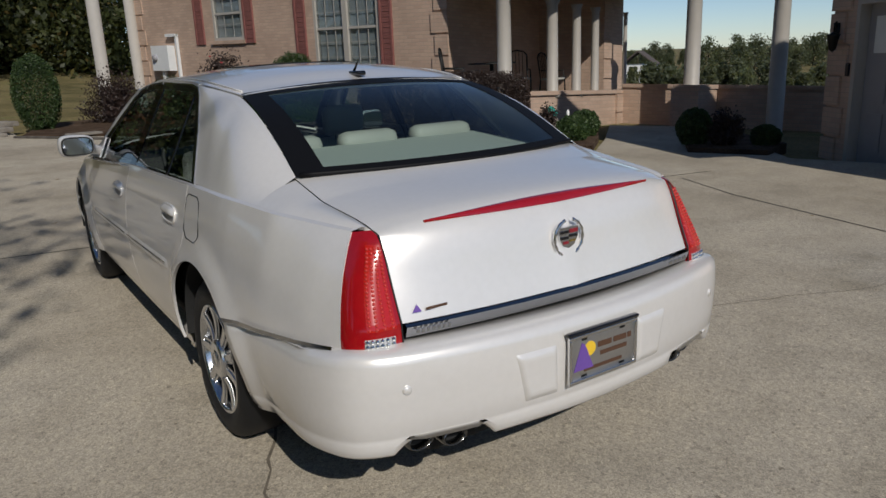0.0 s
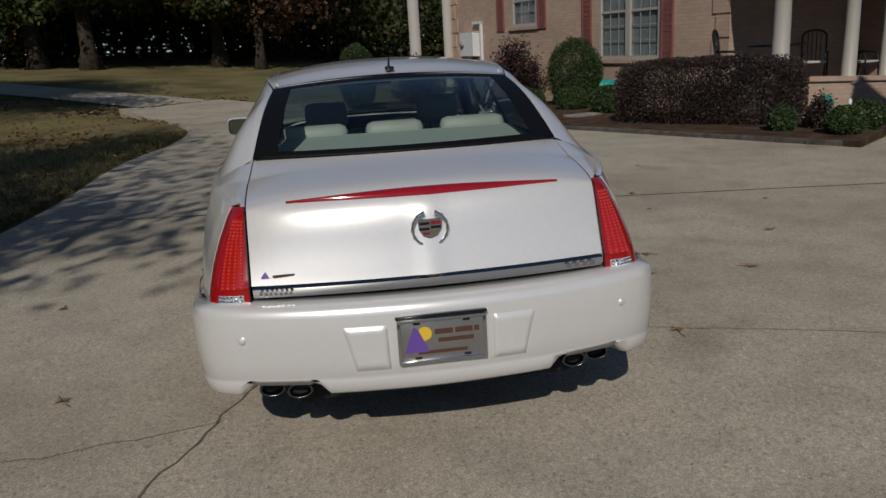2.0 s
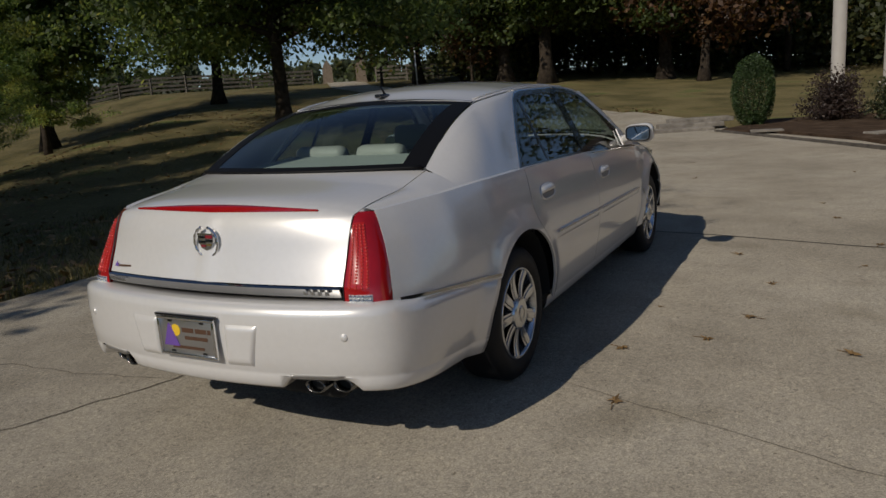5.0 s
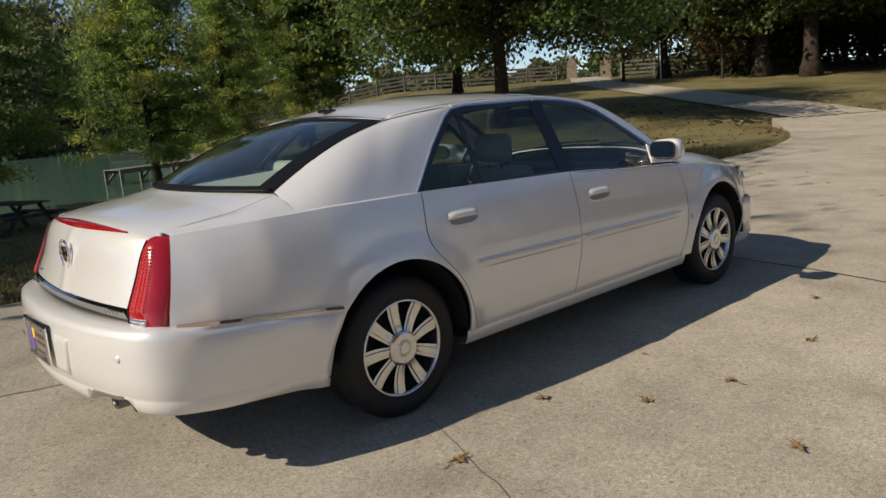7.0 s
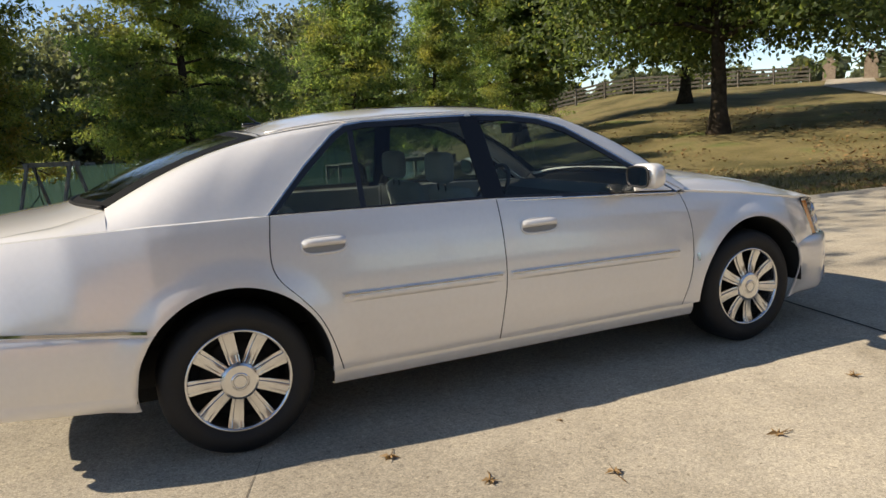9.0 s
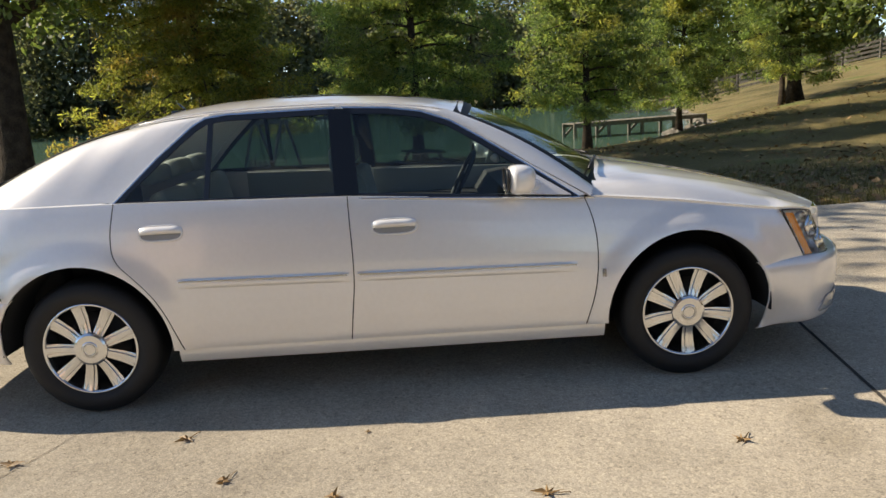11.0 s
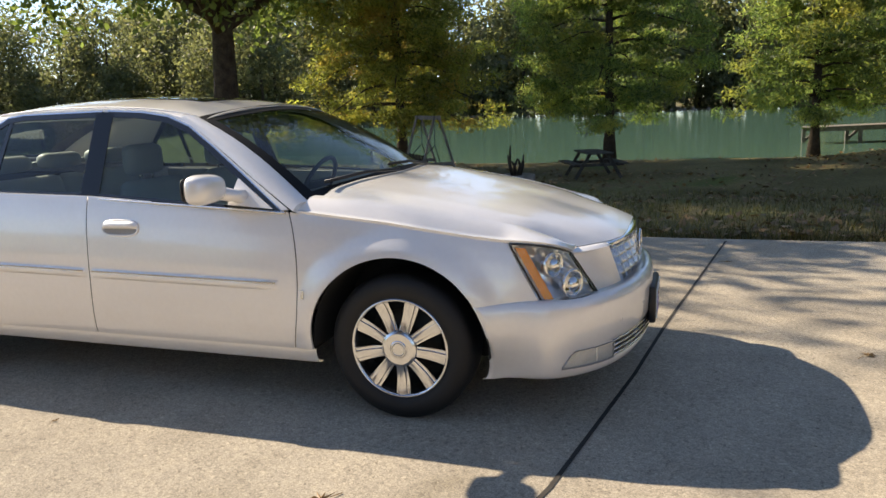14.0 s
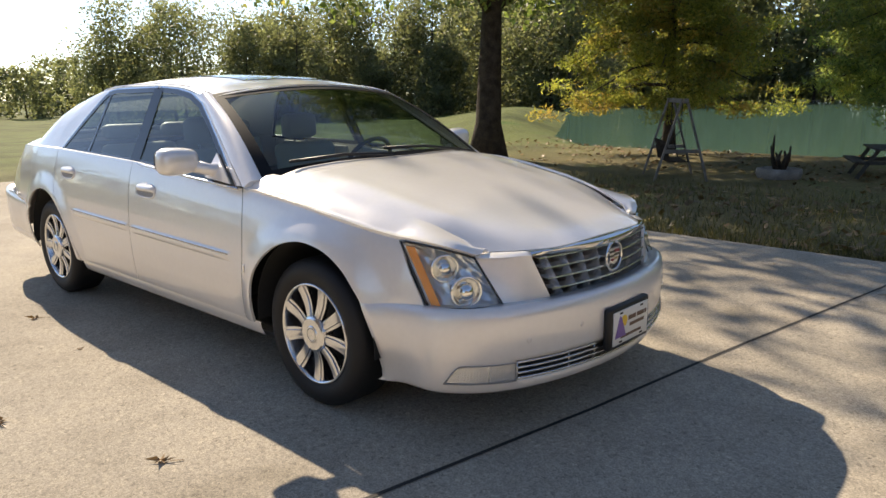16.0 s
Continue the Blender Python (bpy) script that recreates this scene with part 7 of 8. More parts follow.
# ---- wheels ----
def wheel(name):
    w = new(name)
    w["label"] = "nine-spoke bright alloy wheel with black tyre"
    rot = Matrix.Rotation(math.pi / 2, 4, "Y")
    bm = bmesh.new()
    R, r = WHEEL_R, 0.226
    lathe(bm, [(r, -0.11), (r + 0.012, -0.112), (r + 0.05, -0.115), (R - 0.02, -0.105), (R - 0.004, -0.085), (R, -0.06), (R, 0.06), (R - 0.004, 0.085), (R - 0.02, 0.105), (r + 0.06, 0.118), (r + 0.03, 0.117), (r + 0.012, 0.108), (r, 0.10)], 64, rot)
    part("tyre", bm, RUBBER, w, "black tyre with fine tread")
    bm = bmesh.new()
    lathe(bm, [(r + 0.004, 0.103), (r + 0.002, 0.109), (r - 0.006, 0.110), (r - 0.012, 0.100), (r - 0.016, 0.06), (r - 0.03, 0.02), (r - 0.03, -0.10), (r, -0.11)], 64, rot)
    rim = part("rim", bm, SATIN, w)
    bm = bmesh.new()
    lathe(bm, [(0, -0.02), (0.15, -0.02), (0.155, -0.03)], 32, rot)
    part("brake_disc", bm, DARKMETAL, w)
    # Near-black disc painted as the shade behind the spokes.
    bm = bmesh.new()
    lathe(bm, [(0, -0.04), (0.20, -0.04)], 32, rot)
    part("wheel_shade", bm, SHADOW, w)
    for k in range(9):
        a = 2 * math.pi * (k + 0.25) / 9
        bm = bmesh.new()
        for y0, y1, h in ((-0.028, -0.013, 0.098), (-0.013, 0.013, 0.104), (0.013, 0.028, 0.098)):
            def sp(u, v, y0=y0, y1=y1, h=h):
                rr = 0.074 + 0.142 * u
                widen = 0.88 + 0.34 * u
                return Vector((h - 0.010 * u * (1 - u) * 4 + (0.002 if 0.1 < v < 0.9 else 0), (y0 + (y1 - y0) * v) * widen, rr))
            sheet(sp, 6, 2, bm)
        bmesh.ops.transform(bm, matrix=Matrix.Rotation(a, 4, "X"), verts=bm.verts)
        part("spoke", bm, SATIN, rim, solid=0.022)
    bm = bmesh.new()
    lathe(bm, [(0, 0.118), (0.036, 0.118), (0.040, 0.115), (0.070, 0.115), (0.080, 0.110), (0.084, 0.100), (0.084, 0.06)], 40, rot)
    cap = part("centre_cap", bm, SATIN, w, "round centre cap")
    cap.modifiers.new("crisp rim", "EDGE_SPLIT").split_angle = radians(18)
    bm = bmesh.new()
    lathe(bm, [(0.026, 0.1185), (0.029, 0.121), (0.032, 0.1185)], 28, rot)
    part("cap_wreath", bm, GREY, w)
    return w


first = wheel("wheel")
first.parent = car
first.matrix_basis = pose(0.775, REAR_AXLE, WHEEL_R)
for x, y, turn in ((0.775, FRONT_AXLE, 12), (-0.775, REAR_AXLE, 180), (-0.775, FRONT_AXLE, 180)):
    w = copy_thing(first, pose(x, y, WHEEL_R, turn if turn < 100 else 0, 0, 0 if turn < 100 else 180))
    w.parent = car
# arch lips and liners
for s in (1, -1):
    for c in (REAR_AXLE, FRONT_AXLE):
        half = lerp(WIDE, c) - 0.030
        bm = sheet(lambda u, v: Vector((s * (half - (half - 0.52) * v), c + (ARCH_R + 0.006) * math.cos(-0.06 + (math.pi + 0.12) * u), 0.345 + (ARCH_R + 0.006) * math.sin(-0.06 + (math.pi + 0.12) * u))), 28, 2)
        sheet(lambda u, v: Vector((s * 0.52, c + (ARCH_R + 0.006) * (2 * u - 1), 0.20 + (0.145 + (ARCH_R + 0.006) * math.sqrt(max(0.0, 1 - (2 * u - 1) ** 2))) * v)), 24, 3, bm)
        part("arch_liner", bm, SHADOW, car, "dark wheel arch liner", solid=0.004)
# underbody and inner shell
bm = bmesh.new()
box(bm, (0, 1.40, 0.36), (1.08, 4.9, 0.20), None, 0.03)
part("underbody", bm, SHADOW, car, "dark underside")
for nm, c, sz in (("floor_pan", (0, 1.45, 0.29), (1.50, 1.9, 0.16)), ("cabin_tub", (0, 1.42, 0.60), (1.70, 1.9, 0.42)), ("boot_well", (0, -0.58, 0.75), (1.24, 0.75, 0.50)), ("engine_bay", (0, 3.1, 0.62), (1.10, 0.95, 0.36))):
    bm = bmesh.new()
    box(bm, c, sz, None, 0.03)
    part(nm, bm, SHADOW, car, "dark inner structure")

# ---- inside ----
def seat(x, y, w, head=True):
    st = new("seat")
    st.parent = car
    st["label"] = "pale grey leather seat"
    bm = bmesh.new()
    box(bm, (x, y, 0.82), (w, 0.10, 0.46), Matrix.Translation((x, y, 0.8)) @ Matrix.Rotation(0.22, 4, "X") @ Matrix.Translation((-x, -y, -0.8)), 0.045)
    part("backrest", bm, LEATHER, st)
    bm = bmesh.new()
    box(bm, (x, y + 0.27, 0.66), (w, 0.48, 0.12), None, 0.04)
    part("cushion", bm, LEATHER, st)
    if head:
        bm = bmesh.new()
        box(bm, (x, y - 0.10, 1.15), (w * 0.56, 0.09, 0.17), None, 0.04)
        part("headrest", bm, LEATHER, st)
        bm = bmesh.new()
        for q in (-0.05, 0.05):
            tube(bm, [(x + q, y - 0.085, 1.02), (x + q, y - 0.095, 1.10)], 0.007, 5)
        part("headrest_post", bm, CHROME, st)


seat(0.36, 1.32, 0.48), seat(-0.36, 1.32, 0.48)
seat(0.36, 0.36, 0.54, False), seat(-0.36, 0.36, 0.54, False), seat(0.0, 0.36, 0.2, False)
for x, w in ((-0.41, 0.34), (0.41, 0.34), (0.0, 0.30)):
    bm = bmesh.new()
    box(bm, (x, 0.24, 1.125), (w, 0.11, 0.10), None, 0.04)
    part("rear_headrest", bm, LEATHER, car, "low leather rear headrest")
def shelf(u, v):
    k = 2 * u - 1
    y0 = -0.47 - 0.165 * (1 - k * k)
    return Vector((k * 0.60, y0 + (0.20 - y0) * v, 1.078 + 0.045 * v))


part("parcel_shelf", sheet(shelf, 12, 6), CARPET, car, "pale cloth rear shelf", solid=0.03)
bm = sheet(lambda u, v: Vector(((2 * u - 1) * 0.72, 2.02 + 0.60 * v, 0.925 + 0.03 * math.sin(math.pi * v) - 0.10 * (v < 0.01))), 12, 8)
part("dashboard", bm, DASHMAT, car, "dark dashboard top", solid=0.12)
bm = bmesh.new()
lathe(bm, [(0.178 + 0.014 * math.cos(a), 0.014 * math.sin(a)) for a in np.linspace(0, 2 * math.pi, 9)], 32, Matrix.Translation((-0.37, 1.92, 0.93)) @ Matrix.Rotation(radians(62), 4, "X"))
box(bm, (0, 0, 0), (0.30, 0.06, 0.02), Matrix.Translation((-0.37, 1.92, 0.93)) @ Matrix.Rotation(radians(62), 4, "X"), 0.008)
part("steering_wheel", bm, DASHMAT, car, "dark steering wheel")
bm = bmesh.new()
box(bm, (0, 1.88, 1.335), (0.24, 0.03, 0.06), None, 0.012)
part("cabin_mirror", bm, BLACK, car, "inside rear-view mirror")
bm = sheet(lambda u, v: roof(0.06 + 0.88 * u, 0.04 + 0.90 * v) - Vector((0, 0, 0.03)), 12, 10)
part("headlining", bm, CARPET, car, "pale headlining", solid=0.006)
for s in (1, -1):
    for y0, y1 in ((0.46, 1.24), (1.33, 2.36)):
        bm = sheet(lambda u, v: Vector((s * (0.80 - 0.02 * v), y0 + (y1 - y0) * u, 0.60 + 0.385 * v - 0.045 * (y0 + (y1 - y0) * u - 1.2) * 0.55)), 4, 4)
        part("door_card", bm, LEATHER, car, "pale leather door card", solid=0.02)


# ---- things on the lawn and by the pond ----
def beam(bm, a, b, w, h=None):
    """A square-cut timber from a to b."""
    a, b = Vector(a), Vector(b)
    d = b - a
    box(bm, (0, 0, d.length / 2), (w, h or w, d.length), Matrix.Translation(a) @ d.to_track_quat("Z", "Y").to_matrix().to_4x4())


def fence_run(pts, seed):
    """Posts and four rails from point to point."""
    rnd = random.Random(seed)
    f = thing("rail_fence", "weathered grey wooden post and rail fence across the lawn", "fence")
    for (x0, y0), (x1, y1) in zip(pts, pts[1:]):
        n = max(1, round(math.hypot(x1 - x0, y1 - y0) / 2.6))
        for i in range(n):
            p, q = (Vector((x0 + (x1 - x0) * k / n, y0 + (y1 - y0) * k / n, 0)) for k in (i, i + 1))
            p.z, q.z = ground_z(p.x, p.y), ground_z(q.x, q.y)
            b = bmesh.new()
            beam(b, p - Vector((0, 0, 0.2)), p + Vector((rnd.uniform(-0.02, 0.02), 0, 1.35)), 0.16)
            part("post", b, WOOD, f, smooth=False)
            for h in (0.26, 0.58, 0.90, 1.22):
                b = bmesh.new()
                beam(b, p + Vector((0, -0.09, h + rnd.uniform(-0.02, 0.02))), q + Vector((0, -0.09, h + rnd.uniform(-0.02, 0.02))), 0.045, 0.17)
                part("rail", b, WOOD, f, smooth=False)


fence_run([(-39.4, 51.6), (-47, 40), (-54.5, 27.5), (-58, 18)], 1)
fence_run([(-33.2, 52.6), (-18, 64), (-2, 70)], 2)


def gate_pillar(x, y):
    t = thing("gate_pillar", "tan brick gate pillar with a pointed arched top", "pillar", "gate pillars", pose(x, y, ground_z(x, y) - 0.1, 0, 0, 35) @ Matrix.Scale(0.82, 4))
    b = bmesh.new()
    out = [(-0.55, 0), (0.55, 0), (0.55, 1.65), (0.42, 2.05), (0.22, 2.4), (0, 2.72), (-0.22, 2.4), (-0.42, 2.05), (-0.55, 1.65)]
    a, c = [b.verts.new((p, -0.28, q)) for p, q in out], [b.verts.new((p, 0.28, q)) for p, q in out]
    b.faces.new(a), b.faces.new(c[::-1])
    for i in range(9):
        b.faces.new((a[i], a[(i + 1) % 9], c[(i + 1) % 9], c[i]))
    part("shaft", b, PLAINBRICK, t, smooth=False)
    b = bmesh.new()
    box(b, (0, 0, 0.12), (1.3, 0.75, 0.24), None, 0.02)
    part("plinth", b, PLAINBRICK, t, smooth=False)
    b = bmesh.new()
    tube(b, [(0, 0, 2.70), (0, 0, 3.0)], 0.02, 5)
    tube(b, [(-0.09, 0, 2.88), (0.09, 0, 2.88)], 0.02, 5)
    part("finial", b, DARKMETAL, t)


gate_pillar(-38.2, 52.3), gate_pillar(-34.6, 52.3)
t = thing("marker_pole", "slim white marker pole standing on the lawn", "pole", at=pose(*gz(-25, 45.2), 2, 0, 0))
b = bmesh.new()
tube(b, [(0, 0, -0.2), (0, 0, 2.8)], 0.05, 8)
part("pole", b, WHITE, t)


def swing():
    x, y = -12.2, -1.6
    t = thing("garden_swing", "grey timber A-frame garden swing on the pond bank", "swing", at=pose(x, y, ground_z(x, y), 0, 0, 90 - 53) @ Matrix.Scale(0.86, 4))
    for e in (-0.8, 0.8):
        for s in (-1, 1):
            b = bmesh.new()
            beam(b, (e, s * 0.62, 0), (e, s * 0.05, 1.95), 0.09, 0.045)
            part("leg", b, WOOD, t, smooth=False)
        b = bmesh.new()
        beam(b, (e, -0.42, 0.72), (e, 0.42, 0.72), 0.04, 0.09)
        part("brace", b, WOOD, t, smooth=False)
    b = bmesh.new()
    beam(b, (-1.0, 0, 1.90), (1.0, 0, 1.90), 0.10)
    part("top_beam", b, WOOD, t, smooth=False)
    for k in range(5):
        b = bmesh.new()
        beam(b, (-0.6, -0.22 + 0.1 * k, 0.45), (0.6, -0.22 + 0.1 * k, 0.45), 0.08, 0.02)
        part("seat_slat", b, BARK, t, smooth=False)
        b = bmesh.new()
        beam(b, (-0.6 + 0.3 * k, -0.26, 0.45), (-0.6 + 0.3 * k, -0.36, 0.95), 0.02, 0.07)
        part("back_slat", b, BARK, t, smooth=False)
    for e in (-0.58, 0.58):
        b = bmesh.new()
        tube(b, [(e, 0.2, 0.45), (e, 0, 1.2), (e, 0, 1.88)], 0.012, 5)
        tube(b, [(e, -0.3, 0.9), (e, 0, 1.2)], 0.012, 5)
        part("chain", b, DARKMETAL, t)


swing()


def planter():
    x, y = -13.5, 0.15
    t = thing("stone_planter", "round pale stone planter with dark bare stems", "planter", at=pose(x, y, ground_z(x, y)) @ Matrix.Scale(0.82, 4))
    b = bmesh.new()
    lathe(b, [(0.52, 0), (0.56, 0.12), (0.55, 0.24), (0.46, 0.26), (0.44, 0.18), (0, 0.17)], 20)
    part("bowl", b, STONE, t)
    rnd = random.Random(4)
    for i in range(7):
        a = i * 0.9
        b = bmesh.new()
        tube(b, [(0.08 * math.cos(a), 0.08 * math.sin(a), 0.15), (0.2 * math.cos(a), 0.2 * math.sin(a), 0.5), (0.24 * math.cos(a + 0.4), 0.24 * math.sin(a + 0.4), rnd.uniform(0.6, 1.15))], [0.06, 0.045, 0.02], 6)
        part("stem", b, BARK, t)


planter()


def picnic_table():
    x, y = -14.9, 1.8
    t = thing("picnic_table", "dark weathered wooden picnic table on the bank", "table", at=pose(x, y, ground_z(x, y), 0, 0, 22) @ Matrix.Scale(0.84, 4))
    for k in range(5):
        b = bmesh.new()
        beam(b, (-0.9, -0.30 + 0.15 * k, 0.74), (0.9, -0.30 + 0.15 * k, 0.74), 0.14, 0.04)
        part("tabletop_board", b, OLDWOOD, t, smooth=False)
    for s in (-1, 1):
        for k in (0, 1):
            b = bmesh.new()
            beam(b, (-0.9, s * (0.62 + 0.14 * k), 0.44), (0.9, s * (0.62 + 0.14 * k), 0.44), 0.13, 0.04)
            part("bench_board", b, OLDWOOD, t, smooth=False)
        for e in (-0.6, 0.6):
            b = bmesh.new()
            beam(b, (e, s * 0.68, 0), (e, s * 0.25, 0.72), 0.05, 0.09)
            part("leg", b, OLDWOOD, t, smooth=False)
    for e in (-0.6, 0.6):
        b = bmesh.new()
        beam(b, (e, -0.75, 0.40), (e, 0.75, 0.40), 0.05, 0.09)
        part("bench_bearer", b, OLDWOOD, t, smooth=False)


picnic_table()


def dock():
    t = thing("dock", "grey timber dock on posts over the pond", "dock")
    a, c = Vector((-29.0, 8.6, -0.08)), Vector((-30.8, 15.2, -0.02))
    d = (c - a).normalized()
    n = Vector((-d.y, d.x, 0))
    for k in range(46):
        p = a.lerp(c, k / 45)
        b = bmesh.new()
        beam(b, p - n * 0.6, p + n * 0.6, 0.13, 0.04)
        part("deck_board", b, WOOD, t, smooth=False)
    for s in (-0.55, 0.55):
        b = bmesh.new()
        beam(b, a + n * s - Vector((0, 0, 0.10)), c + n * s - Vector((0, 0, 0.10)), 0.05, 0.14)
        part("joist", b, WOOD, t, smooth=False)
        for k in range(5):
            p = a.lerp(c, k / 4) + n * s
            b = bmesh.new()
            beam(b, p - Vector((0, 0, 1.4)), p - Vector((0, 0, 0.02)), 0.13)
            part("post", b, WOOD, t, smooth=False)
    for k in range(3):
        p = a.lerp(c, k / 4) + n * 0.6
        b = bmesh.new()
        beam(b, p - Vector((0, 0, 0.62)), p + d * 0.55 - Vector((0, 0, 0.12)), 0.06, 0.10)
        part("brace", b, WOOD, t, smooth=False)


dock()


def rocks():
    rng = np.random.default_rng(3)
    b = bmesh.new()
    for k in range(260):
        i = rng.integers(3, 8)
        (x0, y0), (x1, y1) = POND[i], POND[(i + 1) % len(POND)]
        f = rng.uniform()
        r = bmesh.ops.create_icosphere(b, subdivisions=1, radius=rng.uniform(0.15, 0.4))
        m = Matrix.Translation((x0 + (x1 - x0) * f + rng.uniform(-0.4, 0.4), y0 + (y1 - y0) * f + rng.uniform(-0.4, 0.4), -0.62)) @ Matrix.Rotation(rng.uniform(0, 3), 4, "Z") @ Matrix.Diagonal((1, rng.uniform(0.5, 0.9), rng.uniform(0.4, 0.7), 1))
        bmesh.ops.transform(b, matrix=m, verts=r["verts"])
    tagged(finish("shore_rocks", b, STONE, smooth=False), "grey rocks lining the far pond shore", "rocks", kind="stuff")


rocks()

# ---- things by the house ----
def steps():
    t = thing("garden_steps", "three pale stone garden steps from the drive to the lawn", "steps", at=pose(-1.4, 17.4, 0, 0, 0, 20))
    for k in range(3):
        b = bmesh.new()
        box(b, (0.35 * k, 0.45 * k, 0.05 + 0.10 * k), (1.7, 0.7, 0.12), None, 0.02)
        part("step", b, STONE, t, smooth=False)


steps()


def hose_reel():
    c = hp(-2.5, -0.35, 0)
    t = thing("hose_reel", "round teal plastic hose reel on a stand", "hose reel", at=pose(c.x, c.y, 0.0, 0, 0, 20) @ Matrix.Scale(0.78, 4))
    b = bmesh.new()
    lathe(b, [(0, 0.14), (0.24, 0.14), (0.26, 0.10), (0.15, 0.09), (0.15, -0.09), (0.26, -0.10), (0.24, -0.14), (0, -0.14)], 20, Matrix.Translation((0, 0, 0.62)) @ Matrix.Rotation(math.pi / 2, 4, "X"))
    part("drum", b, TEAL, t)
    b = bmesh.new()
    for s in (-1, 1):
        beam(b, (s * 0.2, 0, 0), (0, 0, 0.62), 0.05)
    part("stand", b, TEAL, t, smooth=False)


hose_reel()


def patio_chair(a, bb, turn):
    c = hp(a, bb, 0.72)
    t = thing("patio_chair", "dark iron patio chair with a scrolled high back", "chair", at=pose(c.x, c.y, c.z, 0, 0, turn) @ Matrix.Scale(0.95, 4))
    for x in (-0.22, 0.22):
        b = bmesh.new()
        tube(b, [(x, -0.24, 0), (x, -0.20, 0.42), (x * 1.02, -0.28, 0.95)], 0.018, 6)
        part("back_post", b, DARKMETAL, t)
        b = bmesh.new()
        tube(b, [(x, 0.24, 0), (x, 0.22, 0.42), (x, 0.18, 0.62), (x, -0.2, 0.64)], 0.018, 6)
        part("arm", b, DARKMETAL, t)
    b = bmesh.new()
    box(b, (0, 0, 0.43), (0.46, 0.46, 0.05), None, 0.02)
    part("seat", b, LEATHER, t)
    b = bmesh.new()
    tube(b, [(-0.23, -0.28, 0.95), (-0.15, -0.29, 1.03), (0, -0.30, 1.06), (0.15, -0.29, 1.03), (0.23, -0.28, 0.95)], 0.02, 6)
    for x in (-0.12, -0.04, 0.04, 0.12):
        tube(b, [(x, -0.20, 0.45), (x, -0.29, 1.02)], 0.008, 5)
    part("backrest", b, DARKMETAL, t)


patio_chair(0.95, -0.55, 230), patio_chair(1.3, 1.0, 150), patio_chair(1.3, 2.2, 200)


def patio_table():
    c = hp(1.3, 0.1, 0.72)
    t = thing("patio_table", "round dark iron patio table on the porch", "table", at=pose(c.x, c.y, c.z))
    b = bmesh.new()
    lathe(b, [(0, 0.70), (0.5, 0.70), (0.5, 0.73), (0, 0.73)], 24)
    part("tabletop", b, DARKMETAL, t)
    b = bmesh.new()
    lathe(b, [(0.25, 0), (0.05, 0.05), (0.04, 0.7)], 12)
    part("pedestal", b, DARKMETAL, t)


patio_table()
for x, y, lab, mt in ((7.05, 6.75, "small pale green garden ornament on a stone", TEAL), (7.45, 6.75, "small white and purple garden ornament", WHITE)):
    t = thing("garden_ornament", lab, "ornament", at=pose(x, y, 0.07))
    b = bmesh.new()
    if mt is TEAL:
        box(b, (0, 0, 0.16), (0.22, 0.18, 0.3), None, 0.04)
        part("stone", b, STONE, t)
        b = bmesh.new()
        lathe(b, [(0, 0.30), (0.10, 0.32), (0.12, 0.38), (0.07, 0.44), (0.05, 0.48), (0, 0.5)], 14)
    else:
        lathe(b, [(0, 0), (0.07, 0.02), (0.09, 0.14), (0.06, 0.24), (0.025, 0.30), (0.03, 0.38), (0, 0.42)], 14)
    part("figure", b, mt, t)
for x, y, r in ((4.75, 11.3, 20), (3.2, 13.9, 35), (0.9, 15.6, 10)):
    b = bmesh.new()
    box(b, (0, 0, 0.085), (0.7, 0.42, 0.05), None, 0.015)
    bmesh.ops.transform(b, matrix=pose(x, y, 0, 0, 0, r), verts=b.verts)
    tagged(finish("stepping_stone", b, STONE, smooth=False), "flat pale stepping stone in the mulch", "stone", "stepping stones")


def distant_house():
    t = thing("distant_house", "small white gabled house far behind the trees", "house", at=pose(42.5, 36.0, -1.9, 0, 0, 35) @ Matrix.Scale(0.52, 4))
    b = bmesh.new()
    box(b, (0, 0, 2.0), (6, 4.5, 4.0))
    part("body", b, WHITE, t, smooth=False)
    b = bmesh.new()
    poly(b, [(-3.2, -2.5, 3.9), (3.2, -2.5, 3.9), (3.2, 0, 5.8), (-3.2, 0, 5.8)]), poly(b, [(-3.2, 2.5, 3.9), (-3.2, 0, 5.8), (3.2, 0, 5.8), (3.2, 2.5, 3.9)])
    part("roof", b, ROOFING, t, smooth=False, solid=0.15)
    for x in (-1.8, 1.8):
        b = bmesh.new()
        box(b, (x, -2.26, 2.2), (0.9, 0.06, 1.3))
        part("window", b, GREYDOOR, t, smooth=False)


distant_house()

# ---- fallen leaves ----
def oak_leaf(seed):
    rnd = random.Random(seed)
    n = 16
    b = bmesh.new()
    mid = b.verts.new((0, 0, 0.012))
    rim = []
    for i in range(n):
        a = 2 * math.pi * i / n
        r = (0.062 if i % 4 == 0 else 0.040 if i % 2 == 0 else 0.020) * rnd.uniform(0.8, 1.2)
        rim.append(b.verts.new((1.25 * r * math.cos(a), r * math.sin(a), rnd.uniform(0.002, 0.03))))
    for i in range(n):
        b.faces.new((mid, rim[i], rim[(i + 1) % n]))
    tube(b, [(0.05, 0, 0.008), (0.12, 0.015, 0.004)], 0.0025, 4)
    return b


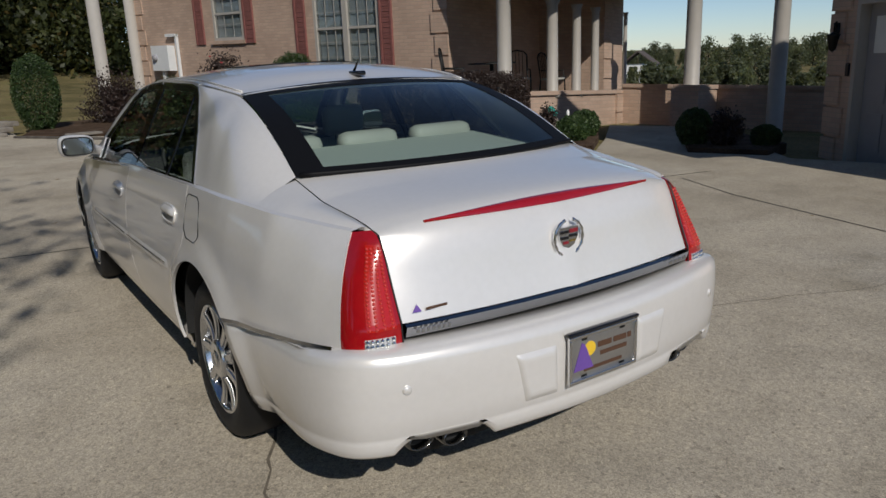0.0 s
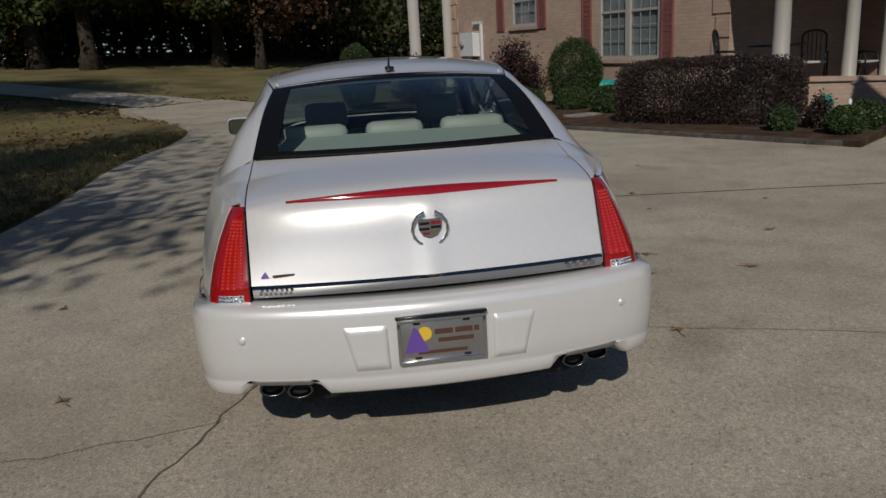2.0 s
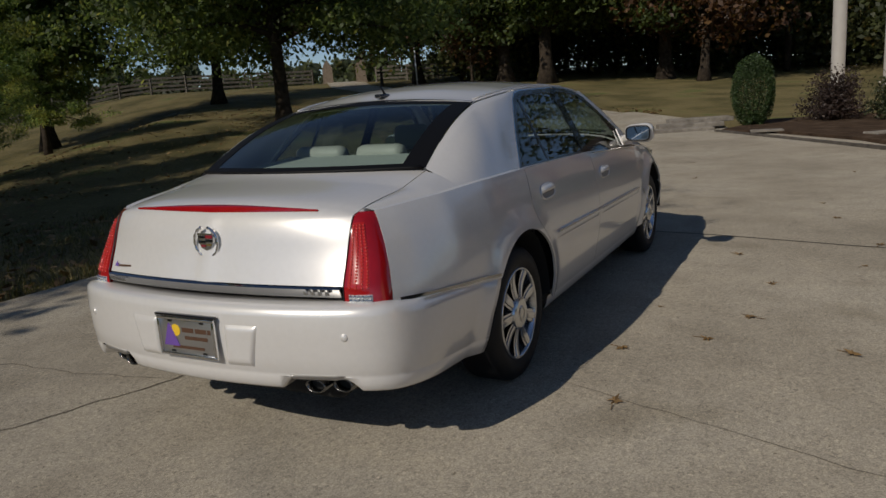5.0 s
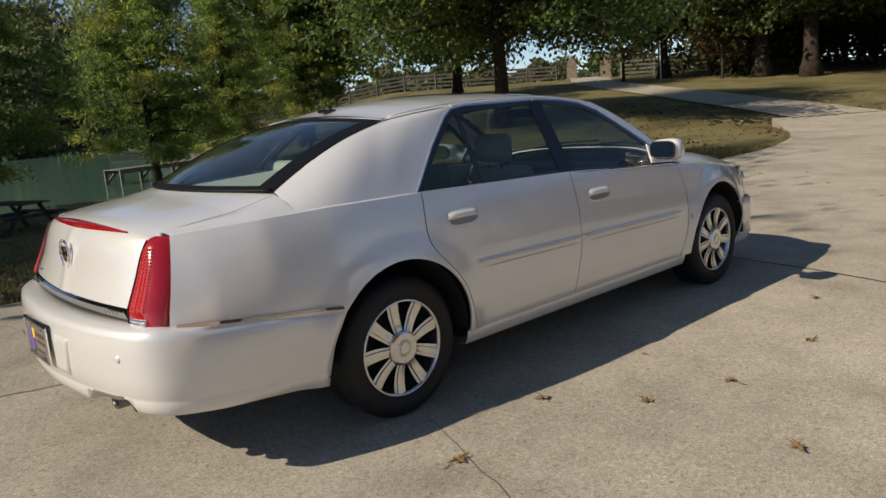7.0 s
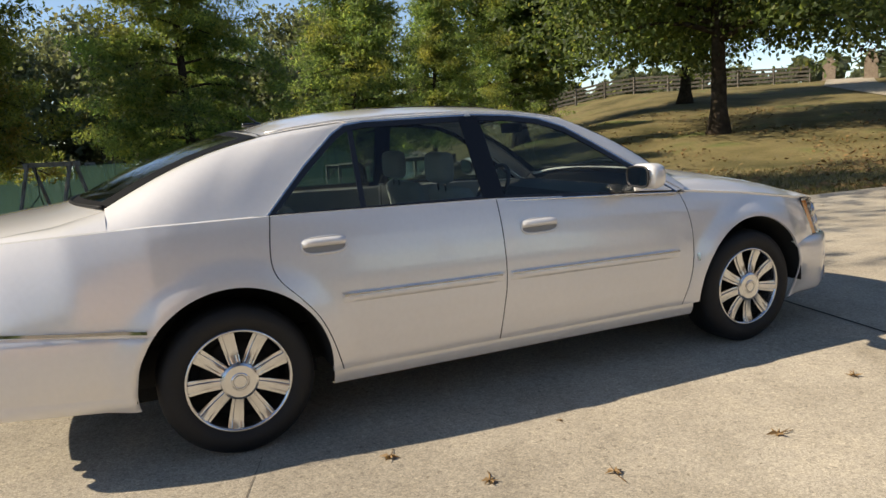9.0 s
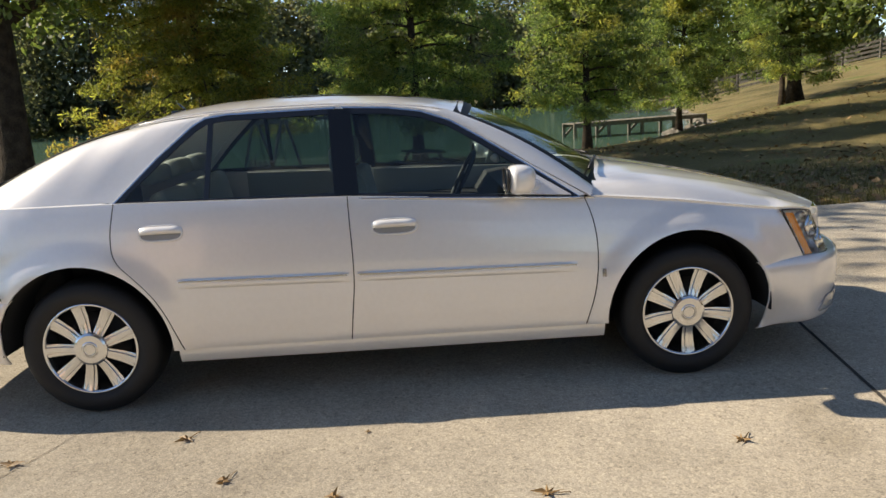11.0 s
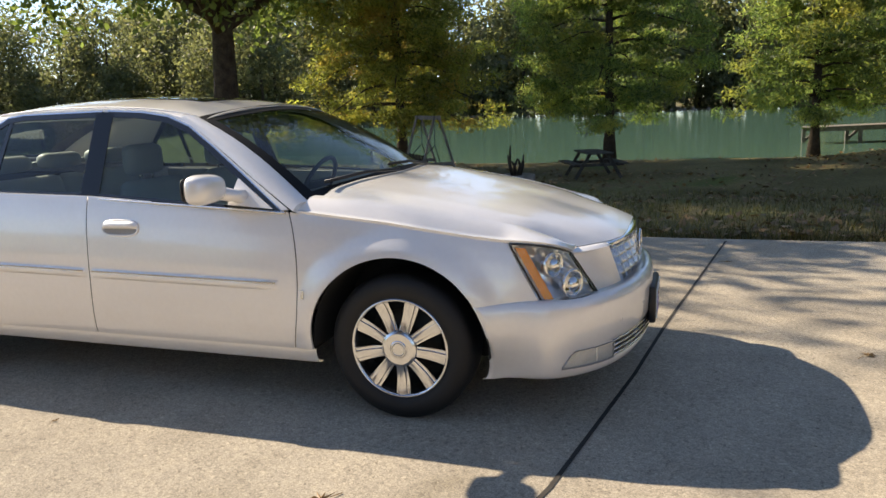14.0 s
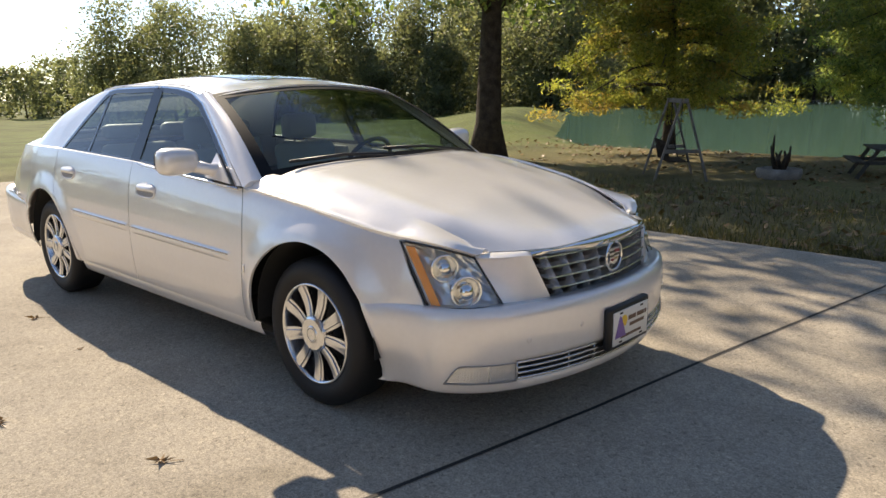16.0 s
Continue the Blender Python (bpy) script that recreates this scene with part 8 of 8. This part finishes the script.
def scatter_leaves():
    rnd = random.Random(9)
    spots = [(1.39, -0.165), (1.65, 0.80), (1.90, 2.04), (1.83, 1.25), (1.25, 0.53), (2.35, 0.75), (-0.45, 5.05), (1.6, 2.9), (2.6, 3.4), (2.3, 4.6), (-1.7, -0.2), (-2.2, 1.3), (3.0, 1.6)]
    while len(spots) < 60:
        x, y = rnd.uniform(-3.2, 6.5), rnd.uniform(-5, 12)
        if not (-1.2 < x < 1.2 and -1.6 < y < 4.4) and inside(PAD, x, y) and math.hypot(x - 2.8, y) > 0.5:
            spots.append((x, y))
    made = []
    for i, (x, y) in enumerate(spots):
        m = pose(x, y, 0.001, 0, 0, rnd.uniform(0, 360)) @ Matrix.Scale(0.72 if i < 13 else rnd.uniform(0.25, 0.6), 4)
        if i < 5:
            ob = finish("fallen_leaf", oak_leaf(i), DRYLEAF, smooth=False, recalc=False)
            tagged(ob, "dry curled brown oak leaf on the concrete", "leaf", "leaves on the drive")
            ob.matrix_basis = m
            made.append(ob)
        else:
            ob = made[i % 5].copy()
            scene.collection.objects.link(ob)
            ob.matrix_basis = m


scatter_leaves()


def litter():
    rng = np.random.default_rng(5)
    n = 26000
    x = -3.9 - 26 * rng.uniform(0, 1, n) ** 1.6
    y = rng.uniform(-12, 30, n)
    keep = [i for i in range(n) if not inside(PAD, x[i], y[i]) and not inside(POND, x[i], y[i]) and noise.noise((x[i] * 0.3, y[i] * 0.3, 2)) > rng.uniform(-0.35, 0.5)]
    p = np.array([(x[i], y[i], ground_z(x[i], y[i]) + 0.02) for i in keep])
    v, f = quads(p, 0.085, rng, up=2.0)
    tagged(new("leaf_litter", leaf_mesh("leaf_litter", v, f, DRYLEAF)), "brown fallen leaves scattered over the lawn", "leaves", kind="stuff")
    n = 26000
    x, y = -3.85 - 8 * rng.uniform(0, 1, n) ** 2.2, rng.uniform(-8, 15, n)
    keep = [i for i in range(n) if not inside(PAD, x[i] + 0.05, y[i])]
    base = np.array([(x[i], y[i], ground_z(x[i], y[i]) - 0.02) for i in keep])
    m = len(base)
    a, h = rng.uniform(0, 2 * np.pi, m), rng.uniform(0.04, 0.11, m)
    w = np.stack([np.cos(a), np.sin(a), np.zeros(m)], 1) * 0.006
    tip = base + np.stack([rng.normal(0, 0.03, m), rng.normal(0, 0.03, m), h], 1)
    v = np.stack([base - w, base + w, tip + w * 0.3, tip - w * 0.3], 1).reshape(-1, 3)
    tagged(new("grass", leaf_mesh("grass", v, np.arange(4 * m).reshape(-1, 4), GRASSBLADE)), "short tufts of dry autumn grass along the drive", "grass", kind="stuff")


litter()
